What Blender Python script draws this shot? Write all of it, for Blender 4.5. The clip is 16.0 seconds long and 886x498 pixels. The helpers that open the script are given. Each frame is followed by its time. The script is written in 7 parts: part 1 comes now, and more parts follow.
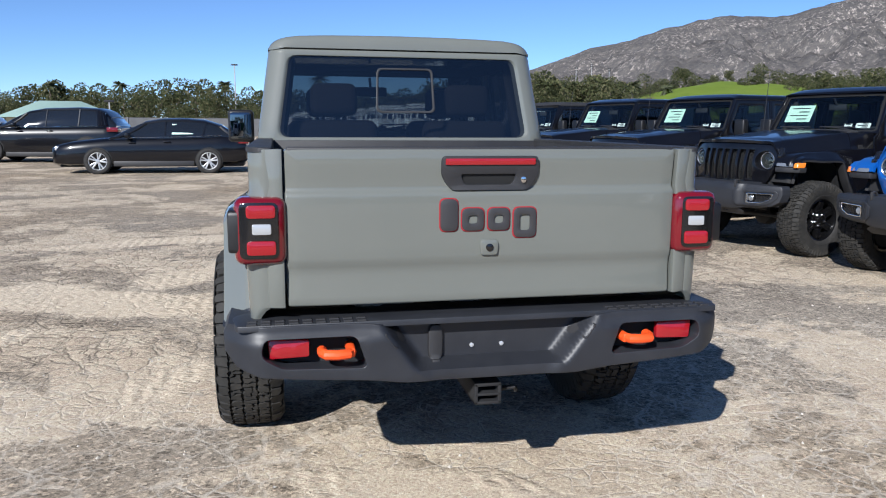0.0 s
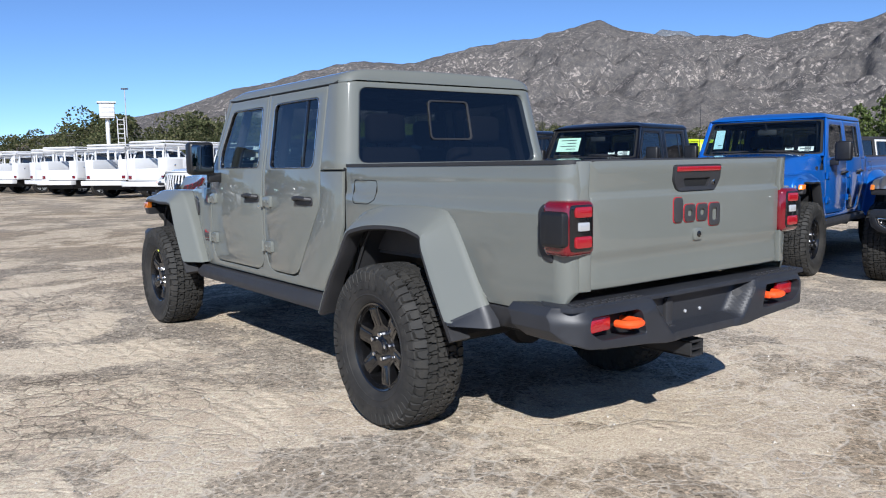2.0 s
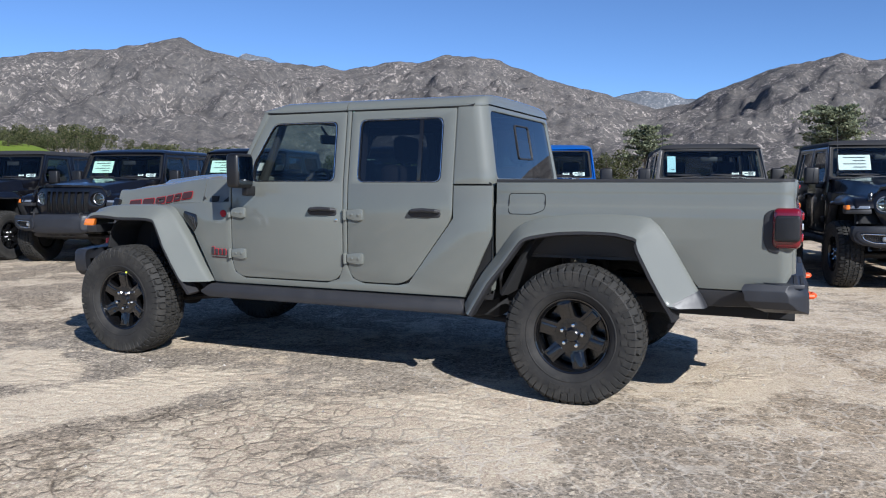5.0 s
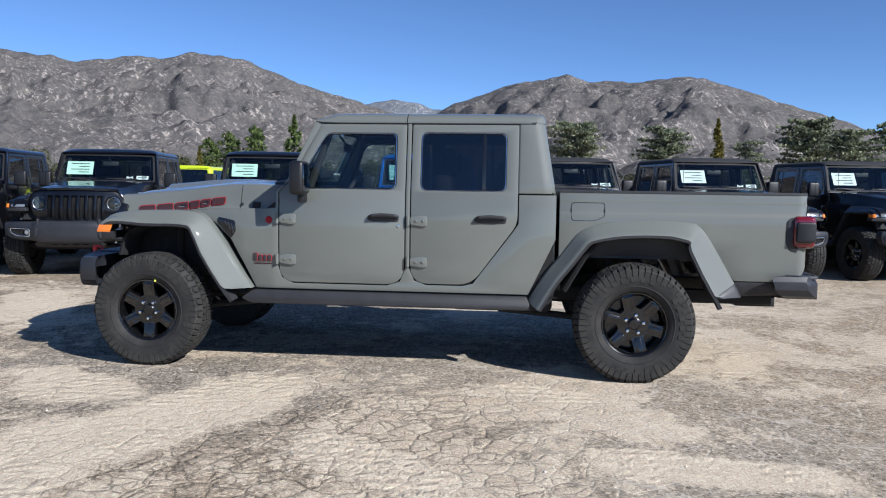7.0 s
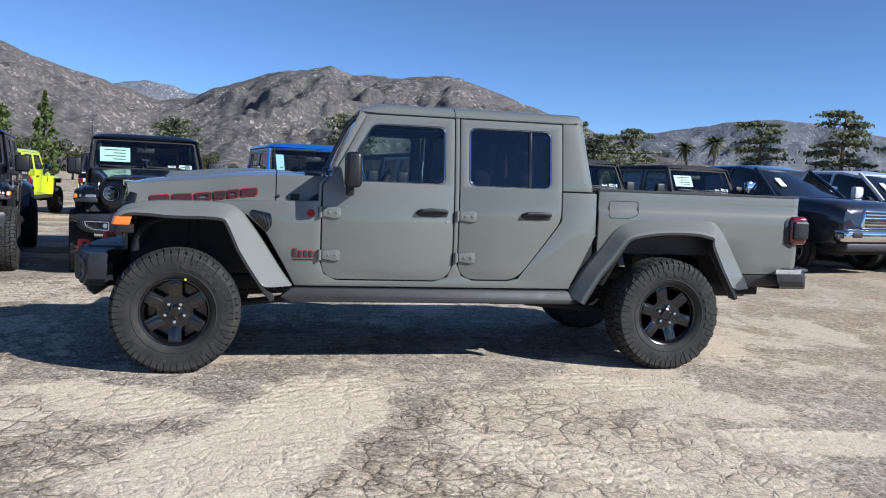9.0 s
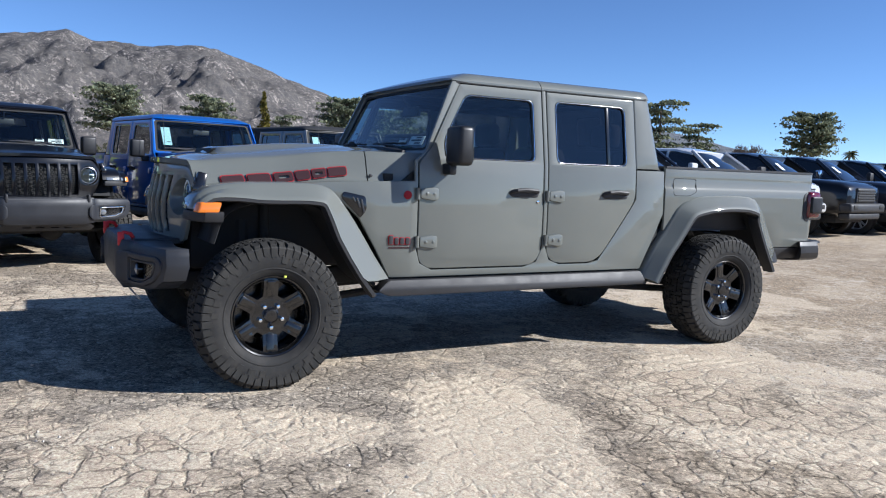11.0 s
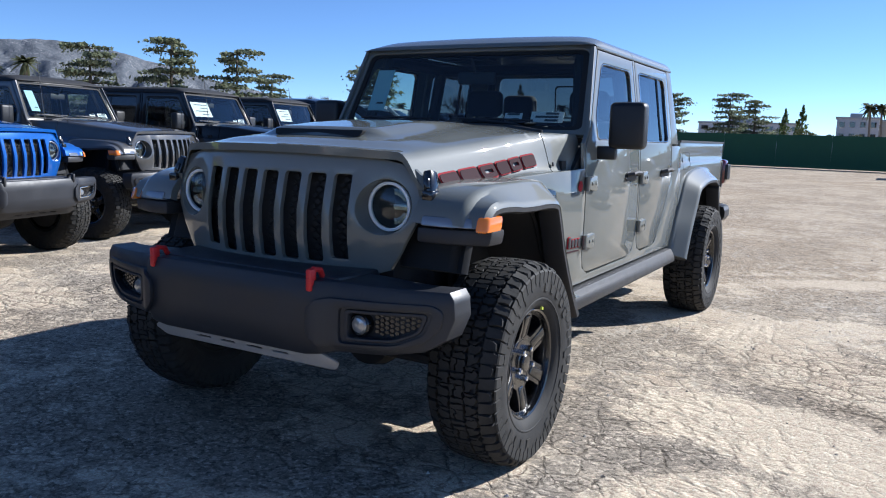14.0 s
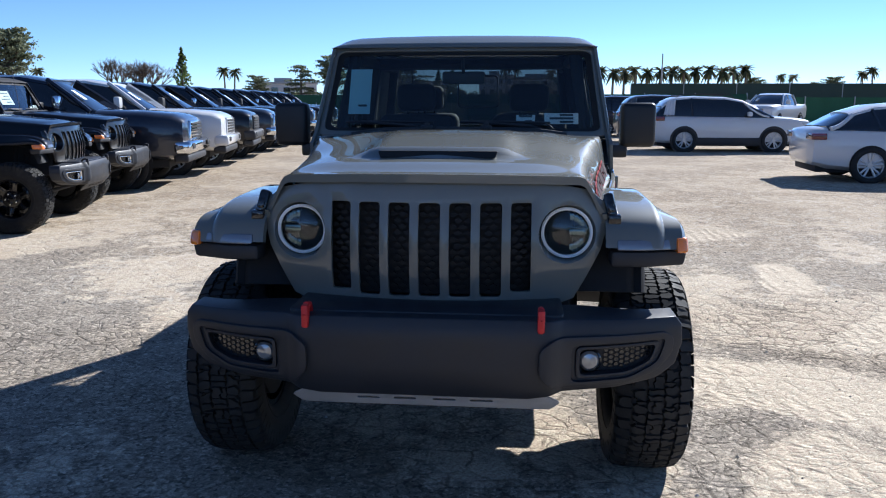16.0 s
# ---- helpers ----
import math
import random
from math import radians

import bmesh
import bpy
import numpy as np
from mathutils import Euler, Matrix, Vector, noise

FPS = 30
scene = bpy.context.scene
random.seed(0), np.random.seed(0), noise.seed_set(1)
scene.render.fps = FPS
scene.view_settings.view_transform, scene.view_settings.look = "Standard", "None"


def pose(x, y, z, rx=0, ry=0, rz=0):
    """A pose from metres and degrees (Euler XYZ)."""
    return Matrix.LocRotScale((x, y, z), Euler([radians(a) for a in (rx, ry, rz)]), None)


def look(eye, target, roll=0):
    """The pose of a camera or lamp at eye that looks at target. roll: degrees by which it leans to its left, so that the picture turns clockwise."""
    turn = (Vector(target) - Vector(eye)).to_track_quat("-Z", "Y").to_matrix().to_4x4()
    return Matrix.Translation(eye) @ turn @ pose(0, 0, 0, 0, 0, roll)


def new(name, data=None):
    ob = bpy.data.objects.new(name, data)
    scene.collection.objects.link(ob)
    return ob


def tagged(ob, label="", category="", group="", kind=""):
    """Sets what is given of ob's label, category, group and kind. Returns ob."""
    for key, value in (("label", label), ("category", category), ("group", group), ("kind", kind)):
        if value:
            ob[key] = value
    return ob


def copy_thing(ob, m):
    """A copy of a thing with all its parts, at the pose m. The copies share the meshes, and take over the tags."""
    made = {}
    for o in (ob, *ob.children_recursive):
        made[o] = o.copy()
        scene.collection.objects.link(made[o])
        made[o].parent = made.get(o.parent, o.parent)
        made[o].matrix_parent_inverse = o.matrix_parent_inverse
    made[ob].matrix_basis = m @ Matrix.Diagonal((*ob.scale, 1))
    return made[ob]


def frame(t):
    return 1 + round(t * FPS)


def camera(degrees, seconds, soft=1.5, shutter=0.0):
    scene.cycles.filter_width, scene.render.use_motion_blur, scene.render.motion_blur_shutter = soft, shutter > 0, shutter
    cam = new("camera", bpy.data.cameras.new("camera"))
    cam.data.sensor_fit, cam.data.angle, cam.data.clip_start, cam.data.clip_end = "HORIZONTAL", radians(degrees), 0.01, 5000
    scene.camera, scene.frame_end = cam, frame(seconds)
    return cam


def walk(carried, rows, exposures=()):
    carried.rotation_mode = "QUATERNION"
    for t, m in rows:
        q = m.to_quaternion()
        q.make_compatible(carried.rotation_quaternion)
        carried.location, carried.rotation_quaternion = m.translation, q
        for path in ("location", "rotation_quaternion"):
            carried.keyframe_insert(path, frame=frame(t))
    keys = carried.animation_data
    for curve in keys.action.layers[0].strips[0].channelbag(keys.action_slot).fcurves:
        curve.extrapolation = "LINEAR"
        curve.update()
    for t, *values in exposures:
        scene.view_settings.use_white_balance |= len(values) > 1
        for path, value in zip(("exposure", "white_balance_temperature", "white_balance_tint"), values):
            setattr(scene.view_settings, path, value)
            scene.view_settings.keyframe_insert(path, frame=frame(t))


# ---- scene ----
cam = camera(59.0, 16.0, soft=1.1)
PATH = [
    (0, (-0.698, -3.729, 1.392), (-0.29, -1.797, 1.08), 0.3),
    (0.5, (-1.226, -3.672, 1.363), (-0.621, -1.787, 1.078), -0.0),
    (1, (-1.798, -3.599, 1.347), (-0.987, -1.79, 1.084), -0.4),
    (1.5, (-2.363, -3.435, 1.343), (-1.355, -1.724, 1.104), -0.8),
    (2, (-2.987, -3.286, 1.316), (-1.794, -1.695, 1.098), -1.0),
    (2.5, (-3.485, -2.98, 1.307), (-2.136, -1.518, 1.106), -0.9),
    (3, (-4.023, -2.699, 1.324), (-2.539, -1.371, 1.135), -0.8),
    (3.5, (-4.441, -2.315, 1.314), (-2.849, -1.119, 1.132), -0.7),
    (4, (-4.82, -1.925, 1.304), (-3.135, -0.862, 1.125), -0.5),
    (4.2, (-4.928, -1.767, 1.306), (-3.211, -0.757, 1.126), -0.4),
    (6.3, (-6.158, 0.044, 1.311), (-4.209, 0.465, 1.158), 0.5),
    (6.5, (-6.256, 0.25, 1.32), (-4.294, 0.605, 1.167), 0.6),
    (7, (-6.366, 0.786, 1.324), (-4.382, 0.984, 1.168), 0.8),
    (7.5, (-6.473, 1.298, 1.326), (-4.48, 1.349, 1.168), 1.0),
    (8, (-6.439, 1.805, 1.309), (-4.447, 1.705, 1.152), 1.4),
    (8.2, (-6.416, 1.993, 1.325), (-4.429, 1.832, 1.167), 1.6),
    (10.3, (-5.615, 4.112, 1.243), (-3.777, 3.344, 1.064), 2.4),
    (10.5, (-5.469, 4.287, 1.254), (-3.655, 3.465, 1.069), 2.3),
    (11, (-5.074, 4.703, 1.231), (-3.329, 3.746, 1.031), 2.1),
    (11.5, (-4.601, 4.953, 1.227), (-2.931, 3.873, 1.011), 2.2),
    (12, (-4.148, 5.184, 1.234), (-2.564, 3.986, 1.004), 2.4),
    (12.5, (-3.666, 5.445, 1.238), (-2.186, 4.123, 0.989), 2.8),
    (13, (-3.165, 5.73, 1.253), (-1.818, 4.276, 0.987), 2.9),
    (13.5, (-2.665, 6.068, 1.277), (-1.488, 4.475, 1.001), 2.6),
    (14, (-2.14, 6.322, 1.305), (-1.164, 4.601, 1.017), 1.8),
    (14.5, (-1.67, 6.586, 1.337), (-0.916, 4.759, 1.031), 1.0),
    (15, (-1.176, 6.697, 1.387), (-0.644, 4.797, 1.059), 0.3),
    (15.5, (-0.702, 6.771, 1.45), (-0.366, 4.832, 1.096), -0.0),
    (16, (-0.314, 6.72, 1.504), (-0.127, 4.764, 1.134), -0.0),
]
walk(cam, [(t, look(eye, target, roll)) for t, eye, target, roll in PATH],
     [(0.0, 0.46, 5950, 10), (4.0, 0.46, 5900, 10), (10.5, 0.56, 5850, 10), (14.0, 0.70, 5780, 10), (16.0, 0.72, 5750, 10)])

# ---- world and sun ----
SUN = Vector((-0.94, -1.30, 1.0)).normalized()
world = bpy.data.worlds.new("world")
scene.world = world
world.use_nodes = True
sky = world.node_tree.nodes.new("ShaderNodeTexSky")
sky.sky_type, sky.sun_disc = "NISHITA", False
sky.sun_elevation, sky.sun_rotation = math.asin(SUN.z), math.atan2(SUN.x, SUN.y)
sky.altitude, sky.air_density, sky.dust_density, sky.ozone_density = 1500, 0.65, 0.0, 5.0
background = world.node_tree.nodes["Background"]
background.inputs["Strength"].default_value = 0.100
world.node_tree.links.new(sky.outputs["Color"], background.inputs["Color"])
sun = new("sun", bpy.data.lights.new("sun", "SUN"))
sun.data.energy, sun.data.angle, sun.data.color = 5.0, radians(0.5), (1.0, 0.95, 0.88)
sun.matrix_world = look(SUN * 50, (0, 0, 0))

# ---- materials ----
def material(name, color=(0.5, 0.5, 0.5), rough=0.5, metal=0.0, coat=0.0, spec=0.5):
    m = bpy.data.materials.new(name)
    m.use_nodes = True
    b = m.node_tree.nodes["Principled BSDF"]
    b.inputs["Base Color"].default_value = (*color, 1)
    b.inputs["Roughness"].default_value = rough
    b.inputs["Metallic"].default_value = metal
    b.inputs["Coat Weight"].default_value = coat
    b.inputs["Coat Roughness"].default_value = 0.03
    b.inputs["Specular IOR Level"].default_value = spec
    return m


class Nodes:
    """Short hand for a material's node tree."""

    def __init__(self, m):
        self.m, self.tree = m, m.node_tree
        self.bsdf = m.node_tree.nodes["Principled BSDF"]

    def add(self, kind):
        return self.tree.nodes.new("ShaderNode" + kind)

    def link(self, a, b):
        self.tree.links.new(a, b)

    def coords(self, scale=1.0, space="Object"):
        c = self.add("TexCoord")
        mp = self.add("Mapping")
        mp.inputs["Scale"].default_value = (scale,) * 3 if isinstance(scale, (int, float)) else scale
        self.link(c.outputs[space], mp.inputs["Vector"])
        return mp.outputs["Vector"]

    def noise(self, vec, scale, detail=4.0, rough=0.55, distort=0.0):
        n = self.add("TexNoise")
        n.inputs["Scale"].default_value, n.inputs["Detail"].default_value = scale, detail
        n.inputs["Roughness"].default_value, n.inputs["Distortion"].default_value = rough, distort
        self.link(vec, n.inputs["Vector"])
        return n.outputs["Fac"]

    def ramp(self, fac, stops):
        r = self.add("ValToRGB")
        e = r.color_ramp.elements
        while len(e) < len(stops):
            e.new(0.5)
        for s, (pos, col) in zip(e, stops):
            s.position = pos
            s.color = (*col, 1) if isinstance(col, tuple) else (col, col, col, 1)
        self.link(fac, r.inputs["Fac"])
        return r.outputs["Color"]

    def mix(self, fac, a, b, mode="MIX"):
        n = self.add("Mix")
        n.data_type, n.blend_type = "RGBA", mode
        for sock, v in ((n.inputs[0], fac), (n.inputs[6], a), (n.inputs[7], b)):
            if isinstance(v, (int, float)):
                sock.default_value = v
            elif isinstance(v, tuple):
                sock.default_value = (*v, 1)
            else:
                self.link(v, sock)
        return n.outputs[2]

    def math(self, op, a, b=0.0):
        n = self.add("Math")
        n.operation = op
        for sock, v in zip(n.inputs, (a, b)):
            if isinstance(v, (int, float)):
                sock.default_value = v
            else:
                self.link(v, sock)
        return n.outputs[0]

    def bump(self, height, strength=0.3, distance=0.01):
        n = self.add("Bump")
        n.inputs["Strength"].default_value, n.inputs["Distance"].default_value = strength, distance
        self.link(height, n.inputs["Height"])
        self.link(n.outputs["Normal"], self.bsdf.inputs["Normal"])


def paint(name, color, rough=0.35, metal=0.0, flake=0.02, dust=0.06, coat=1.0):
    """Car paint: clear coat over a base with fine flake, dust in soft patches."""
    m = material(name, color, rough, metal, coat, spec=0.2)
    n = Nodes(m)
    v = n.coords()
    fine = n.noise(v, 900, 2)
    base = n.mix(fine, tuple(c * (1 - flake * 4) for c in color), tuple(min(1, c * (1 + flake * 4)) for c in color))
    patch = n.ramp(n.noise(v, 2.3, 6, 0.65), [(0.45, 0.0), (0.75, 1.0)])
    dusty = n.mix(n.math("MULTIPLY", patch, dust), base, (0.42, 0.38, 0.32))
    n.link(dusty, n.bsdf.inputs["Base Color"])
    n.link(n.ramp(n.noise(v, 5, 5), [(0.3, 0.02), (0.8, 0.07)]), n.bsdf.inputs["Coat Roughness"])
    orange = n.noise(v, 140, 1)
    n.bump(orange, 0.02, 0.002)
    return m


def plastic(name, color, rough=0.55, grain=420.0, strength=0.25):
    m = material(name, color, rough)
    n = Nodes(m)
    v = n.coords()
    g = n.noise(v, grain, 3)
    wear = n.noise(v, 6, 6, 0.7)
    n.link(n.mix(n.ramp(wear, [(0.4, 0.0), (0.8, 0.35)]), color, tuple(c * 1.7 + 0.008 for c in color)), n.bsdf.inputs["Base Color"])
    n.link(n.ramp(wear, [(0.2, rough - 0.1), (0.8, rough + 0.15)]), n.bsdf.inputs["Roughness"])
    n.bump(g, strength, 0.001)
    return m


def rubber(name, dark=(0.019, 0.0185, 0.018), dusty=(0.080, 0.072, 0.062)):
    m = material(name, dark, 0.75, spec=0.35)
    n = Nodes(m)
    v = n.coords()
    dust = n.ramp(n.noise(v, 9, 8, 0.7), [(0.45, 0.0), (0.85, 0.45)])
    n.link(n.mix(dust, dark, dusty), n.bsdf.inputs["Base Color"])
    n.bump(n.noise(v, 300, 4), 0.2, 0.001)
    return m


def glass(name, tint, alpha_mix, rough=0.0):
    """Car glass: a tinted clear sheet with a mirror-like surface."""
    m = bpy.data.materials.new(name)
    m.use_nodes = True
    t = m.node_tree
    t.nodes.clear()
    out = t.nodes.new("ShaderNodeOutputMaterial")
    mix = t.nodes.new("ShaderNodeMixShader")
    tr = t.nodes.new("ShaderNodeBsdfTransparent")
    gl = t.nodes.new("ShaderNodeBsdfGlossy")
    lw = t.nodes.new("ShaderNodeLayerWeight")
    lw.inputs["Blend"].default_value = 0.5
    pw = t.nodes.new("ShaderNodeMath")
    pw.operation = "POWER"
    pw.inputs[1].default_value = 4.5
    fr = t.nodes.new("ShaderNodeMath")
    fr.operation = "MULTIPLY_ADD"
    fr.inputs[1].default_value, fr.inputs[2].default_value = 0.90, alpha_mix
    t.links.new(lw.outputs["Facing"], pw.inputs[0])
    t.links.new(pw.outputs[0], fr.inputs[0])
    tr.inputs["Color"].default_value = (*tint, 1)
    gl.inputs["Color"].default_value = (0.95, 0.97, 1.0, 1)
    gl.inputs["Roughness"].default_value = rough
    t.links.new(fr.outputs[0], mix.inputs["Fac"])
    t.links.new(tr.outputs["BSDF"], mix.inputs[1])
    t.links.new(gl.outputs["BSDF"], mix.inputs[2])
    t.links.new(mix.outputs["Shader"], out.inputs["Surface"])
    return m


GREY_PAINT = paint("grey_paint", (0.138, 0.146, 0.131), 0.55, dust=0.03)
BLACK_PAINT = paint("black_paint", (0.0035, 0.0035, 0.005), 0.3, dust=0.004, coat=0.7)
BLUE_PAINT = paint("blue_paint", (0.008, 0.095, 0.38), 0.3, 0.2, 0.05, dust=0.02)
GRANITE_PAINT = paint("granite_paint", (0.115, 0.112, 0.108), 0.3, 0.4, 0.06)
WHITE_PAINT = paint("white_paint", (0.64, 0.64, 0.635), 0.35)
NAVY_PAINT = paint("navy_paint", (0.018, 0.022, 0.035), 0.28, 0.2)
LIME_PAINT = paint("lime_paint", (0.55, 0.68, 0.01), 0.3)
BROWN_PAINT = paint("brown_paint", (0.045, 0.03, 0.028), 0.28, 0.3)
TRIM = plastic("black_trim", (0.020, 0.020, 0.022))
BUMPER = plastic("bumper_plastic", (0.018, 0.0195, 0.024), 0.46, 420, 0.15)
GLOSS_BLACK = material("gloss_black", (0.008, 0.008, 0.009), 0.18, 0, 0.5)
SOFT_TOP = plastic("soft_top", (0.016, 0.016, 0.018), 0.8, 600, 0.4)
DARK = material("dark_underbody", (0.012, 0.012, 0.013), 0.8)
SEAM = material("seam_black", (0.006, 0.006, 0.006), 0.7)
RUBBER = rubber("tyre_rubber")
TREAD_RUBBER = rubber("tread_rubber", (0.022, 0.0215, 0.020), (0.092, 0.083, 0.071))
RIM = material("black_rim", (0.0045, 0.0045, 0.005), 0.24, 0.0, 0.6)
ALLOY = material("bright_alloy", (0.50, 0.51, 0.52), 0.34, 0.6)
CHROME = material("chrome", (0.8, 0.81, 0.82), 0.08, 1.0)
SKID = plastic("skid_metal", (0.36, 0.36, 0.36), 0.42)
RED_LENS = material("red_lens", (0.14, 0.003, 0.009), 0.12, 0, 1.0)
RED_LED = material("red_segment", (0.30, 0.006, 0.012), 0.25, 0, 1.0)
CLEAR_LENS = material("clear_lens", (0.45, 0.46, 0.47), 0.18, 0.2, 1.0)
MIRROR_BLACK = plastic("mirror_black", (0.007, 0.007, 0.008), 0.42, 420, 0.1)
RUNNING_LENS = material("running_lens", (0.20, 0.22, 0.25), 0.15, 0.3, 1.0)
AMBER = material("amber_lens", (0.85, 0.22, 0.02), 0.2, 0, 1.0)
ORANGE = plastic("orange_coat", (0.80, 0.085, 0.012), 0.45)
RED_HOOK = plastic("red_coat", (0.55, 0.02, 0.02), 0.42)
DECAL_RED = material("decal_red", (0.30, 0.022, 0.030), 0.85, spec=0.2)
DECAL_DARK = material("decal_dark", (0.045, 0.020, 0.024), 0.85, spec=0.2)
PAPER = material("paper", (0.80, 0.83, 0.82), 0.7)
PAPER_BLUE = material("paper_blue", (0.42, 0.66, 0.72), 0.6)
PAPER_GREEN = material("paper_green", (0.62, 0.85, 0.72), 0.7)
BADGE_DARK = material("badge_dark", (0.035, 0.034, 0.036), 0.45)
INK = material("ink", (0.05, 0.06, 0.07), 0.7)
SEAT = plastic("seat_cloth", (0.013, 0.013, 0.014), 0.85)
LAMP_GREY = material("lamp_grey", (0.42, 0.43, 0.45), 0.22, 0.85)
FOG_LENS = material("fog_lens", (0.30, 0.31, 0.32), 0.15, 0.5, 1.0)
TINT = glass("privacy_glass", (0.13, 0.14, 0.155), 0.07)
GREEN_GLASS = glass("clear_glass", (0.60, 0.70, 0.68), 0.06)
MIRROR = material("mirror_glass", (0.16, 0.18, 0.20), 0.02, 1.0)
YELLOW_DOT = material("yellow_paint_dot", (0.75, 0.85, 0.10), 0.6)


# ---- mesh helpers ----
def finish(bm, name, mat, sharp=32):
    bmesh.ops.recalc_face_normals(bm, faces=bm.faces[:])
    me = bpy.data.meshes.new(name)
    bm.to_mesh(me)
    bm.free()
    me.polygons.foreach_set("use_smooth", [True] * len(me.polygons))
    me.set_sharp_from_angle(angle=radians(sharp))
    if mat:
        me.materials.append(mat)
    return me


def part(name, bm, mat, parent, label="", sharp=32):
    ob = new(name, finish(bm, name, mat, sharp))
    ob.parent = parent
    if label:
        tagged(ob, label)
    return ob


def thing(name, label, category, group="", kind=""):
    return tagged(new(name), label, category, group, kind)


def rounded(pts, r, n=4):
    """A polygon with its corners rounded; r is one radius or one for each corner."""
    out = []
    count = len(pts)
    for i, p in enumerate(pts):
        rr = r[i] if isinstance(r, (list, tuple)) else r
        p, a, b = Vector(p), Vector(pts[i - 1]), Vector(pts[(i + 1) % count])
        da, db = (a - p), (b - p)
        rr = min(rr, da.length * 0.45, db.length * 0.45)
        if rr < 1e-4:
            out.append(tuple(p))
            continue
        s, e = p + da.normalized() * rr, p + db.normalized() * rr
        for k in range(n + 1):
            t = k / n
            out.append(tuple(s * (1 - t) ** 2 + p * 2 * t * (1 - t) + e * t * t))
    return out


def rect(u0, u1, v0, v1, r=0.0, n=4):
    pts = [(u0, v0), (u1, v0), (u1, v1), (u0, v1)]
    return rounded(pts, r, n) if r else pts


def mirror_outline(half):
    """A closed outline from its right half, listed from the bottom up."""
    return list(half) + [(-x, z) for x, z in reversed(half) if abs(x) > 1e-6]


def plate(outline, holes=(), thick=0.02, bevel=0.004, cuts_u=(), cuts_v=(), at=None, bm=None, segments=2):
    """A sheet with outline and holes in (u, v), bevelled and bent by at(u, v, w); w runs inwards from the outer face."""
    from mathutils.geometry import tessellate_polygon
    own = bmesh.new()
    loops = [[Vector((u, v, 0)) for u, v in lp] for lp in (outline, *holes)]
    flat = [p for lp in loops for p in lp]
    vs = [own.verts.new(p) for p in flat]
    for tri in tessellate_polygon(loops):
        try:
            own.faces.new([vs[i] for i in tri])
        except ValueError:
            pass
    bmesh.ops.recalc_face_normals(own, faces=own.faces[:])
    bmesh.ops.dissolve_limit(own, angle_limit=0.01, verts=own.verts[:], edges=own.edges[:])
    if thick:
        ext = bmesh.ops.extrude_face_region(own, geom=own.faces[:])
        top = [g for g in ext["geom"] if isinstance(g, bmesh.types.BMVert)]
        for v in top:
            v.co.z += thick
        if bevel:
            rim = [e for e in own.edges if len(e.link_faces) == 2 and all(abs(v.co.z) < 1e-6 for v in e.verts)
                   and any(abs(f.normal.z) < 0.5 for f in e.link_faces)]
            for f in own.faces:
                f.normal_update()
            rim = [e for e in own.edges if len(e.link_faces) == 2 and all(abs(v.co.z) < 1e-6 for v in e.verts)
                   and any(abs(f.normal.z) < 0.5 for f in e.link_faces)]
            bmesh.ops.bevel(own, geom=rim, offset=bevel, segments=segments, affect="EDGES", profile=0.5, clamp_overlap=True)
    for axis, cuts in ((0, cuts_u), (1, cuts_v)):
        for c in cuts:
            co, no = [0, 0, 0], [0, 0, 0]
            co[axis], no[axis] = c, 1
            bmesh.ops.bisect_plane(own, geom=own.verts[:] + own.edges[:] + own.faces[:], plane_co=co, plane_no=no)
    bmesh.ops.triangulate(own, faces=[f for f in own.faces if len(f.verts) > 4])
    if at:
        for v in own.verts:
            v.co = at(*v.co)
    if bm is None:
        return own
    join(bm, own)
    return bm


def join(bm, other):
    me = bpy.data.meshes.new("joined")
    other.to_mesh(me)
    other.free()
    bm.from_mesh(me)
    bpy.data.meshes.remove(me)
    return bm


def block(x0, x1, y0, y1, z0, z1, bevel=0.01, bm=None, segments=2, turn=None, taper=None):
    """A bevelled box; taper scales its top in x and y."""
    own = bmesh.new()
    bmesh.ops.create_cube(own, size=1)
    if taper:
        for v in own.verts:
            if v.co.z > 0:
                v.co.x *= taper[0]
                v.co.y *= taper[1]
    m = Matrix.LocRotScale(((x0 + x1) / 2, (y0 + y1) / 2, (z0 + z1) / 2), None, (x1 - x0, y1 - y0, z1 - z0))
    bmesh.ops.transform(own, matrix=m, verts=own.verts[:])
    if bevel:
        bmesh.ops.bevel(own, geom=own.edges[:], offset=bevel, segments=segments, affect="EDGES", profile=0.5, clamp_overlap=True)
    if turn is not None:
        bmesh.ops.transform(own, matrix=turn, verts=own.verts[:])
    if bm is None:
        return own
    return join(bm, own)


def lathe(profile, n=40, axis="x", bm=None, center=(0, 0, 0), closed=False):
    """Rings of (radius, height) turned round an axis."""
    own = bm if bm is not None else bmesh.new()
    rings = []
    for r, h in profile:
        ring = []
        for k in range(n):
            a = 2 * math.pi * k / n
            c, s = r * math.cos(a), r * math.sin(a)
            p = {"x": (h, c, s), "y": (c, h, s), "z": (c, s, h)}[axis]
            ring.append(own.verts.new(Vector(p) + Vector(center)))
        rings.append(ring)
    for a, b in zip(rings, rings[1:]):
        for k in range(n):
            own.faces.new((a[k], a[(k + 1) % n], b[(k + 1) % n], b[k]))
    if not closed:
        for ring in (rings[0], rings[-1]):
            try:
                own.faces.new(ring)
            except ValueError:
                pass
    return own


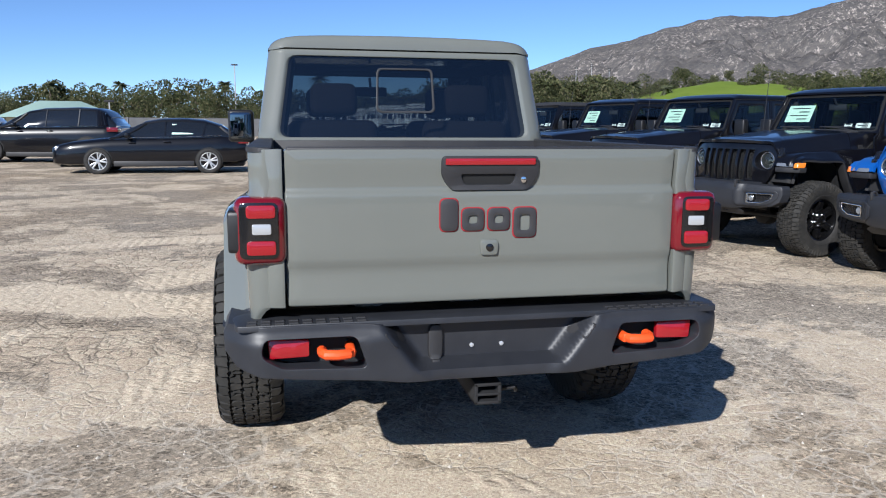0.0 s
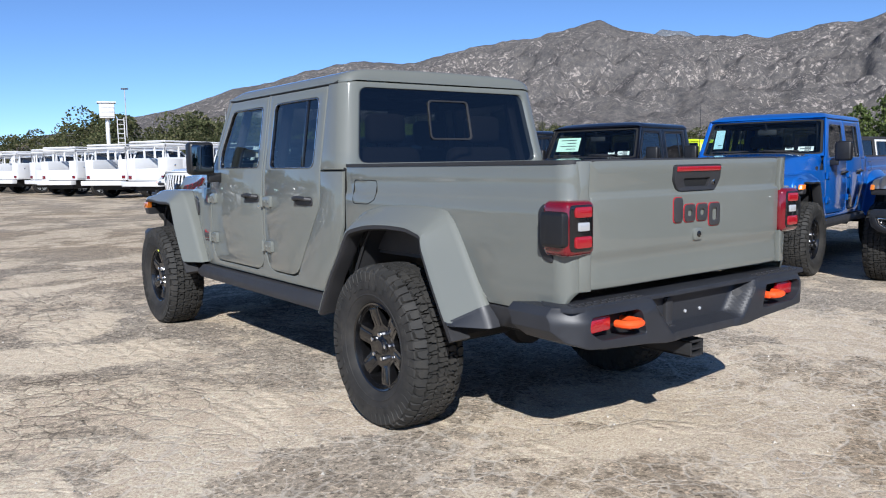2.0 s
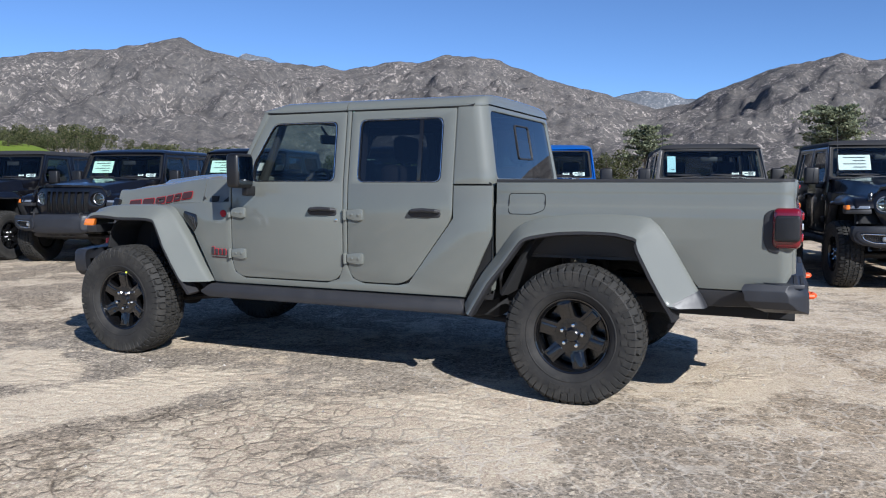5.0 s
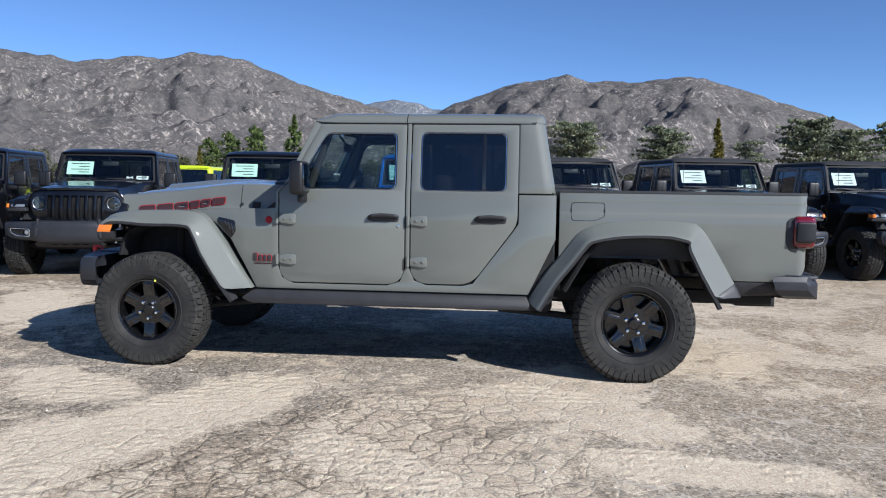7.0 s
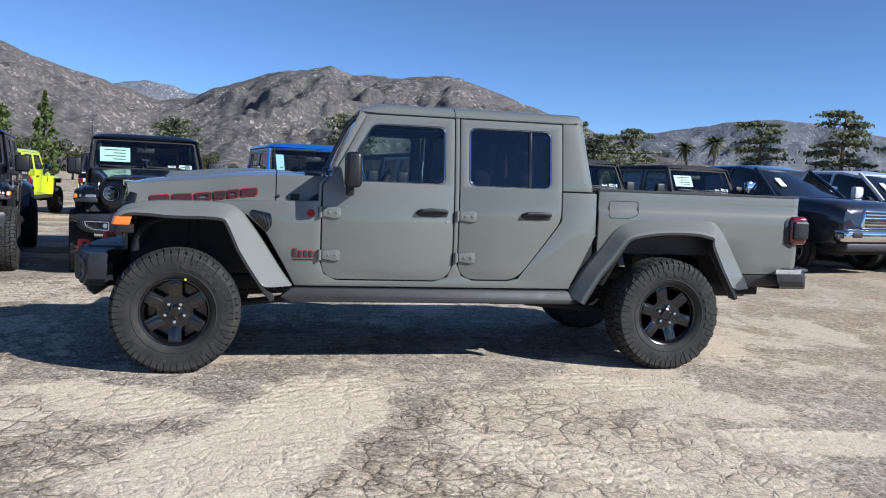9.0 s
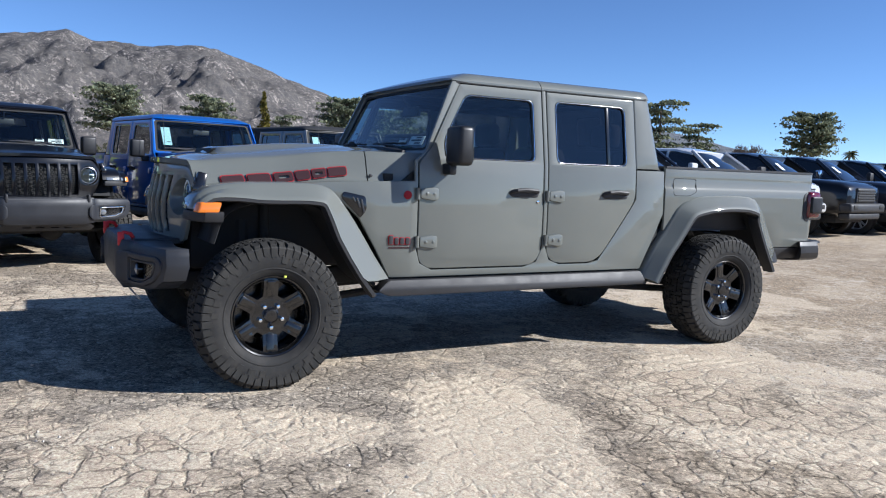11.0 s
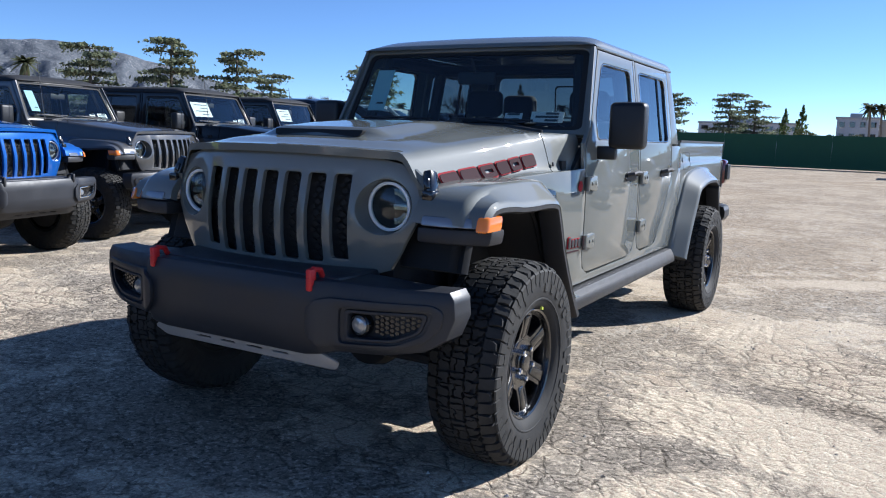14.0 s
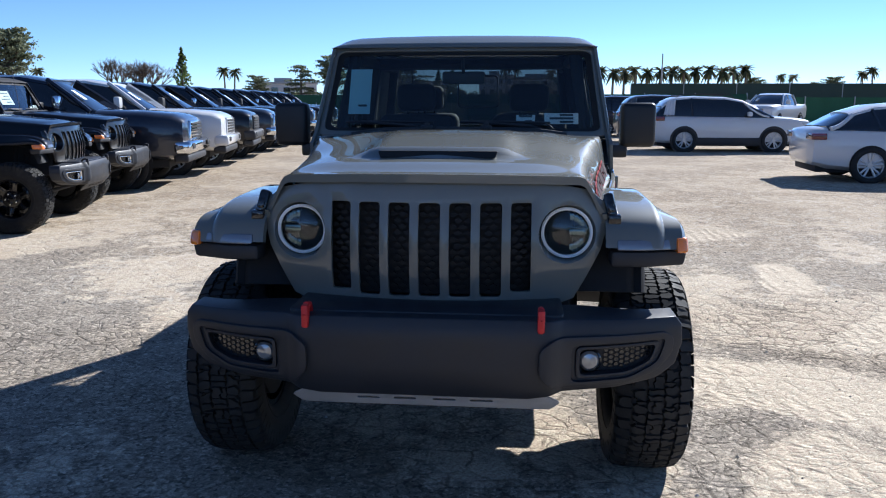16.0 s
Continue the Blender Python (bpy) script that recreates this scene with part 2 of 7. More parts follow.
def tube(points, radius, n=8, bm=None, radii=None):
    """A round bar through points."""
    own = bm if bm is not None else bmesh.new()
    pts = [Vector(p) for p in points]
    rings = []
    for i, p in enumerate(pts):
        d = (pts[min(i + 1, len(pts) - 1)] - pts[max(i - 1, 0)]).normalized()
        side = d.cross(Vector((0, 0, 1)))
        if side.length < 1e-3:
            side = d.cross(Vector((0, 1, 0)))
        side.normalize()
        up = side.cross(d)
        r = radii[i] if radii else radius
        rings.append([own.verts.new(p + (side * math.cos(2 * math.pi * k / n) + up * math.sin(2 * math.pi * k / n)) * r) for k in range(n)])
    for a, b in zip(rings, rings[1:]):
        for k in range(n):
            own.faces.new((a[k], a[(k + 1) % n], b[(k + 1) % n], b[k]))
    own.faces.new(rings[0])
    own.faces.new(list(reversed(rings[-1])))
    return own


def loft(rings, bm=None, closed=True, caps=True):
    """A skin over rings of equally many points."""
    own = bm if bm is not None else bmesh.new()
    vs = [[own.verts.new(p) for p in ring] for ring in rings]
    n = len(vs[0])
    for a, b in zip(vs, vs[1:]):
        for k in range(n if closed else n - 1):
            own.faces.new((a[k], a[(k + 1) % n], b[(k + 1) % n], b[k]))
    if caps and closed:
        own.faces.new(vs[0])
        own.faces.new(list(reversed(vs[-1])))
    return own


def smooth(a, b, x):
    t = min(1.0, max(0.0, (x - a) / (b - a)))
    return t * t * (3 - 2 * t)


def spline(points, n):
    """n+1 points evenly along a rounded path through points."""
    pts = [Vector(p) for p in points]
    dense = []
    for i in range(len(pts) - 1):
        p0, p1, p2, p3 = pts[max(i - 1, 0)], pts[i], pts[i + 1], pts[min(i + 2, len(pts) - 1)]
        for k in range(12):
            t = k / 12
            dense.append(0.5 * ((2 * p1) + (p2 - p0) * t + (2 * p0 - 5 * p1 + 4 * p2 - p3) * t * t + (3 * p1 - p0 - 3 * p2 + p3) * t ** 3))
    dense.append(pts[-1])
    lens = [0.0]
    for a, b in zip(dense, dense[1:]):
        lens.append(lens[-1] + (b - a).length)
    out, j = [], 0
    for k in range(n + 1):
        goal = lens[-1] * k / n
        while j < len(dense) - 2 and lens[j + 1] < goal:
            j += 1
        f = (goal - lens[j]) / max(1e-9, lens[j + 1] - lens[j])
        out.append(dense[j].lerp(dense[j + 1], min(1.0, f)))
    return out


# ---- ground ----
# pale dust drifts on the asphalt: middle x, y, half length and width, turn in degrees
DRIFTS = [(-2.15, 2.72, 1.35, 0.50, -18), (-2.85, 3.15, 0.75, 0.45, 20), (-2.75, 1.45, 0.75, 0.26, 50), (-1.30, 0.58, 0.42, 0.20, 70), (-2.62, -0.15, 0.85, 0.26, 80), (-0.15, -0.95, 0.60, 0.24, -25),
          (-1.55, 3.75, 0.8, 0.35, 60), (-2.0, 6.1, 1.4, 0.4, 15), (-2.2, -2.2, 1.2, 0.35, 30), (0.6, -2.4, 0.9, 0.3, -10), (1.5, 6.0, 1.6, 0.5, 25)]


def ground_material():
    m = material("dusty_asphalt", (0.3, 0.28, 0.25), 0.95, spec=0.06)
    n = Nodes(m)
    v = n.coords()
    big = n.noise(v, 0.13, 5, 0.6, 0.15)
    mid = n.noise(v, 0.55, 9, 0.66, 0.25)
    small = n.noise(v, 7.0, 7, 0.7)
    fine = n.noise(v, 75, 6, 0.8)
    asphalt = n.mix(small, (0.275, 0.248, 0.212), (0.44, 0.398, 0.342))
    dust = n.mix(small, (0.55, 0.470, 0.362), (0.70, 0.610, 0.486))
    brown = n.mix(small, (0.29, 0.236, 0.172), (0.45, 0.375, 0.285))
    # dust: drifts with ragged edges, and thin patches everywhere
    ragged = n.noise(v, 2.2, 8, 0.72, 0.4)
    drift = None
    for x, y, a, b, turn in DRIFTS:
        mp = n.add("Mapping")
        mp.vector_type = "TEXTURE"
        mp.inputs["Location"].default_value, mp.inputs["Rotation"].default_value, mp.inputs["Scale"].default_value = (x, y, 0), (0, 0, radians(turn)), (a, b, 1)
        n.link(n.coords(), mp.inputs["Vector"])
        length = n.add("VectorMath")
        length.operation = "LENGTH"
        n.link(mp.outputs["Vector"], length.inputs[0])
        one = n.math("SUBTRACT", 1.0, length.outputs["Value"])
        drift = one if drift is None else n.math("MAXIMUM", drift, one)
    drift = n.ramp(n.math("ADD", drift, n.math("MULTIPLY", n.math("SUBTRACT", ragged, 0.5), 1.9)), [(0.0, 0.0), (0.22, 1.0)])
    patch = n.ramp(n.math("ADD", mid, n.math("MULTIPLY", small, 0.24)), [(0.610, 0.0), (0.655, 0.85)])
    a = n.math("MAXIMUM", drift, patch)
    base = n.mix(n.ramp(big, [(0.40, 0.0), (0.62, 1.0)]), asphalt, brown)
    base = n.mix(a, base, dust)
    # browner dirt towards the south fence
    sepv = n.add("SeparateXYZ")
    n.link(v, sepv.inputs[0])
    south = n.ramp(n.math("ADD", n.math("MULTIPLY", sepv.outputs[1], -0.08), n.math("MULTIPLY", mid, 0.5)), [(0.30, 0.0), (0.62, 1.0)])
    base = n.mix(n.math("MULTIPLY", south, 0.62), base, n.mix(small, (0.27, 0.212, 0.150), (0.42, 0.340, 0.250)))
    # stones in the asphalt
    def chips(scale):
        t = n.add("TexVoronoi")
        t.inputs["Scale"].default_value = scale
        n.link(v, t.inputs["Vector"])
        sep = n.add("SeparateColor")
        n.link(t.outputs["Color"], sep.inputs["Color"])
        return sep.outputs[0]
    chip_a = chips(58.0)
    chip_b = chips(125.0)
    bare = n.math("SUBTRACT", 1.0, n.math("MULTIPLY", a, 0.75))
    stone = n.ramp(chip_a, [(0.0, (0.06, 0.055, 0.05)), (0.22, (0.36, 0.35, 0.33)), (0.72, (0.53, 0.51, 0.48)), (0.88, (0.74, 0.71, 0.67)), (1.0, (1.0, 0.97, 0.92))])
    grit = n.ramp(chip_b, [(0.0, (0.12, 0.11, 0.10)), (0.3, (0.42, 0.41, 0.40)), (0.75, (0.56, 0.55, 0.53)), (1.0, (0.95, 0.93, 0.90))])
    base = n.mix(n.math("MULTIPLY", bare, 0.62), base, stone, "OVERLAY")
    base = n.mix(0.28, base, grit, "OVERLAY")
    base = n.mix(0.45, base, n.ramp(fine, [(0.34, (0.06, 0.055, 0.05)), (0.66, (0.92, 0.89, 0.84))]), "OVERLAY")
    # a net of cracks round cobble-sized plates, open and dark or filled with pale dust
    warp = n.add("VectorMath")
    warp.operation = "MULTIPLY_ADD"
    noisev = n.add("TexNoise")
    noisev.inputs["Scale"].default_value, noisev.inputs["Detail"].default_value = 5.0, 7
    noisev.inputs["Roughness"].default_value = 0.68
    n.link(v, noisev.inputs["Vector"])
    n.link(noisev.outputs["Color"], warp.inputs[0])
    warp.inputs[1].default_value = (0.13, 0.13, 0.0)
    n.link(v, warp.inputs[2])
    def net(scale, width):
        t = n.add("TexVoronoi")
        t.feature = "DISTANCE_TO_EDGE"
        t.inputs["Scale"].default_value = scale
        n.link(warp.outputs[0], t.inputs["Vector"])
        return n.ramp(t.outputs["Distance"], [(0.0, 1.0), (width * 0.4, 0.8), (width, 0.0)]), n.ramp(t.outputs["Distance"], [(0.0, 0.0), (0.10, 0.7), (0.24, 1.0)])
    broken = n.ramp(n.noise(v, 2.4, 4, 0.7), [(0.40, 0.0), (0.52, 1.0)])
    gaps = n.ramp(n.noise(v, 9.0, 5, 0.7), [(0.40, 0.25), (0.56, 1.0)])
    wide, dome = net(5.6, 0.046)
    tight, dome_b = net(10.5, 0.060)
    plates = n.add("TexVoronoi")
    plates.inputs["Scale"].default_value = 5.6
    n.link(warp.outputs[0], plates.inputs["Vector"])
    plate_tone = n.add("SeparateColor")
    n.link(plates.outputs["Color"], plate_tone.inputs["Color"])
    base = n.mix(n.math("SUBTRACT", 0.45, n.math("MULTIPLY", drift, 0.35)), base, n.ramp(plate_tone.outputs[1], [(0.0, (0.36, 0.355, 0.35)), (1.0, (0.60, 0.59, 0.575))]), "OVERLAY")
    crack = n.math("MULTIPLY", n.math("MAXIMUM", wide, n.math("MULTIPLY", tight, broken)), gaps)
    where = n.ramp(n.noise(v, 0.5, 5, 0.6), [(0.30, 0.15), (0.50, 1.0)])
    crack = n.math("MULTIPLY", n.math("MULTIPLY", crack, where), n.math("SUBTRACT", 1.0, n.math("MULTIPLY", drift, 0.72)))
    # dust fills the cracks behind the pickup and leaves them open in front of it
    pale = n.ramp(n.math("ADD", n.math("MULTIPLY", sepv.outputs[1], 0.10), n.noise(v, 0.35, 3, 0.5)), [(0.52, 1.0), (0.78, 0.0)])
    tone = n.mix(pale, (0.085, 0.068, 0.050), (0.68, 0.61, 0.51))
    base = n.mix(n.math("MULTIPLY", crack, 0.64), base, tone)
    n.link(base, n.bsdf.inputs["Base Color"])
    # relief: plates, stones, open cracks, and ribbed tyre prints in the dust
    wave = n.add("TexWave")
    wave.inputs["Scale"].default_value, wave.inputs["Distortion"].default_value, wave.inputs["Detail"].default_value, wave.inputs["Detail Scale"].default_value = 3.6, 5.0, 3.0, 2.2
    n.link(n.coords((0.8, 1.6, 1.0)), wave.inputs["Vector"])
    prints = n.math("MULTIPLY", n.math("MULTIPLY", wave.outputs["Fac"], drift), n.ramp(n.noise(v, 1.1, 3), [(0.46, 0.0), (0.56, 1.0)]))
    open_crack = n.math("MULTIPLY", crack, n.math("SUBTRACT", 1.0, n.math("MULTIPLY", pale, 0.8)))
    h = n.math("ADD", n.math("MULTIPLY", fine, 0.45), n.math("MULTIPLY", chip_a, 0.16))
    h = n.math("ADD", h, n.math("MULTIPLY", n.math("MULTIPLY", dome, where), n.math("SUBTRACT", 0.60, n.math("MULTIPLY", pale, 0.45))))
    h = n.math("ADD", h, n.math("MULTIPLY", n.math("MULTIPLY", dome_b, broken), n.math("SUBTRACT", 0.30, n.math("MULTIPLY", pale, 0.2))))
    h = n.math("ADD", h, n.math("MULTIPLY", prints, 0.8))
    h = n.math("SUBTRACT", h, n.math("MULTIPLY", open_crack, 0.8))
    n.bump(h, 0.75, 0.012)
    return m


def build_ground():
    bm = bmesh.new()
    rings = [0.0, 3, 6, 10, 16, 25, 40, 70, 130, 300, 800, 2000, 4600]
    prev = None
    for r in rings:
        ring = [bm.verts.new((r * math.cos(2 * math.pi * k / 64), r * math.sin(2 * math.pi * k / 64) + 2, 0)) for k in range(64)] if r else [bm.verts.new((0, 2, 0))]
        if prev:
            for k in range(64):
                if len(prev) == 1:
                    bm.faces.new((prev[0], ring[k], ring[(k + 1) % 64]))
                else:
                    bm.faces.new((prev[k], ring[k], ring[(k + 1) % 64], prev[(k + 1) % 64]))
        prev = ring
    ob = new("ground", finish(bm, "ground", ground_material()))
    tagged(ob, "cracked grey asphalt lot with pale dust patches", "ground", kind="structure")
    stones = bmesh.new()
    rnd = random.Random(11)
    for _ in range(5200):
        d = 7.5 * math.sqrt(rnd.random()) + 0.2
        a = rnd.random() * 6.2832
        x, y = -1.5 + d * math.cos(a), 1.8 + d * math.sin(a)
        s = 0.003 + 0.009 * rnd.random() ** 4
        vs = [stones.verts.new((x + s * dx * rnd.uniform(0.6, 1.3), y + s * dy * rnd.uniform(0.6, 1.3), s * dz)) for dx, dy, dz in ((1, 0, 0), (0, 1, 0), (-1, 0, 0), (0, -1, 0), (0, 0, 0.9))]
        for k in range(4):
            stones.faces.new((vs[k], vs[(k + 1) % 4], vs[4]))
    st = material("pebbles", (0.4, 0.37, 0.33), 0.9)
    nn = Nodes(st)
    geo = nn.add("NewGeometry")
    nn.link(nn.ramp(geo.outputs["Random Per Island"], [(0.0, (0.16, 0.15, 0.14)), (0.6, (0.42, 0.38, 0.32)), (1.0, (0.62, 0.58, 0.52))]), nn.bsdf.inputs["Base Color"])
    tagged(new("gravel", finish(stones, "gravel", st)), "loose small stones scattered over the asphalt", "gravel", kind="stuff")


build_ground()


# ---- off-road pickups and wagons ----
def body_x(y, z):
    """Half width of the cab and front wings at a height."""
    if z <= 1.29:
        x = 0.803 + 0.014 * math.sin(math.pi * min(1, max(0, (z - 0.56) / 0.73)))
    else:
        x = 0.803 - (z - 1.29) * 0.150
    return x - 0.15 * smooth(2.45, 4.15, y) * 1.25 if y > 2.45 else x


def bed_x(y, z):
    x = 0.795 + 0.012 * math.sin(math.pi * min(1, max(0, (z - 0.68) / 0.66)))
    x -= 0.012 * smooth(1.150, 1.175, z) - 0.008 * smooth(1.18, 1.30, z)
    if y < -1.10:
        d = min(0.069, -1.10 - y)
        x -= 0.07 - math.sqrt(0.07 ** 2 - d * d)
    return x


def side_plate(outline, side, xf, holes=(), thick=0.02, bevel=0.004, cuts_y=(), cuts_z=(), out=0.0, bm=None):
    return plate(outline, holes, thick, bevel, cuts_y, cuts_z, lambda y, z, w: Vector((side * (xf(y, z) + out - w), y, z)), bm)


DOOR_FRONT = rounded([(1.620, 1.775), (1.620, 0.622), (2.543, 0.622), (2.543, 1.275), (2.455, 1.37), (2.243, 1.775)], [0.01, 0.14, 0.12, 0.03, 0.02, 0.01], 5)
DOOR_REAR = rounded([(0.815, 1.775), (0.815, 1.07), (1.136, 0.632), (1.576, 0.632), (1.576, 1.775)], [0.01, 0.06, 0.10, 0.13, 0.01], 5)
GLASS_FRONT = rounded([(1.685, 1.305), (2.365, 1.305), (2.372, 1.42), (2.205, 1.712), (1.685, 1.712)], [0.045, 0.03, 0.05, 0.05, 0.045], 4)
GLASS_REAR = rounded([(0.898, 1.30), (1.512, 1.30), (1.512, 1.718), (0.898, 1.718)], 0.05, 4)
CAB_SIDE = [(0.545, 1.28), (0.545, 0.97), (0.73, 0.572), (2.72, 0.572), (2.80, 0.72), (2.92, 0.93), (3.05, 1.05), (3.83, 1.05), (3.85, 1.10), (2.92, 1.148), (2.572, 1.162),
            (2.572, 1.285), (2.505, 1.335), (2.295, 1.792), (2.250, 1.785), (2.463, 1.372), (2.552, 1.278), (2.552, 0.74), (2.525, 0.655), (2.44, 0.613),
            (1.75, 0.613), (1.652, 0.645), (1.612, 0.74), (1.612, 1.785), (1.584, 1.785), (1.584, 0.74), (1.548, 0.655), (1.46, 0.623), (1.20, 0.623), (1.125, 0.642),
            (0.842, 1.022), (0.807, 1.075), (0.807, 1.28)]
REAR_ARCH = [(-0.736, 0.600), (-0.727, 0.625), (-0.617, 0.816), (-0.508, 1.0), (-0.435, 1.085), (-0.363, 1.108), (-0.161, 1.116), (0.081, 1.108), (0.243, 1.084), (0.343, 1.053), (0.402, 1.008), (0.518, 0.85), (0.617, 0.724), (0.734, 0.524)]
REAR_SCALE = [1.80, 1.85, 1.82, 1.72, 1.30, 1.04, 1.0, 1.0, 1.0, 0.95, 0.92, 0.92, 0.92, 0.90]
WHEEL_PITCH = 54


def tyre_meshes():
    """The tyre's carcass, its tread blocks, the six-spoke rim and a lug nut, round the x axis with the outer face at -x."""
    carcass = lathe([(0.222, -0.105), (0.236, -0.122), (0.262, -0.134), (0.300, -0.141), (0.340, -0.142), (0.372, -0.134), (0.388, -0.120), (0.396, -0.09), (0.3985, 0.0),
                     (0.396, 0.09), (0.388, 0.120), (0.372, 0.134), (0.340, 0.142), (0.300, 0.141), (0.262, 0.134), (0.236, 0.122), (0.222, 0.105), (0.222, -0.105)], 72, closed=True)
    for sgn in (-1, 1):
        lathe([(0.262, sgn * 0.133), (0.265, sgn * 0.1375), (0.270, sgn * 0.1375), (0.273, sgn * 0.135)], 72, bm=carcass, closed=True)
    tread = bmesh.new()
    rnd = random.Random(5)

    def chunk(corners, top, low):
        """A block over corners of (angle, x) between two radii, its sides drawn in."""
        ca, cx = sum(a for a, _ in corners) / len(corners), sum(x for _, x in corners) / len(corners)
        rings = []
        for r, k in ((low, 1.03), (top - 0.0025, 1.0), (top, 0.972)):
            ring = []
            for a, x in corners:
                aa, xx = ca + (a - ca) * k, cx + (x - cx) * k
                drop = 0.010 * (abs(xx) / 0.12) ** 3 if abs(xx) < 0.125 else 0.011 + (abs(xx) - 0.125) * 1.6
                ring.append(tread.verts.new((xx, (r - drop) * math.cos(aa), (r - drop) * math.sin(aa))))
            rings.append(ring)
        for lo, hi in zip(rings, rings[1:]):
            for k in range(len(lo)):
                tread.faces.new((lo[k], lo[(k + 1) % len(lo)], hi[(k + 1) % len(hi)], hi[k]))
        tread.faces.new(rings[-1])

    step = 2 * math.pi / WHEEL_PITCH
    def irregular(a, corners, sgn, top=0.4165, low=0.392):
        chunk([(a + (u + rnd.uniform(-0.06, 0.06)) * step, sgn * (x + rnd.uniform(-0.0024, 0.0024))) for u, x in corners], top, low)
    for k in range(WHEEL_PITCH):
        a = k * step
        odd = k % 2
        for sgn in (-1, 1):
            b = a + (0.42 * step if sgn > 0 else 0)
            w = 0.131 if odd else 0.143
            # shoulder lug, stepped on its outer end
            irregular(b, [(0.02, 0.090), (0.30, 0.084), (0.52, 0.091), (0.88, 0.087), (0.86, w - 0.012), (0.70, w), (0.14, w), (0.06, w - 0.012)], sgn, 0.4165, 0.384)
            # two kinds of hooked middle blocks
            if odd:
                irregular(b, [(-0.34, 0.036), (0.05, 0.031), (0.22, 0.042), (0.20, 0.060), (0.34, 0.070), (0.20, 0.081), (-0.18, 0.078), (-0.38, 0.064)], sgn)
                irregular(b, [(0.34, 0.040), (0.52, 0.030), (0.56, 0.052), (0.54, 0.072), (0.42, 0.064), (0.32, 0.056)], sgn)
            else:
                irregular(b, [(-0.30, 0.050), (-0.32, 0.036), (0.02, 0.040), (0.30, 0.033), (0.52, 0.038), (0.50, 0.058), (0.36, 0.062), (0.40, 0.080), (0.02, 0.076), (-0.08, 0.060)], sgn)
                irregular(b, [(-0.32, 0.064), (-0.16, 0.070), (-0.06, 0.082), (-0.30, 0.080)], sgn)
            # side biters, long and short in turn
            low = 0.372 if odd else 0.384
            chunk([(b + 0.03 * step, sgn * 0.1395), (b + 0.93 * step, sgn * 0.1395), (b + 0.88 * step, sgn * 0.1445), (b + 0.08 * step, sgn * 0.1445)], 0.420, low)
            chunk([(b + 0.16 * step, sgn * 0.1395), (b + 0.62 * step, sgn * 0.1395), (b + 0.58 * step, sgn * 0.1435), (b + 0.20 * step, sgn * 0.1435)], low + 0.03, low - 0.012)
        c = a + 0.12 * step
        if odd:
            irregular(c, [(0.02, -0.026), (0.40, -0.020), (0.52, -0.030), (0.92, -0.024), (0.88, 0.004), (0.56, 0.000), (0.44, 0.010), (0.04, 0.006)], 1)
            irregular(c, [(0.04, 0.013), (0.46, 0.017), (0.60, 0.008), (0.90, 0.012), (0.94, 0.027), (0.50, 0.031), (0.06, 0.026)], 1)
        else:
            irregular(c, [(0.00, -0.028), (0.34, -0.024), (0.40, -0.006), (0.30, 0.010), (0.36, 0.028), (0.02, 0.024), (-0.04, 0.004)], 1)
            irregular(c, [(0.50, -0.024), (0.86, -0.030), (0.90, -0.010), (0.82, 0.008), (0.88, 0.026), (0.52, 0.029), (0.46, 0.008), (0.56, -0.006)], 1)
    for k in range(30):
        if k % 15 in (6, 7, 13, 14):
            continue
        a0, a1 = k * math.pi / 15 + 0.03, (k + 0.62) * math.pi / 15
        ring = [[tread.verts.new((-0.1415 + dx, r * math.cos(q), r * math.sin(q))) for q in (a0, a1)] for r, dx in ((0.297, 0.0), (0.298, -0.003), (0.333, -0.003), (0.334, 0.0))]
        for lo, hi in zip(ring, ring[1:]):
            tread.faces.new((lo[0], lo[1], hi[1], hi[0]))
    rim = lathe([(0.222, 0.10), (0.226, 0.10), (0.228, -0.108), (0.222, -0.112), (0.214, -0.108), (0.206, -0.080), (0.200, 0.02), (0.196, 0.10), (0.222, 0.10)], 60, closed=True)
    lathe([(0.20, 0.04), (0.19, 0.03), (0.05, 0.03), (0.02, 0.03)], 40, bm=rim)
    # face: six broad spokes round wedge-shaped windows
    def wedge(axis, half_spoke, r0, r1, n=5):
        half = [(r, math.pi / 6 - math.asin(half_spoke / r)) for r in (r0, r1)]
        pts = [(half[0][0], axis - half[0][1]), (half[0][0], axis + half[0][1])]
        pts += [(r1, axis + half[1][1] * (1 - 2 * k / n)) for k in range(n + 1)]
        return rounded([(r * math.cos(q), r * math.sin(q)) for r, q in pts], [0.006, 0.006] + [0.008] + [0.0] * (n - 1) + [0.008], 2)
    def dish(u, v, w):
        r = math.hypot(u, v)
        return Vector((-0.070 - 0.022 * smooth(0.07, 0.20, r) + 0.010 * smooth(0.198, 0.216, r) + w, u, v))
    ring = [(0.217 * math.cos(2 * math.pi * k / 60), 0.217 * math.sin(2 * math.pi * k / 60)) for k in range(60)]
    holes = [wedge(k * math.pi / 3, 0.041, 0.114, 0.199) for k in range(6)]
    join(rim, plate(ring, holes, 0.045, 0.009, [-0.15, -0.1, -0.05, 0, 0.05, 0.1, 0.15], [-0.15, -0.1, -0.05, 0.0, 0.05, 0.1, 0.15], at=dish, segments=2))
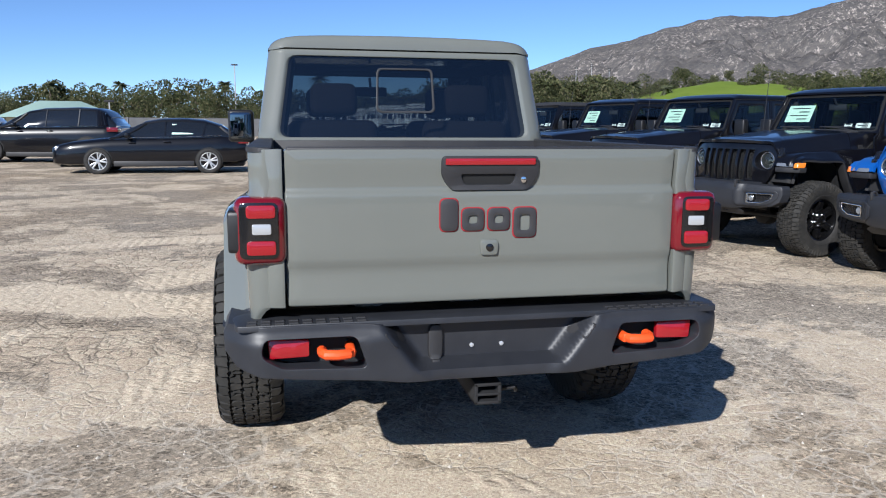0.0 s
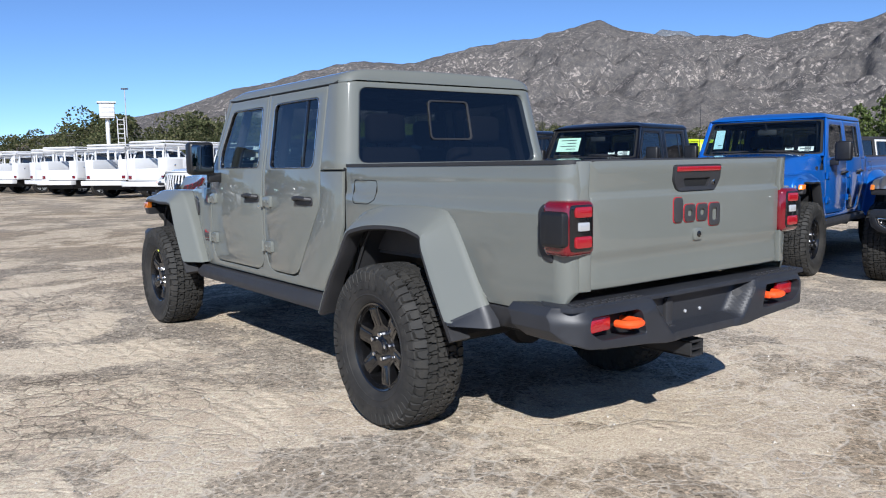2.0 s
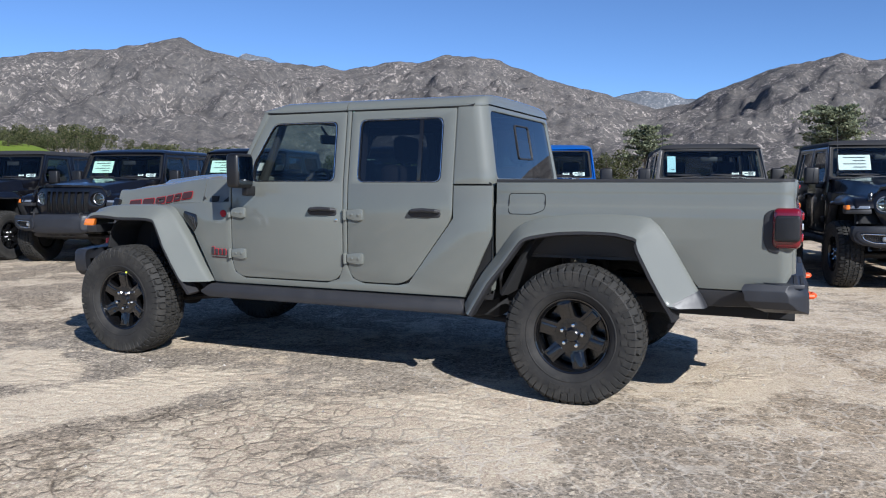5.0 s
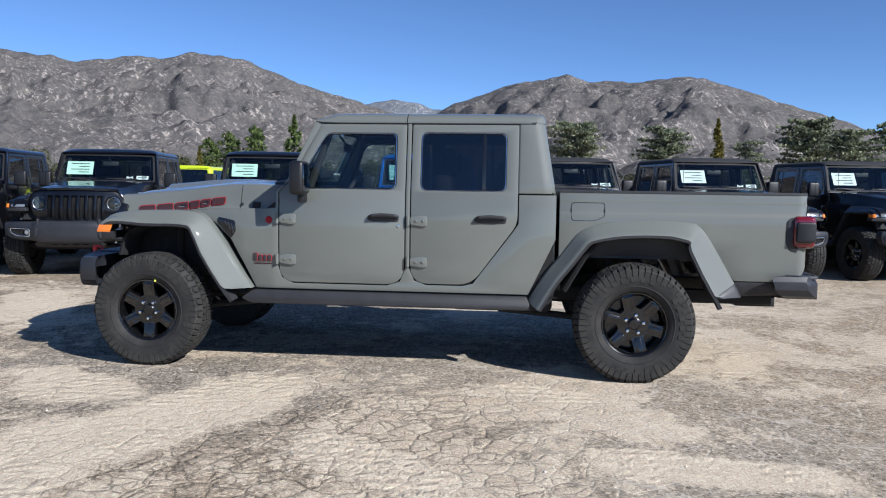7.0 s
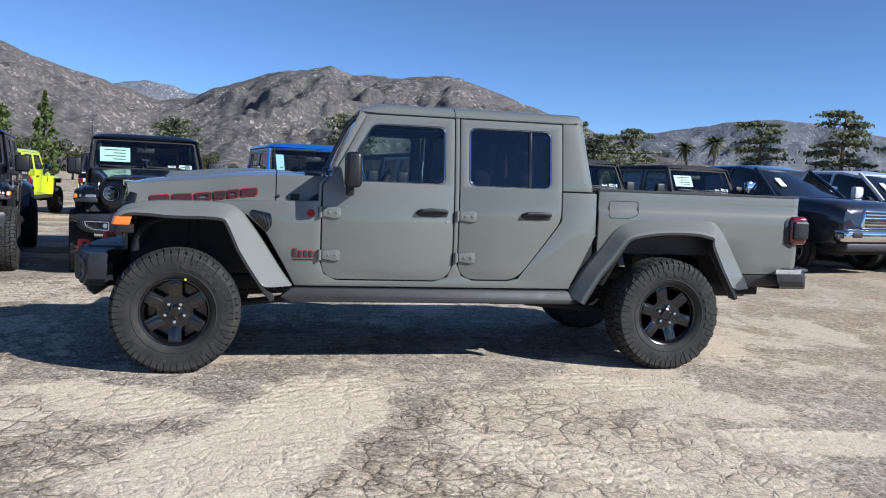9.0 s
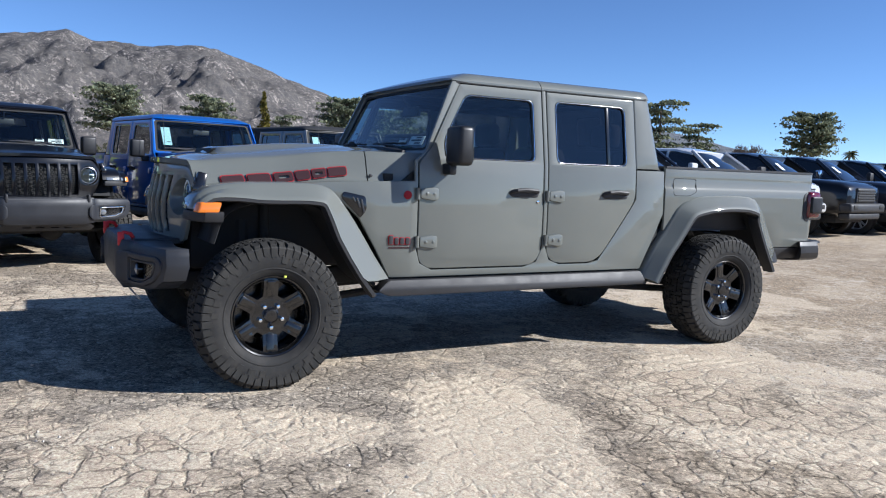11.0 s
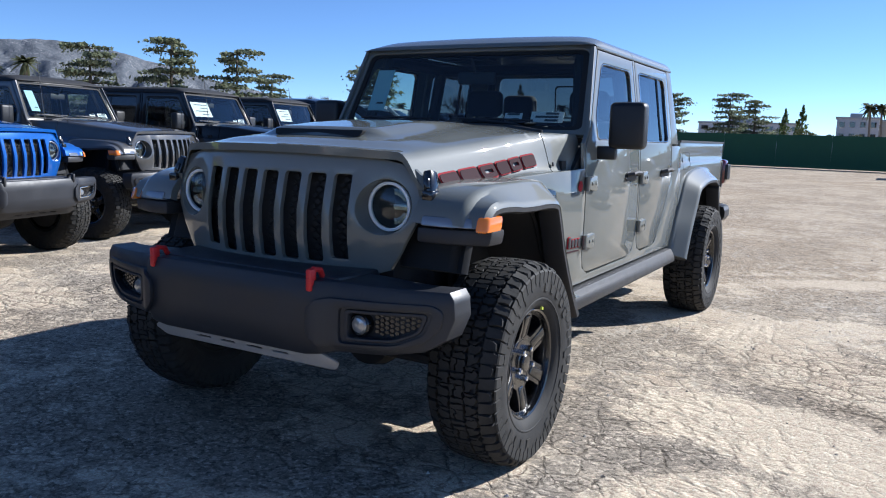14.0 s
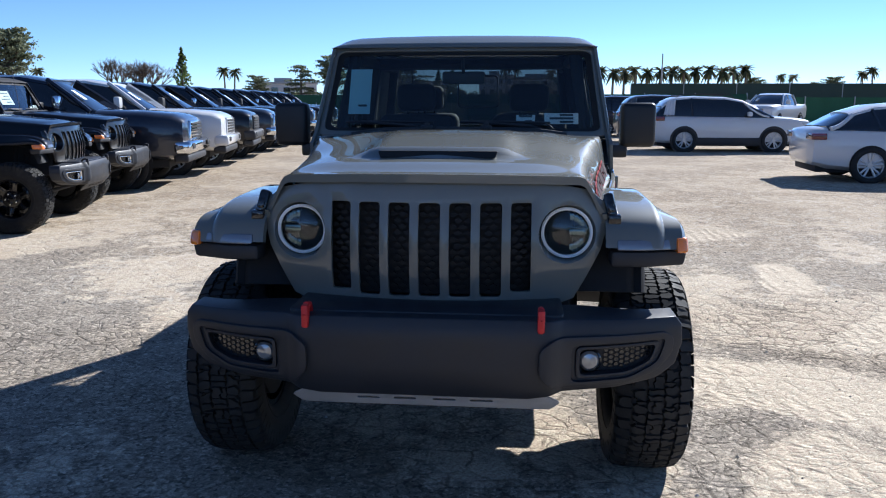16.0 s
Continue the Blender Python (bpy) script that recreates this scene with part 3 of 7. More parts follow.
    for k in range(6):
        q = (k + 0.5) * math.pi / 3
        ridge = plate(rounded([(-0.022, 0.100), (0.022, 0.100), (0.026, 0.196), (-0.026, 0.196)], 0.008, 2), (), 0.02, 0.007,
                      at=lambda u, v, w: Vector((-0.076 - 0.022 * smooth(0.07, 0.20, v) + w, u, v)))
        bmesh.ops.transform(ridge, matrix=Matrix.Rotation(q - math.pi / 2, 4, "X"), verts=ridge.verts[:])
        join(rim, ridge)
    lathe([(0.100, 0.0), (0.098, -0.066), (0.094, -0.074), (0.060, -0.076)], 40, bm=rim)
    lathe([(0.050, -0.03), (0.048, -0.078), (0.040, -0.082), (0.038, -0.092), (0.032, -0.097), (0.001, -0.099)], 36, bm=rim)
    nut = lathe([(0.0135, 0.0), (0.0135, -0.022), (0.010, -0.030), (0.002, -0.032)], 8)
    return (finish(carcass, "tyre", RUBBER), finish(tread, "tread", TREAD_RUBBER, 25), finish(rim, "rim", RIM), finish(nut, "lug_nut", CHROME))


def road_wheel_meshes():
    """A low-profile tyre with grooves and a ten-spoke alloy rim, at the off-road wheel's scale."""
    t = lathe([(0.285, -0.105), (0.30, -0.120), (0.34, -0.130), (0.385, -0.126), (0.405, -0.112), (0.414, -0.09), (0.415, -0.052), (0.407, -0.050), (0.407, -0.040), (0.415, -0.038), (0.415, 0.038), (0.407, 0.040),
               (0.407, 0.050), (0.415, 0.052), (0.414, 0.09), (0.405, 0.112), (0.385, 0.126), (0.34, 0.130), (0.30, 0.120), (0.285, 0.105), (0.285, -0.105)], 56, closed=True)
    m = lathe([(0.285, 0.10), (0.290, 0.10), (0.292, -0.112), (0.285, -0.116), (0.275, -0.110), (0.268, -0.080), (0.262, 0.02), (0.285, 0.10)], 56, closed=True)
    for k in range(10):
        turn = Matrix.Rotation((k // 2) * 2 * math.pi / 5 + (0.20 if k % 2 else -0.20), 4, "X")
        arm = plate(rounded([(-0.020, 0.03), (0.020, 0.03), (0.024, 0.275), (-0.024, 0.275)], 0.006, 2), (), 0.04, 0.008, at=lambda u, v, w: Vector((-0.085 - 0.02 * smooth(0.05, 0.27, v) + w, u, v)))
        bmesh.ops.transform(arm, matrix=turn, verts=arm.verts[:])
        join(m, arm)
    lathe([(0.075, -0.03), (0.072, -0.085), (0.060, -0.094), (0.001, -0.096)], 28, bm=m)
    b = lathe([(0.262, 0.0), (0.20, -0.005), (0.02, -0.008)], 36)
    return finish(t, "tyre", RUBBER), finish(m, "rim", ALLOY), finish(b, "brake", DARK)


ROAD_TYRE, ROAD_RIM, ROAD_BACK = road_wheel_meshes()


def add_road_wheel(owner, x, y, turn_deg, radius):
    side = -1 if x < 0 else 1
    tyre = new("wheel", ROAD_TYRE)
    tyre.parent = owner
    tyre.matrix_basis = Matrix.Translation((x, y, radius)) @ pose(0, 0, 0, 0, 0, 0 if side < 0 else 180) @ Matrix.Rotation(radians(turn_deg), 4, "X") @ Matrix.Scale(radius / 0.415, 4)
    for name, mesh in (("rim", ROAD_RIM), ("brake", ROAD_BACK)):
        o = new(name, mesh)
        o.parent = tyre


TYRE, TREAD, RIM_MESH, NUT = tyre_meshes()
RIM_ALLOY = RIM_MESH.copy()
RIM_ALLOY.materials[0] = ALLOY


def add_wheel(owner, x, y, turn_deg, rim_mesh=None, radius_scale=1.0, dot=False, z=0.405):
    side = -1 if x < 0 else 1
    tyre = new("wheel", TYRE)
    tyre.parent = owner
    face = pose(0, 0, 0, 0, 0, 0 if side < 0 else 180)
    tyre.matrix_basis = Matrix.Translation((x, y, z)) @ face @ Matrix.Rotation(radians(turn_deg), 4, "X") @ Matrix.Scale(radius_scale, 4)
    for name, mesh in (("tread", TREAD), ("rim", rim_mesh or RIM_MESH)):
        o = new(name, mesh)
        o.parent = tyre
    for k in range(5):
        a = 2 * math.pi * k / 5 + radians(54)
        o = new("lug_nut", NUT)
        o.parent = tyre
        o.location = (-0.074, 0.0635 * math.cos(a), 0.0635 * math.sin(a))
    if dot:
        bm = bmesh.new()
        block(-0.128, -0.117, 0.222, 0.234, -0.006, 0.006, 0.002, bm, 2, Matrix.Rotation(radians(107 - turn_deg), 4, "X"))
        part("paint_mark", bm, YELLOW_DOT, tyre, "yellow balance mark")
    return tyre


def flare_frames(path, scales, tall):
    """Points along a flare's path in (y, z), with the outward normal and the width of its slanted face."""
    n = 34
    pts = spline([(0, y, z) for y, z in path], n)
    for i, p in enumerate(pts):
        d = (pts[min(i + 1, n)] - pts[max(i - 1, 0)]).normalized()
        f = i / n * (len(scales) - 1)
        j = min(int(f), len(scales) - 2)
        yield p, Vector((0, -d.z, d.y)), tall * (scales[j] + (scales[j + 1] - scales[j]) * (f - j))


def flare(path, side, inner, outer, tall, scales, base=None, foot=0.0):
    """A wheel-arch flare: a shelf and a slanted face swept along a path in (y, z)."""
    base = base if base is not None else outer - 0.075
    rings = []
    for p, nrm, t in flare_frames(path, scales, tall):
        ring = []
        for x, o in ((inner - 0.02, 0.002), (base, 0.0), (base + 0.012, -0.003), (base + 0.024, -0.012), (base + 0.034, -0.024), (outer - 0.016, -t + 0.020), (outer - 0.004, -t + 0.007),
                     (outer + 0.001, -t - 0.004), (outer - 0.010, -t - 0.010), (outer - 0.022, -t), (base + 0.004, -0.05), (inner - 0.02, -0.035)):
            q = p + nrm * o
            ring.append((side * x, q.y, max(q.z, foot + 0.0004 * len(rings)) if p.y < 0 or p.y > 2 else q.z))
        rings.append(ring)
    return loft(rings)


def flare_lip(path, side, outer, tall, scales):
    rings = []
    for p, nrm, t in flare_frames(path, scales, tall):
        rings.append([(side * x, (p + nrm * o).y, (p + nrm * o).z) for x, o in
                      ((outer - 0.001, -t), (outer - 0.002, -t - 0.022), (outer - 0.02, -t - 0.030), (outer - 0.10, -t - 0.020), (outer - 0.10, -t + 0.01))])
    return loft(rings)


def hood_z(x, y, scoop):
    """The bonnet's top surface."""
    w = hood_w(y)
    s = abs(x) / w
    crest = 1.345 - 0.085 * smooth(2.75, 3.95, y) - 0.010 * smooth(3.6, 3.93, y)
    edge = 1.150 - 0.045 * smooth(2.9, 3.9, y)
    z = crest - 0.018 * s * s
    z -= (z - edge) * smooth(0.84 + 0.10 * smooth(3.10, 2.58, y), 1.0, s) ** 1.25
    bulge = (1 - smooth(0.40, 0.60, abs(x))) * 0.018 * smooth(3.92, 3.75, y)
    if scoop:
        bulge += (1 - smooth(0.24, 0.36, abs(x))) * 0.034 * (1 - smooth(3.64, 3.68, y)) * smooth(2.62, 3.35, y)
    return z + bulge


def hood_w(y):
    return 0.770 - 0.125 * smooth(2.55, 4.05, y) * 1.05


def grille_y(x, z):
    return 3.985 - 0.33 * x * x - 0.05 * smooth(0.95, 1.25, z) - 0.02 * smooth(0.95, 0.78, z)


def offroader(label, category, body, group="", top=None, scoop=False, decals=False, hooks=False, bezel=None, pickup=True, rims=None, sticker=None, antenna=True, kind="pickup_truck",
              tall_sticker=False):
    """A boxy off-road pickup (or wagon) facing +y, rear axle over the origin."""
    truck = thing(kind, label, category, group)
    top = top or body
    back = 0.545
    # cab and wings
    for side in (-1, 1):
        part("body_side", side_plate(CAB_SIDE, side, body_x, thick=0.018, cuts_y=(2.6, 2.8, 3.0, 3.2, 3.4, 3.6), cuts_z=(0.7, 0.85, 1.0, 1.15, 1.29)), body, truck)
        inner = rounded([(0.56, 0.60), (2.7, 0.60), (2.7, 1.12), (2.45, 1.30), (0.56, 1.30)], 0.01, 1)
        part("inner_sill", side_plate(inner, side, body_x, thick=0.03, bevel=0, out=-0.024), SEAM, truck)
        for name, outline, pane, glassmat, hinge_y, handle_y in (("front_door", DOOR_FRONT, GLASS_FRONT, GREEN_GLASS, 2.552, 1.70), ("rear_door", DOOR_REAR, GLASS_REAR, TINT, 1.590, 0.93)):
            door = part(name, side_plate(outline, side, body_x, [pane], 0.03, 0.005, cuts_z=(0.7, 0.8, 0.9, 1.0, 1.1, 1.2, 1.29)), body, truck)
            c = Vector((sum(p[0] for p in pane) / len(pane), sum(p[1] for p in pane) / len(pane)))
            inner_pane = [tuple(c + (Vector(p) - c) * 0.955) for p in pane]
            part("window_seal", side_plate(pane, side, body_x, [inner_pane], 0.022, 0.003, out=-0.001), GLOSS_BLACK, door)
            g = part("window_glass", side_plate(inner_pane, side, body_x, (), 0, 0, out=-0.012), glassmat, door)
            g.visible_shadow = False
            # chrome line added for the reflection along the black seal's edge
            if decals:
                edge_line = [tuple(c + (Vector(p) - c) * 0.988) for p in pane]
                part("window_trim", side_plate(edge_line, side, body_x, [[tuple(c + (Vector(p) - c) * 0.976) for p in pane]][:1], 0.006, 0.001, out=0.002), CHROME, door, "thin bright line for the reflection along the window seal")
            if name == "rear_door":
                part("window_bar", side_plate(rect(1.045, 1.070, 1.305, 1.712), side, body_x, (), 0.012, 0.003, out=-0.004), GLOSS_BLACK, door)
            # pull handle: a dark cup and a bar over it
            x0 = side * body_x(handle_y, 1.10)
            cup = side_plate(rounded([(handle_y - 0.035, 1.075), (handle_y + 0.17, 1.075), (handle_y + 0.20, 1.10), (handle_y + 0.16, 1.125), (handle_y - 0.01, 1.13), (handle_y - 0.04, 1.11)], 0.018, 3),
                             side, body_x, (), 0.012, 0.004, out=0.006)
            bar = [(x0 + side * d, y, z) for d, y, z in ((0.006, handle_y - 0.03, 1.112), (0.034, handle_y - 0.01, 1.118), (0.036, handle_y + 0.08, 1.124), (0.034, handle_y + 0.15, 1.118), (0.006, handle_y + 0.175, 1.108))]
            tube(bar, 0.013, 8, cup)
            part("handle", cup, TRIM, door)
            for hz in (0.79, 1.085):
                hb = side_plate(rounded([(hinge_y - 0.135, hz - 0.036), (hinge_y - 0.10, hz - 0.042), (hinge_y - 0.012, hz - 0.028), (hinge_y - 0.012, hz + 0.028), (hinge_y - 0.10, hz + 0.040), (hinge_y - 0.135, hz + 0.034)], 0.010, 2),
                                side, body_x, (), 0.02, 0.006, out=0.018)
                xh = side * (body_x(hinge_y, hz) + 0.012)
                tube([(xh, hinge_y + 0.004, hz - 0.036), (xh, hinge_y + 0.004, hz + 0.036)], 0.013, 10, hb)
                for dy in (-0.055, -0.105):
                    lathe([(0.010, 0.0), (0.010, side * 0.006), (0.006, side * 0.008)], 8, "x", hb, (side * (body_x(hinge_y, hz) + 0.016), hinge_y + dy, hz))
                part("hinge", hb, body, door)
            if name == "front_door" and side < 0:
                lk = lathe([(0.010, 0.0), (0.010, -0.006), (0.004, -0.007)], 12, "x", None, (x0, 1.665, 1.045))
                part("lock", lk, CHROME, door)
        # gutter under the roof
        part("gutter", side_plate([(0.70, 1.779), (2.27, 1.779), (2.262, 1.797), (0.69, 1.797)], side, body_x, (), 0.03, 0.002, out=0.002), SEAM, truck)
        # mirror
        mb = bmesh.new()
        block(side * 0.86, side * 1.045, 2.30, 2.405, 1.262, 1.498, 0.028, mb, 3)
        block(side * 0.78, side * 0.90, 2.335, 2.385, 1.205, 1.275, 0.012, mb, 2)
        mirror = part("mirror", mb, MIRROR_BLACK, truck, "black door mirror")
        part("mirror_glass", plate(rect(0.878, 1.03, 1.285, 1.478, 0.02, 3), (), 0.006, 0.002, at=lambda u, v, w, s=side: Vector((s * u, 2.296 + w, v))), MIRROR, mirror)
        # rocker rail
        rail = side_plate(rounded([(0.70, 0.465), (2.74, 0.465), (2.82, 0.50), (2.74, 0.560), (0.74, 0.560)], 0.02, 3), side, lambda y, z: 0.835 + 0.02 * smooth(0.56, 0.50, z), (), 0.09, 0.018, cuts_z=(0.5, 0.53))
        part("rocker_rail", rail, TRIM, truck)
        # wing vent
        vent = side_plate(rounded([(2.885, 1.062), (3.02, 1.088), (3.03, 1.05), (2.915, 0.930), (2.878, 0.985)], 0.016, 2), side, body_x, (), 0.01, 0.003, out=0.006)
        vent_ob = part("wing_vent", vent, GLOSS_BLACK, truck)
        for k in range(3):
            y0 = 2.890 + 0.026 * k
            part("vent_slat", side_plate([(y0, 0.965 + 0.03 * k), (y0 + 0.012, 0.965 + 0.03 * k), (y0 + 0.03, 1.045 + 0.006 * k), (y0 + 0.018, 1.045 + 0.006 * k)], side, body_x, (), 0.008, 0.002, out=0.011), TRIM, vent_ob)
        # front flare and its lamps
        f_path = [(2.738, 0.576), (2.822, 0.695), (2.946, 0.889), (3.045, 1.028), (3.105, 1.092), (3.175, 1.124), (3.30, 1.133), (3.45, 1.131), (3.65, 1.124), (3.80, 1.098), (3.878, 1.045), (3.900, 0.985)]
        f_scale = [1.60, 1.66, 1.68, 1.62, 1.30, 1.04, 1.0, 1.0, 0.95, 0.74, 0.52, 0.42]
        fl = part("front_flare", flare(f_path, side, 0.655, 0.925, 0.092, f_scale, 0.815, 0.574), body, truck)
        part("flare_lip", flare_lip(f_path, side, 0.925, 0.092, f_scale), TRIM, fl)
        nose = plate(rounded([(0.655, 0.915), (0.925, 0.915), (0.935, 0.972), (0.655, 0.972)], 0.012, 2), (), 0.10, 0.012, at=lambda u, v, w, s=side: Vector((s * u, 3.905 - 0.06 * smooth(0.75, 0.94, u) - w, v)), cuts_u=(0.75, 0.8, 0.85, 0.9))
        part("flare_nose", nose, TRIM, fl)
        drl = plate(rounded([(0.675, 0.978), (0.885, 0.978), (0.885, 1.014), (0.675, 1.014)], 0.008, 2), (), 0.05, 0.005, at=lambda u, v, w, s=side: Vector((s * u, 3.904 - 0.045 * smooth(0.75, 0.93, u) - 0.35 * (v - 1.0) - w, v)), cuts_u=(0.75, 0.8, 0.85))
        part("running_lamp", drl, RUNNING_LENS, fl, "clear running lamp")
        amber = plate(rounded([(0.888, 0.966), (0.934, 0.966), (0.930, 1.022), (0.888, 1.022)], 0.012, 2), (), 0.105, 0.010, at=lambda u, v, w, s=side: Vector((s * u, 3.888 - 0.35 * (v - 1.0) - 0.5 * (u - 0.89) - w, v)))
        part("marker_lamp", amber, AMBER, fl, "amber side marker")
        # wheel house
        part("front_liner", flare([(2.80, 0.55), (2.92, 0.66), (3.12, 0.98), (3.30, 1.06), (3.50, 1.06), (3.72, 0.98), (3.80, 0.80)], side, 0.30, 0.80, 0.03, [1, 1]), DARK, truck)
    # bonnet, cowl
    def hood_sheet(y0, y1, steps):
        bm = bmesh.new()
        ys = [y0 + (y1 - y0) * k / steps for k in range(steps + 1)]
        ss = [-1, -0.99, -0.98, -0.97, -0.955, -0.94, -0.92, -0.90, -0.87, -0.84, -0.78, -0.7, -0.6, -0.52, -0.46, -0.41, -0.36, -0.32, -0.2, 0, 0.2, 0.32, 0.36, 0.41, 0.46, 0.52, 0.6, 0.7, 0.78, 0.84, 0.87, 0.90, 0.92, 0.94, 0.955, 0.97, 0.98, 0.99, 1]
        rows = []
        for y in ys:
            w = hood_w(y)
            rows.append([bm.verts.new((s * w * (1.0 - 0.0 * abs(s)), y - (0.33 * (s * w) ** 2 if y > 3.55 else 0.33 * (s * w) ** 2 * smooth(3.0, 3.55, y)), hood_z(s * w, y, scoop))) for s in ss])
        for a, b in zip(rows, rows[1:]):
            for k in range(len(ss) - 1):
                bm.faces.new((a[k], a[k + 1], b[k + 1], b[k]))
        geom = bmesh.ops.extrude_edge_only(bm, edges=[e for e in bm.edges if e.is_boundary])
        for v in geom["geom"]:
            if isinstance(v, bmesh.types.BMVert):
                v.co.z -= 0.03
        return bm
    hood = part("bonnet", hood_sheet(2.862, 3.96, 44), body, truck, sharp=40)
    part("cowl", hood_sheet(2.50, 2.855, 8), body, truck, sharp=40)
    part("cowl_vent", plate(rect(-0.56, 0.56, 2.52, 2.66, 0.02, 2), (), 0.012, 0.003, at=lambda u, v, w: Vector((u, v, hood_z(u, v, False) + 0.010 - w)), cuts_u=(-0.4, -0.2, 0, 0.2, 0.4)), TRIM, truck)
    if scoop:
        slot = plate(rounded([(-0.225, 0.0), (0.225, 0.0), (0.235, 0.026), (-0.235, 0.026)], 0.006, 2), (), 0.05, 0.0, at=lambda u, v, w: Vector((u, 3.690 - w - 0.33 * u * u - v * 0.5, hood_z(0, 3.71, True) + 0.004 + v)))
        part("scoop_opening", slot, SEAM, hood)
        for sx in (-0.15, 0.15):
            nb = block(sx - 0.03, sx + 0.03, 2.70, 2.76, hood_z(sx, 2.75, scoop), hood_z(sx, 2.75, scoop) + 0.02, 0.006)
            block(sx - 0.012, sx + 0.012, 2.71, 2.74, hood_z(sx, 2.75, scoop) + 0.015, hood_z(sx, 2.75, scoop) + 0.034, 0.004, nb)
            part("washer_jet", nb, TRIM, hood)
    for side in (-1, 1):
        hx = side * 0.668
        lb = bmesh.new()
        block(hx - 0.024, hx + 0.024, 3.80, 3.86, 1.062, 1.10, 0.008, lb)
        lean = Matrix.Translation((hx, 3.825, 1.072)) @ Matrix.Rotation(radians(side * -14), 4, "Y") @ Matrix.Rotation(radians(14), 4, "X")
        block(-0.020, 0.020, -0.030, 0.026, 0.0, 0.105, 0.012, lb, 2, lean)
        block(-0.012, 0.012, -0.014, 0.034, 0.030, 0.070, 0.006, lb, 2, lean)
        part("bonnet_latch", lb, GLOSS_BLACK, truck, "black bonnet latch")
    # windscreen
    def wind(u, v, w):
        return Vector((u, 2.515 - 0.225 * v - w * 0.9 - 0.05 * u * u, 1.335 + 0.465 * v - w * 0.43))
    frame_out = rounded([(-0.782, -0.02), (0.782, -0.02), (0.724, 1.0), (-0.724, 1.0)], 0.03, 3)
    frame_in = rounded([(-0.745, 0.035), (0.745, 0.035), (0.694, 0.952), (-0.694, 0.952)], 0.06, 4)
    cu = [-0.5, -0.25, 0, 0.25, 0.5]
    part("windscreen_frame", plate(frame_out, [frame_in], 0.035, 0.012, cu, at=wind), body, truck)
    band = [(u * 0.958, 0.51 + (v - 0.51) * 0.92) for u, v in frame_in]
    part("windscreen_border", plate(frame_in, [band], 0.006, 0, cu, at=lambda u, v, w: wind(u, v, w + 0.010)), SEAM, truck)
    g = part("windscreen", plate(frame_in, (), 0, 0, cu, at=lambda u, v, w: wind(u, v, w + 0.014)), GREEN_GLASS, truck)
    g.visible_shadow = False
    for sx, lean in ((-0.50, 0.05), (0.12, 0.06)):
        wp = tube([wind(sx, -0.01, -0.03), wind(sx + 0.12, 0.06, -0.03), wind(sx + 0.44, 0.12, -0.018)], 0.008, 6)
        tube([wind(sx + 0.02, 0.115, -0.012), wind(sx + 0.26, 0.125, -0.014), wind(sx + 0.50, 0.12, -0.012)], 0.007, 6, wp)
        part("wiper", wp, TRIM, truck)
    if sticker is not None:
        def paper(name, u0, u1, v0, v1, mat, lines=0):
            ob = part(name, plate([(u0, v0), (u1, v0), (u1, v1), (u0, v1)], (), 0.002, 0, at=lambda u, v, w: wind(u, v, w + 0.020)), mat, truck)
            for k in range(lines):
                vv = v0 + (v1 - v0) * (0.18 + 0.64 * k / max(1, lines - 1))
                part("ink_bar", plate([(u0 + 0.15 * (u1 - u0), vv - 0.012), (u0 + (0.55 + 0.3 * (k % 2)) * (u1 - u0), vv - 0.012), (u0 + (0.55 + 0.3 * (k % 2)) * (u1 - u0), vv + 0.012), (u0 + 0.15 * (u1 - u0), vv + 0.012)],
                                      (), 0.001, 0, at=lambda u, v, w: wind(u, v, w + 0.017)), INK, ob)
        paper("price_sheet", -0.40, -0.30, 0.14, 0.23, PAPER, 2)
        paper("price_sheet", -0.63, -0.45, 0.13, 0.25, PAPER, 3)
        if tall_sticker:
            paper("window_sticker", 0.50, 0.62, 0.24, 0.76, PAPER_BLUE, 1)
        else:
            paper("window_sticker", 0.22, 0.62, 0.28, 0.72, sticker, 4)
    # grille
    half = [(0.0, 0.765), (0.46, 0.768), (0.525, 0.79), (0.565, 0.86), (0.620, 0.97), (0.645, 1.06), (0.640, 1.135), (0.580, 1.186), (0.42, 1.220), (0.0, 1.230)]
    out = mirror_outline(half)
    slots = []
    for k in range(-3, 4):
        lo = 0.805 if abs(k) < 3 else 0.822
        slots.append(rounded([(k * 0.1105 - 0.039, lo), (k * 0.1105 + 0.039, lo), (k * 0.1105 + 0.039, 1.146), (k * 0.1105 - 0.039, 1.146)], 0.014, 3))
    lamp_hole = [[(sx * 0.497 + 0.105 * math.cos(2 * math.pi * k / 28), 1.030 + 0.105 * math.sin(2 * math.pi * k / 28)) for k in range(28)] for sx in (-1, 1)]
    slots[0] = [(max(u, -0.3655), v) for u, v in slots[0]]
    slots[6] = [(min(u, 0.3655), v) for u, v in slots[6]]
    grille = part("grille", plate(out, slots + lamp_hole, 0.020, 0.006, (-0.5, -0.387, -0.276, -0.166, -0.055, 0.055, 0.166, 0.276, 0.387, 0.5), (0.9, 1.0, 1.1), at=lambda u, v, w: Vector((u, grille_y(u, v) - w, v))), body, truck, sharp=40)
    part("grille_backing", plate(rect(-0.40, 0.40, 0.80, 1.16), (), 0.02, 0, (-0.25, 0, 0.25), at=lambda u, v, w: Vector((u, grille_y(u, v) - 0.060 - w, v))), SEAM, truck)
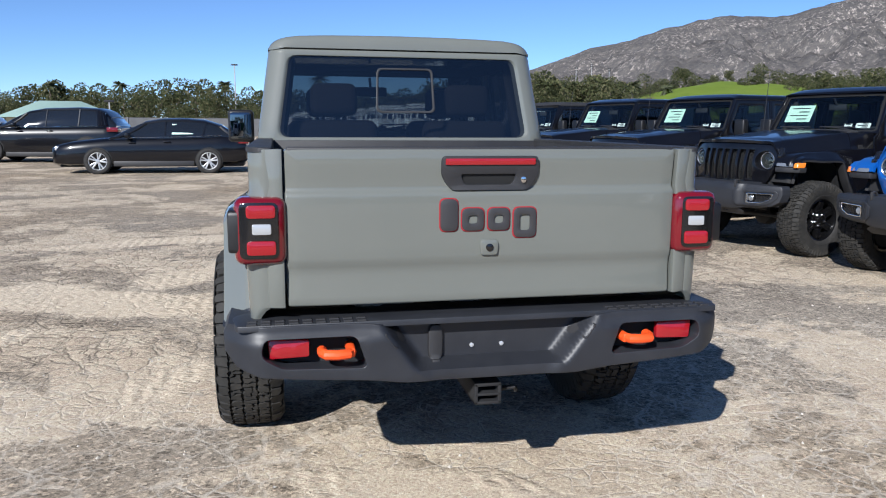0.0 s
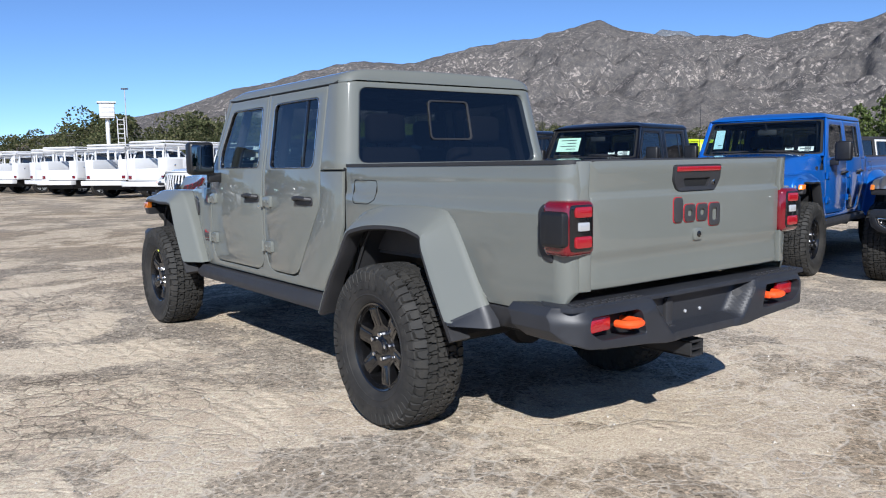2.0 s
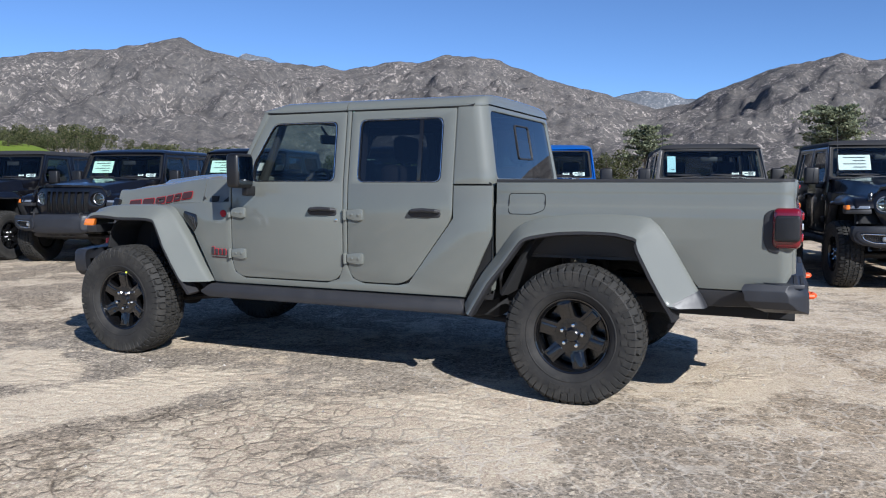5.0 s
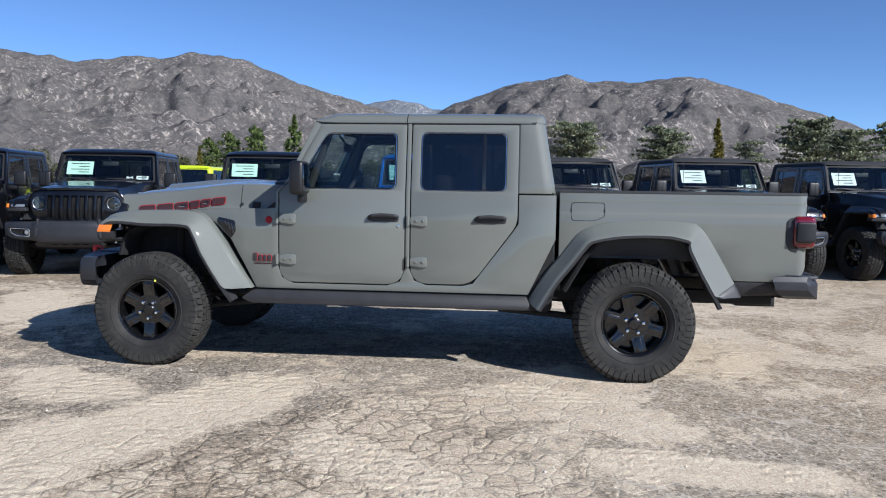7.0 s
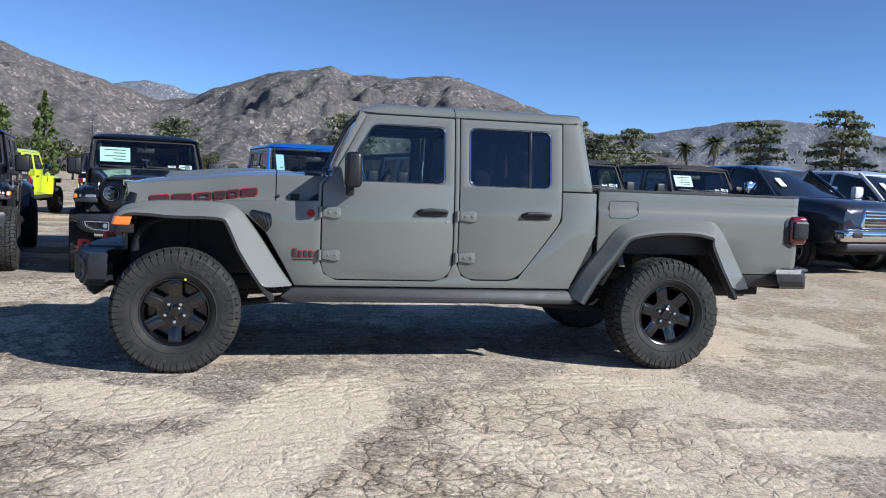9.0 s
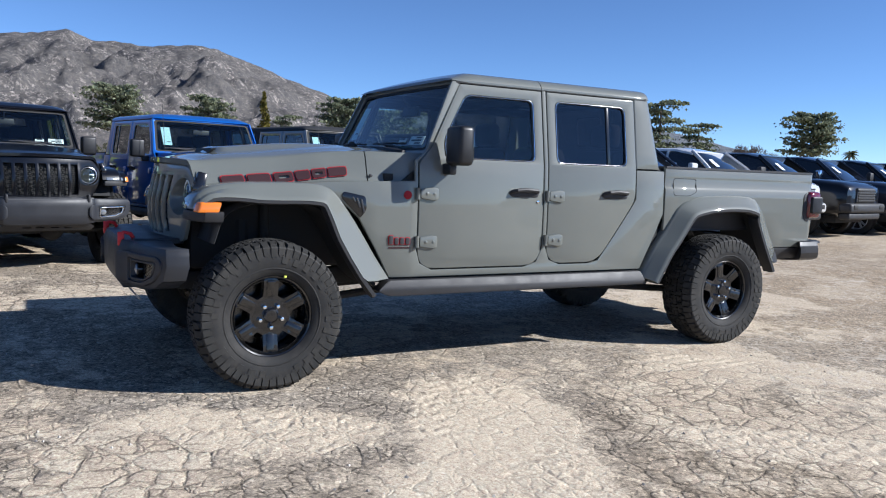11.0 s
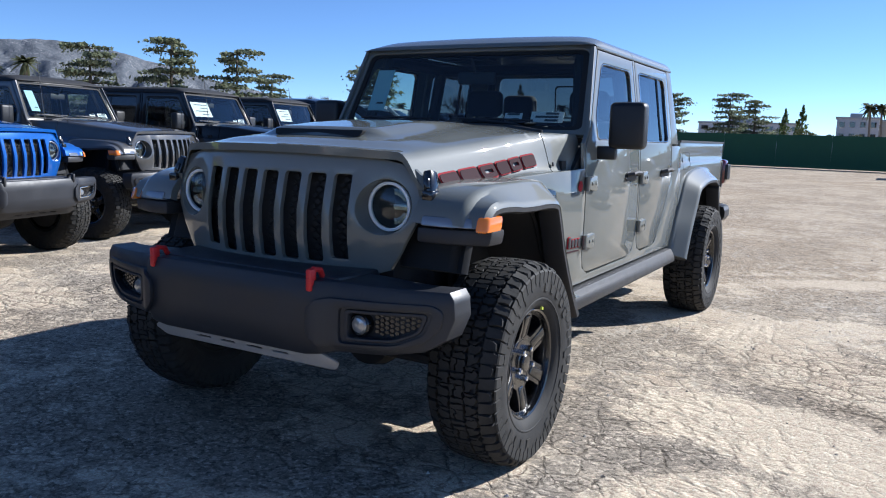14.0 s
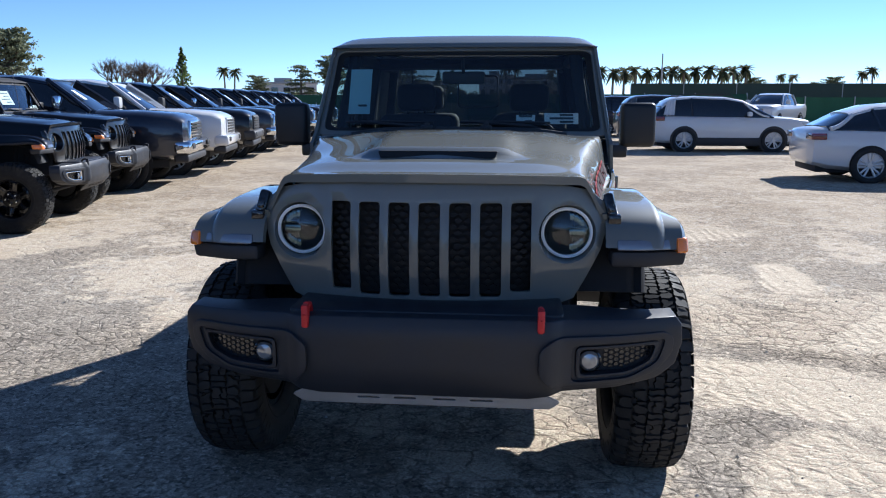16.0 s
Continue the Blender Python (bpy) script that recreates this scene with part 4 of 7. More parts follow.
    for k in range(-3, 4):
        mesh = bmesh.new()
        for j in range(16):
            v = 0.815 + j * 0.022
            for q in range(2):
                u = k * 0.1105 - 0.018 + q * 0.036 + (0.009 if j % 2 else -0.009)
                plate(rounded([(u - 0.016, v), (u, v - 0.010), (u + 0.016, v), (u, v + 0.010)], 0.001, 1), (), 0.006, 0, at=lambda a, b, w: Vector((a, grille_y(a, b) - 0.040 - w, b)), bm=mesh)
        part("grille_insert", mesh, SEAM, grille)
    for side in (-1, 1):
        c = Vector((side * 0.497, 3.838, 1.030))
        funnel = []
        for radius, depth in ((0.106, None), (0.103, 0.5), (0.0965, 1.0)):
            ring = []
            for k in range(40):
                a = 2 * math.pi * k / 40
                x, z = c.x + radius * math.cos(a), c.z + radius * math.sin(a)
                lip = grille_y(x, z) - 0.006
                ring.append((x, lip if depth is None else lip + (c.y + 0.002 - lip) * depth, z))
            funnel.append(ring)
        part("lamp_funnel", loft(funnel, caps=False), body, truck)
        bowl = lathe([(0.099, 0.006), (0.094, -0.01), (0.094, -0.05), (0.02, -0.06)], 40, "y", None, c, closed=True)
        lamp = part("headlamp", bowl, GLOSS_BLACK if decals else LAMP_GREY, truck, "round headlamp with bright ring" if decals else "round clear headlamp")
        part("lamp_ring", lathe([(0.094, 0.0), (0.0945, 0.014), (0.088, 0.016), (0.083, 0.012), (0.084, 0.0)], 40, "y", None, c, closed=True), PAPER if decals else LAMP_GREY, lamp)
        refl = bmesh.new()
        block(c.x - 0.074, c.x + 0.074, c.y - 0.03, c.y - 0.005, c.z - 0.013, c.z + 0.013, 0.006, refl)
        for k in range(9):
            a = math.pi * (0.12 + 0.76 * k / 8)
            for sgn in (1, -1):
                p = c + Vector((0.060 * math.cos(a), -0.015, sgn * (0.022 + 0.036 * math.sin(a))))
                block(p.x - 0.008, p.x + 0.008, p.y - 0.01, p.y + 0.01, p.z - 0.013, p.z + 0.013, 0.003, refl)
        tagged(part("reflector", refl, LAMP_GREY, lamp), kind="stuff")
        lens = part("lens", lathe([(0.084, 0.008), (0.070, 0.018), (0.045, 0.026), (0.015, 0.030), (0.001, 0.0305)], 32, "y", None, c, closed=True), GREEN_GLASS, lamp)
        lens.visible_shadow = False
    # front bumper
    half = [(0.0, 0.505), (0.36, 0.505), (0.47, 0.525), (0.66, 0.535), (0.80, 0.560), (0.87, 0.605), (0.895, 0.68), (0.890, 0.745), (0.87, 0.772), (0.60, 0.778), (0.47, 0.782), (0.40, 0.786), (0.0, 0.786)]
    def bump_f(u, v, w):
        y = 4.205 - 0.05 * smooth(0.42, 0.50, abs(u)) - 0.125 * max(0.0, (abs(u) - 0.45) / 0.44) ** 1.9 - 0.018 * smooth(0.735, 0.79, v) - 0.03 * smooth(0.58, 0.50, v)
        return Vector((u, y - w * (1 - 0.42 * smooth(0.50, 0.82, abs(u))), v))
    pockets = [rounded([(s * 0.520, 0.578), (s * 0.70, 0.586), (s * 0.79, 0.625), (s * 0.815, 0.696), (s * 0.520, 0.690)], 0.022, 3) for s in (-1, 1)]
    cuts = [s * c for c in (0.42, 0.44, 0.46, 0.48, 0.54, 0.6, 0.66, 0.72, 0.78, 0.83, 0.87) for s in (-1, 1)]
    bf = part("front_bumper", plate(mirror_outline(rounded(half, 0.0)), pockets, 0.20, 0.018, cuts, (0.56, 0.62, 0.70, 0.73, 0.76), at=bump_f, segments=3), BUMPER, truck, "dark grey plastic bumper", sharp=40)
    for s, pocket in zip((-1, 1), pockets):
        ring = rounded([(s * 0.395, 0.60), (s * 0.445, 0.548), (s * 0.70, 0.556), (s * 0.805, 0.595), (s * 0.858, 0.65), (s * 0.862, 0.705), (s * 0.83, 0.728), (s * 0.445, 0.728), (s * 0.395, 0.69)], 0.02, 3)
        part("end_panel", plate(ring, [[(s * 0.655 + (u - s * 0.655) * 1.12, 0.638 + (v - 0.638) * 1.16) for u, v in pocket]], 0.035, 0.010, cuts, (0.58, 0.62, 0.66, 0.70), at=lambda u, v, w: bump_f(u, v, w - 0.017)), BUMPER, bf, sharp=40)
    for s in (-1, 1):
        pb = rounded([(s * 0.485, 0.560), (s * 0.70, 0.568), (s * 0.82, 0.62), (s * 0.845, 0.714), (s * 0.485, 0.706)], 0.02, 2)
        part("fog_panel", plate(pb, (), 0.02, 0, (s * 0.6, s * 0.7), at=lambda u, v, w: bump_f(u, v, w + 0.045)), TRIM, bf)
        edge_in = [(s * 0.655 + (u - s * 0.655) * 0.90, 0.638 + (v - 0.638) * 0.80) for u, v in pockets[0 if s < 0 else 1]]
        part("fog_bezel", plate(pockets[0 if s < 0 else 1], [edge_in], 0.04, 0.003, cuts, at=lambda u, v, w: bump_f(u, v, w - 0.006)), bezel or BUMPER, bf)
        fc = bump_f(s * 0.568, 0.635, 0.018)
        fog = part("fog_lamp", lathe([(0.042, -0.03), (0.042, 0.0), (0.036, 0.006), (0.034, 0.0)], 24, "y", None, fc), GLOSS_BLACK, bf)
        part("fog_lens", lathe([(0.034, 0.0), (0.026, 0.009), (0.012, 0.013), (0.001, 0.014)], 24, "y", None, fc), FOG_LENS, fog)
        mesh = bmesh.new()
        for i in range(9):
            for j in range(6):
                u, v = s * (0.625 + i * 0.0185), 0.598 + j * 0.017 + (0.0085 if i % 2 else 0)
                if v < 0.600 + max(0, (abs(u) - 0.68)) * 0.45 or v > 0.688:
                    continue
                plate([(u - 0.008, v), (u - 0.004, v - 0.006), (u + 0.004, v - 0.006), (u + 0.008, v), (u + 0.004, v + 0.006), (u - 0.004, v + 0.006)], (), 0.005, 0, at=lambda a, b, w: bump_f(a, b, w + 0.038), bm=mesh)
        part("fog_mesh", mesh, GLOSS_BLACK, bf)
        hk = tube([(s * 0.40, 4.12, 0.78), (s * 0.40, 4.14, 0.815), (s * 0.40, 4.175, 0.822), (s * 0.40, 4.20, 0.79), (s * 0.40, 4.195, 0.755)], 0.011, 8)
        block(s * 0.40 - 0.0125, s * 0.40 + 0.0125, 4.172, 4.208, 0.745, 0.826, 0.008, hk)
        part("tow_hook", hk, RED_HOOK if hooks else TRIM, truck, "red front tow hook" if hooks else "")
    part("top_step", plate(rect(-0.48, 0.48, 3.86, 4.13, 0.03, 2), (), 0.03, 0.01, at=lambda u, v, w: Vector((u, v, 0.793 - w))), BUMPER, bf)
    sk = plate(rounded([(-0.44, 0.440), (0.44, 0.440), (0.475, 0.48), (0.40, 0.525), (-0.40, 0.525), (-0.475, 0.48)], 0.012, 2), [rect(c - 0.04, c + 0.04, 0.470, 0.480, 0.004, 2) for c in (-0.2, -0.07, 0.07, 0.2)], 0.012, 0.004,
               at=lambda u, v, w: Vector((u, 4.165 - 0.8 * (0.525 - v) - w, v)))
    part("skid_plate", sk, SKID if hooks else TRIM, truck, "bare metal skid plate" if hooks else "")
    # roof
    def roof(y0, y1, front_round, rear_round, name):
        ss = [q * k for q, ks in ((-1, (1, 0.996, 0.99, 0.98, 0.965, 0.945, 0.92, 0.88, 0.8, 0.6, 0.3)), (1, (0, 0.3, 0.6, 0.8, 0.88, 0.92, 0.945, 0.965, 0.98, 0.99, 0.996, 1))) for k in ks]
        ys = [y0 + (y1 - y0) * k / 20 for k in range(21)]
        if front_round:
            ys += [y1 + d for d in (0.012, 0.022, 0.03)]
        if rear_round:
            ys = [y0 - 0.03 + 0.09 * (1 - math.cos(math.pi / 2 * k / 8)) for k in range(8)] + [y for y in ys if y > y0 + 0.06]
        bm = bmesh.new()
        rows = []
        for y in ys:
            row = []
            for s in ss:
                w = 0.731
                if rear_round and y < y0 + 0.06:
                    w = 0.641 + math.sqrt(max(0.0, 0.09 ** 2 - (y0 + 0.06 - y) ** 2))
                zz = 1.800 + 0.073 * (1 - abs(s) ** 14) ** 0.6 if abs(s) < 1 else 1.800
                zz -= 0.014 * s * s
                if front_round:
                    zz = 1.797 + (zz - 1.797) * (1 - smooth(2.12, 2.31, y) * 0.62) if y < y1 else 1.797 + (zz - 1.797) * 0.38 * (1 - ((y - y1) / 0.03) ** 2)
                if rear_round:
                    zz = zz if y >= y0 else 1.797 + (zz - 1.797) * max(0.0, 1 - ((y0 - y) / 0.03) ** 2) ** 0.5
                row.append(bm.verts.new((s * w, y, zz)))
            rows.append(row)
        for a, b in zip(rows, rows[1:]):
            for k in range(len(ss) - 1):
                bm.faces.new((a[k], a[k + 1], b[k + 1], b[k]))
        geom = bmesh.ops.extrude_edge_only(bm, edges=[e for e in bm.edges if e.is_boundary])
        for v in geom["geom"]:
            if isinstance(v, bmesh.types.BMVert):
                v.co.z = 1.797
        bm.faces.new([v for v in sorted([g for g in geom["geom"] if isinstance(g, bmesh.types.BMVert)], key=lambda q: math.atan2(q.co.x, q.co.y - (y0 + y1) / 2))])
        part(name, bm, top, truck, sharp=50)
    roof(1.622, 2.275, True, False, "roof_panel")
    rear_end = 0.655 if pickup else -0.62
    roof(rear_end, 1.616, False, True, "roof_panel")
    # rear of the cab, wrapped round the corner
    def wrap(u, v, w):
        r = 0.09
        hw = body_x(0.7, v) - w
        yb = (back if pickup else -0.72) + (v - 1.29) * 0.17 + w
        flat = 0.715 - r
        s = 1 if u >= 0 else -1
        a = abs(u)
        k = (hw - r) / flat
        if a <= flat:
            return Vector((s * a * k, yb, v))
        ang = (a - flat) / r
        if ang <= math.pi / 2:
            return Vector((s * (hw - r + r * math.sin(ang)), yb + r - r * math.cos(ang), v))
        return Vector((s * hw, yb + r + (a - flat - r * math.pi / 2), v))
    flat = 0.715 - 0.09
    end = flat + 0.09 * math.pi / 2
    reach = end + 0.806 - (back if pickup else -0.72) - 0.09
    arcs = [s * (flat + 0.09 * math.pi / 2 * k / 5) for k in range(6) for s in (-1, 1)] + [-0.4, -0.2, 0, 0.2, 0.4]
    if pickup:
        # the slanted rear edge of the quarter keeps its front edge plumb
        shell_out = [(-reach, 1.29), (reach, 1.29), (reach - 0.087, 1.79), (-reach + 0.087, 1.79)]
    else:
        shell_out = [(-reach, 1.29), (reach, 1.29), (reach - 0.087, 1.79), (-reach + 0.087, 1.79)]
    win = rounded([(-0.615, 1.325), (0.615, 1.325), (0.615, 1.757), (-0.615, 1.757)], 0.05, 4)
    holes = [win]
    if not pickup:
        for s in (-1, 1):
            holes.append(rounded([(s * (end + 0.10), 1.33), (s * (reach - 0.18), 1.33), (s * (reach - 0.25), 1.745), (s * (end + 0.10), 1.745)], 0.05, 3))
    part("cab_back", plate(shell_out, holes, 0.03, 0.006, arcs, (1.4, 1.5, 1.6, 1.7), at=wrap), top, truck)
    for h in holes:
        gl = part("rear_glass", plate(h, (), 0, 0, [c for c in arcs if abs(c) < 0.61], at=lambda u, v, w: wrap(u, v, w + 0.012)), TINT, truck)
        gl.visible_shadow = False
    if pickup:
        fr = plate(rect(-0.150, 0.150, 1.458, 1.70, 0.03, 4), [rect(-0.140, 0.140, 1.468, 1.69, 0.026, 4)], 0.012, 0.002, at=lambda u, v, w: wrap(u, v, w + 0.004))
        part("slider_frame", fr, TRIM, truck)
    # under the windows, behind the seats
    if pickup:
        part("cab_wall", plate(rect(-0.77, 0.77, 0.60, 1.29), (), 0.03, 0, at=lambda u, v, w: Vector((u, back + 0.003 + w, v))), body, truck)
        # bed
        arch = [(-0.69, 0.705), (-0.60, 0.82), (-0.45, 1.02), (-0.28, 1.082), (0.16, 1.082), (0.29, 1.03), (0.42, 0.88), (0.522, 0.72)]
        bed_out = [(0.522, 1.314), (-1.168, 1.314), (-1.168, 0.80), (-1.13, 0.735), (-1.08, 0.705)] + arch
        for side in (-1, 1):
            bs = part("bed_side", side_plate(bed_out, side, bed_x, (), 0.02, 0.006, (-1.16, -1.15, -1.14, -1.125, -1.11, -1.09, -0.8, -0.5, -0.2, 0.1, 0.3), (0.8, 0.9, 1.0, 1.1, 1.15, 1.162, 1.175, 1.24)), body, truck)
            part("bed_corner", plate([(0.684, 0.800), (0.736, 0.800), (0.741, 1.10), (0.738, 1.314), (0.684, 1.314)], (), 0.04, 0.003, (0.695, 0.705, 0.715, 0.725, 0.733), (0.9, 1.0, 1.1, 1.2),
                                     at=lambda u, v, w, s=side: Vector((s * u, -1.187 + w + 0.017 * max(0.0, (u - 0.69) / 0.052) ** 2 + 0.012 * smooth(1.165, 1.185, v) - 0.008 * smooth(1.185, 1.30, v), v))), body, bs)
            part("rail_cap", plate(rect(0.715, 0.803, -1.165, 0.520, 0.01, 2), (), 0.016, 0.005, at=lambda u, v, w, s=side: Vector((s * min(u, bed_x(v, 1.3) + 0.004), v, 1.320 - w)), cuts_v=(-1.15, -1.13, -1.1)), TRIM, bs)
            part("bed_wall", block(side * 0.715, side * 0.735, -1.15, 0.520, 0.86, 1.305, 0.004), TRIM, bs)
            part("valance", side_plate(rounded([(-1.12, 0.615), (-0.70, 0.60), (-0.67, 0.70), (-1.12, 0.70)], 0.015, 2), side, lambda y, z: 0.795 - 0.35 * max(0, 0.70 - z), (), 0.05, 0.008), TRIM, bs)
            if side < 0:
                fu = rounded([(0.44, 1.235), (0.205, 1.235), (0.205, 1.135), (0.28, 1.105), (0.44, 1.105)], 0.025, 4)
                part("fuel_seam", side_plate(fu, side, bed_x, [[(0.3225 + (a - 0.3225) * 0.965, 1.17 + (b - 1.17) * 0.94) for a, b in fu]], 0.006, 0, out=0.0015), SEAM, bs)
            fl = part("rear_flare", flare(REAR_ARCH, side, 0.79, 0.925, 0.092, REAR_SCALE, 0.803, 0.598), body, truck)
            part("flare_lip", flare_lip(REAR_ARCH, side, 0.925, 0.092, REAR_SCALE), TRIM, fl)
            part("flare_foot", flare([(-0.737, 0.600), (-0.715, 0.648), (-0.690, 0.693)], side, 0.79, 0.9275, 0.092, [1.82, 1.86], 0.8055, 0.597), BUMPER, fl, "dark plastic flare foot")
            part("rear_liner", flare([(-0.60, 0.62), (-0.48, 0.90), (-0.34, 1.04), (-0.1, 1.08), (0.12, 1.07), (0.30, 0.95), (0.50, 0.62)], side, 0.45, 0.83, 0.03, [1, 1]), DARK, truck)
        part("bed_floor", block(-0.72, 0.72, -1.14, 0.50, 0.84, 0.87, 0.0), TRIM, truck)
        part("bed_front", block(-0.74, 0.74, 0.498, 0.518, 0.60, 1.31, 0.004), TRIM, truck)
        # tailgate
        def gate(u, v, w):
            y = -1.188 + 0.016 * smooth(1.165, 1.185, v) - 0.010 * smooth(1.185, 1.30, v) + 0.012 * smooth(0.955, 0.915, v) - 0.006 * smooth(0.90, 0.80, v) + 0.010 * smooth(0.55, 0.69, abs(u))
            return Vector((u, y + w, v))
        tg_out = rounded([(-0.677, 0.800), (0.677, 0.800), (0.678, 1.314), (-0.678, 1.314)], 0.012, 3)
        tg = part("tailgate", plate(tg_out, (), 0.05, 0.007, (-0.62, -0.5, -0.25, 0, 0.25, 0.5, 0.62), (0.83, 0.86, 0.89, 0.90, 0.915, 0.93, 0.945, 0.96, 1.0, 1.1, 1.16, 1.168, 1.176, 1.184, 1.192, 1.22, 1.26), at=gate), body, truck, sharp=50)
        part("gate_cap", plate(rect(-0.670, 0.670, -1.172, -1.12, 0.008, 2), (), 0.02, 0.006, at=lambda u, v, w: Vector((u, v, 1.321 - w))), TRIM, tg)
        ho = rounded([(-0.167, 1.292), (0.167, 1.292), (0.167, 1.225), (0.135, 1.178), (-0.135, 1.178), (-0.167, 1.225)], 0.018, 3)
        hd = part("gate_handle", plate(ho, [rounded([(-0.088, 1.196), (0.076, 1.196), (0.092, 1.232), (-0.104, 1.232)], 0.012, 3)], 0.02, 0.005, at=lambda u, v, w: gate(u, v, w - 0.014)), TRIM, tg)
        part("handle_recess", plate(rect(-0.11, 0.10, 1.19, 1.235), (), 0.01, 0, at=lambda u, v, w: gate(u, v, w - 0.002)), SEAM, hd)
        part("brake_lamp", plate(rect(-0.155, 0.155, 1.262, 1.284, 0.004, 2), (), 0.012, 0.003, at=lambda u, v, w: gate(u, v, w - 0.020)), RED_LED, hd, "red high brake lamp")
        part("lock", lathe([(0.010, 0.0), (0.010, -0.005), (0.003, -0.006)], 12, "y", None, gate(0.115, 1.212, -0.014)), CHROME, hd)
        cb = plate(rounded([(-0.032, 0.958), (0.026, 0.958), (0.030, 0.998), (0.022, 1.012), (-0.026, 1.012), (-0.036, 0.998)], 0.008, 2), (), 0.02, 0.005, at=lambda u, v, w: gate(u, v, w - 0.012))
        cam_ob = part("camera_boss", cb, body, tg)
        part("camera_lens", lathe([(0.013, 0.0), (0.013, -0.006), (0.006, -0.008)], 16, "y", None, gate(-0.003, 0.985, -0.010)), GLOSS_BLACK, cam_ob)
        if decals:
            ws, hs = [0.060, 0.076, 0.076, 0.080], [(1.042, 1.150), (1.042, 1.118), (1.042, 1.118), (1.016, 1.118)]
            for (k, dw, mat, name) in ((0, 0.003, DECAL_RED, "badge_edge"), (1, 0.0, BADGE_DARK, "badge_bar")):
                u = -0.172
                for w_, (lo, hi) in zip(ws, hs):
                    ring = rounded([(u - dw, lo - dw), (u + w_ + dw, lo - dw), (u + w_ + dw, hi + dw), (u - dw, hi + dw)], 0.02, 3)
                    hole = rounded([(u + 0.022 + dw * -1, lo + 0.024 - dw), (u + w_ - 0.022 + dw, lo + 0.024 - dw), (u + w_ - 0.022 + dw, hi - 0.024 + dw), (u + 0.022 - dw, hi - 0.024 + dw)], 0.01, 2)
                    part(name, plate(ring, [hole] if w_ > 0.07 else (), 0.006, 0.002, at=lambda a, b, w, kk=k: gate(a, b, w - 0.004 - 0.004 * kk)), mat, tg, "dark badge bar with red edge" if k else "")
                    u += w_ + 0.014
        # tail lamps
        for side in (-1, 1):
            shell = bmesh.new()
            block(side * 0.675, side * 0.838, -1.206, -1.062, 0.946, 1.164, 0.030, shell, 4)
            lamp = part("tail_lamp", shell, RED_LENS, truck, "square red tail lamp")
            def lf(u, v, w, s=side):
                return Vector((s * u, -1.210 + w + 0.25 * max(0, u - 0.80), v))
            part("lamp_face", plate(rect(0.700, 0.822, 0.968, 1.148, 0.02, 3), (), 0.012, 0.003, at=lambda u, v, w, s=side: lf(u, v, w - 0.001, s)), GLOSS_BLACK, lamp)
            part("red_segment", plate(rect(0.708, 0.800, 1.098, 1.140, 0.012, 3), (), 0.012, 0.004, at=lambda u, v, w, s=side: lf(u, v, w - 0.006, s)), RED_LED, lamp)
            part("reverse_segment", plate(rect(0.722, 0.782, 1.046, 1.080, 0.006, 2), (), 0.012, 0.003, at=lambda u, v, w, s=side: lf(u, v, w - 0.006, s)), CLEAR_LENS, lamp)
            part("red_segment", plate(rect(0.708, 0.800, 0.980, 1.026, 0.012, 3), (), 0.012, 0.004, at=lambda u, v, w, s=side: lf(u, v, w - 0.006, s)), RED_LED, lamp)
            part("lamp_cover", plate(rect(-1.200, -1.075, 0.985, 1.124, 0.018, 3), (), 0.05, 0.010, at=lambda u, v, w, s=side: Vector((s * (0.858 - w), u, v))), MIRROR_BLACK, lamp)
            # dark plate put in for the shadow in the body-coloured recess beside the lamp
            part("lamp_base", plate(rounded([(-1.10, 0.912), (-1.045, 0.926), (-1.018, 0.975), (-1.018, 1.125), (-1.045, 1.150), (-1.10, 1.160)], 0.02, 3), (), 0.03, 0.006, at=lambda u, v, w, s=side: Vector((s * (bed_x(u, v) + 0.006 - w), u, v)), cuts_u=(-1.08, -1.05)), TRIM, lamp)
        # rear bumper
        def bump_r(u, v, w):
            a = abs(u)
            wing = smooth(0.325, 0.385, a + (0.74 - v) * 0.75)
            y = -1.170 - 0.090 * wing - 0.080 * smooth(0.606, 0.580, v) * (1 - wing) + 0.10 * max(0, (a - 0.74) / 0.14) ** 2
            y += 0.02 * smooth(0.69, 0.74, v) * smooth(0.3, 0.45, a)
            return Vector((u, y + w, v))
        half = [(0.0, 0.545), (0.30, 0.547), (0.42, 0.562), (0.62, 0.576), (0.77, 0.590), (0.845, 0.618), (0.882, 0.662), (0.886, 0.720), (0.870, 0.752), (0.45, 0.752), (0.38, 0.745), (0.0, 0.745)]
        pk = [rounded([(s * 0.425, 0.606), (s * 0.70, 0.616), (s * 0.765, 0.656), (s * 0.755, 0.712), (s * 0.460, 0.712)], 0.022, 3) for s in (-1, 1)]
        cuts = [s * c for c in [0.15 + 0.012 * k for k in range(23)] + [0.5, 0.6, 0.66, 0.70, 0.72, 0.74, 0.755, 0.77, 0.785, 0.80, 0.815, 0.83, 0.845, 0.86, 0.872] for s in (-1, 1)]
        rb = part("rear_bumper", plate(mirror_outline(half), pk, 0.22, 0.016, cuts, [0.57 + 0.012 * k for k in range(15)], at=bump_r, segments=3), BUMPER, truck, "dark grey plastic bumper", sharp=45)
        part("bumper_step", plate(rounded([(-0.84, -1.235), (0.84, -1.235), (0.86, -1.10), (0.80, -1.02), (-0.80, -1.02), (-0.86, -1.10)], 0.02, 2), (), 0.02, 0.004, at=lambda u, v, w: Vector((u, v - 0.0 * w, 0.757 - w))), BUMPER, rb)
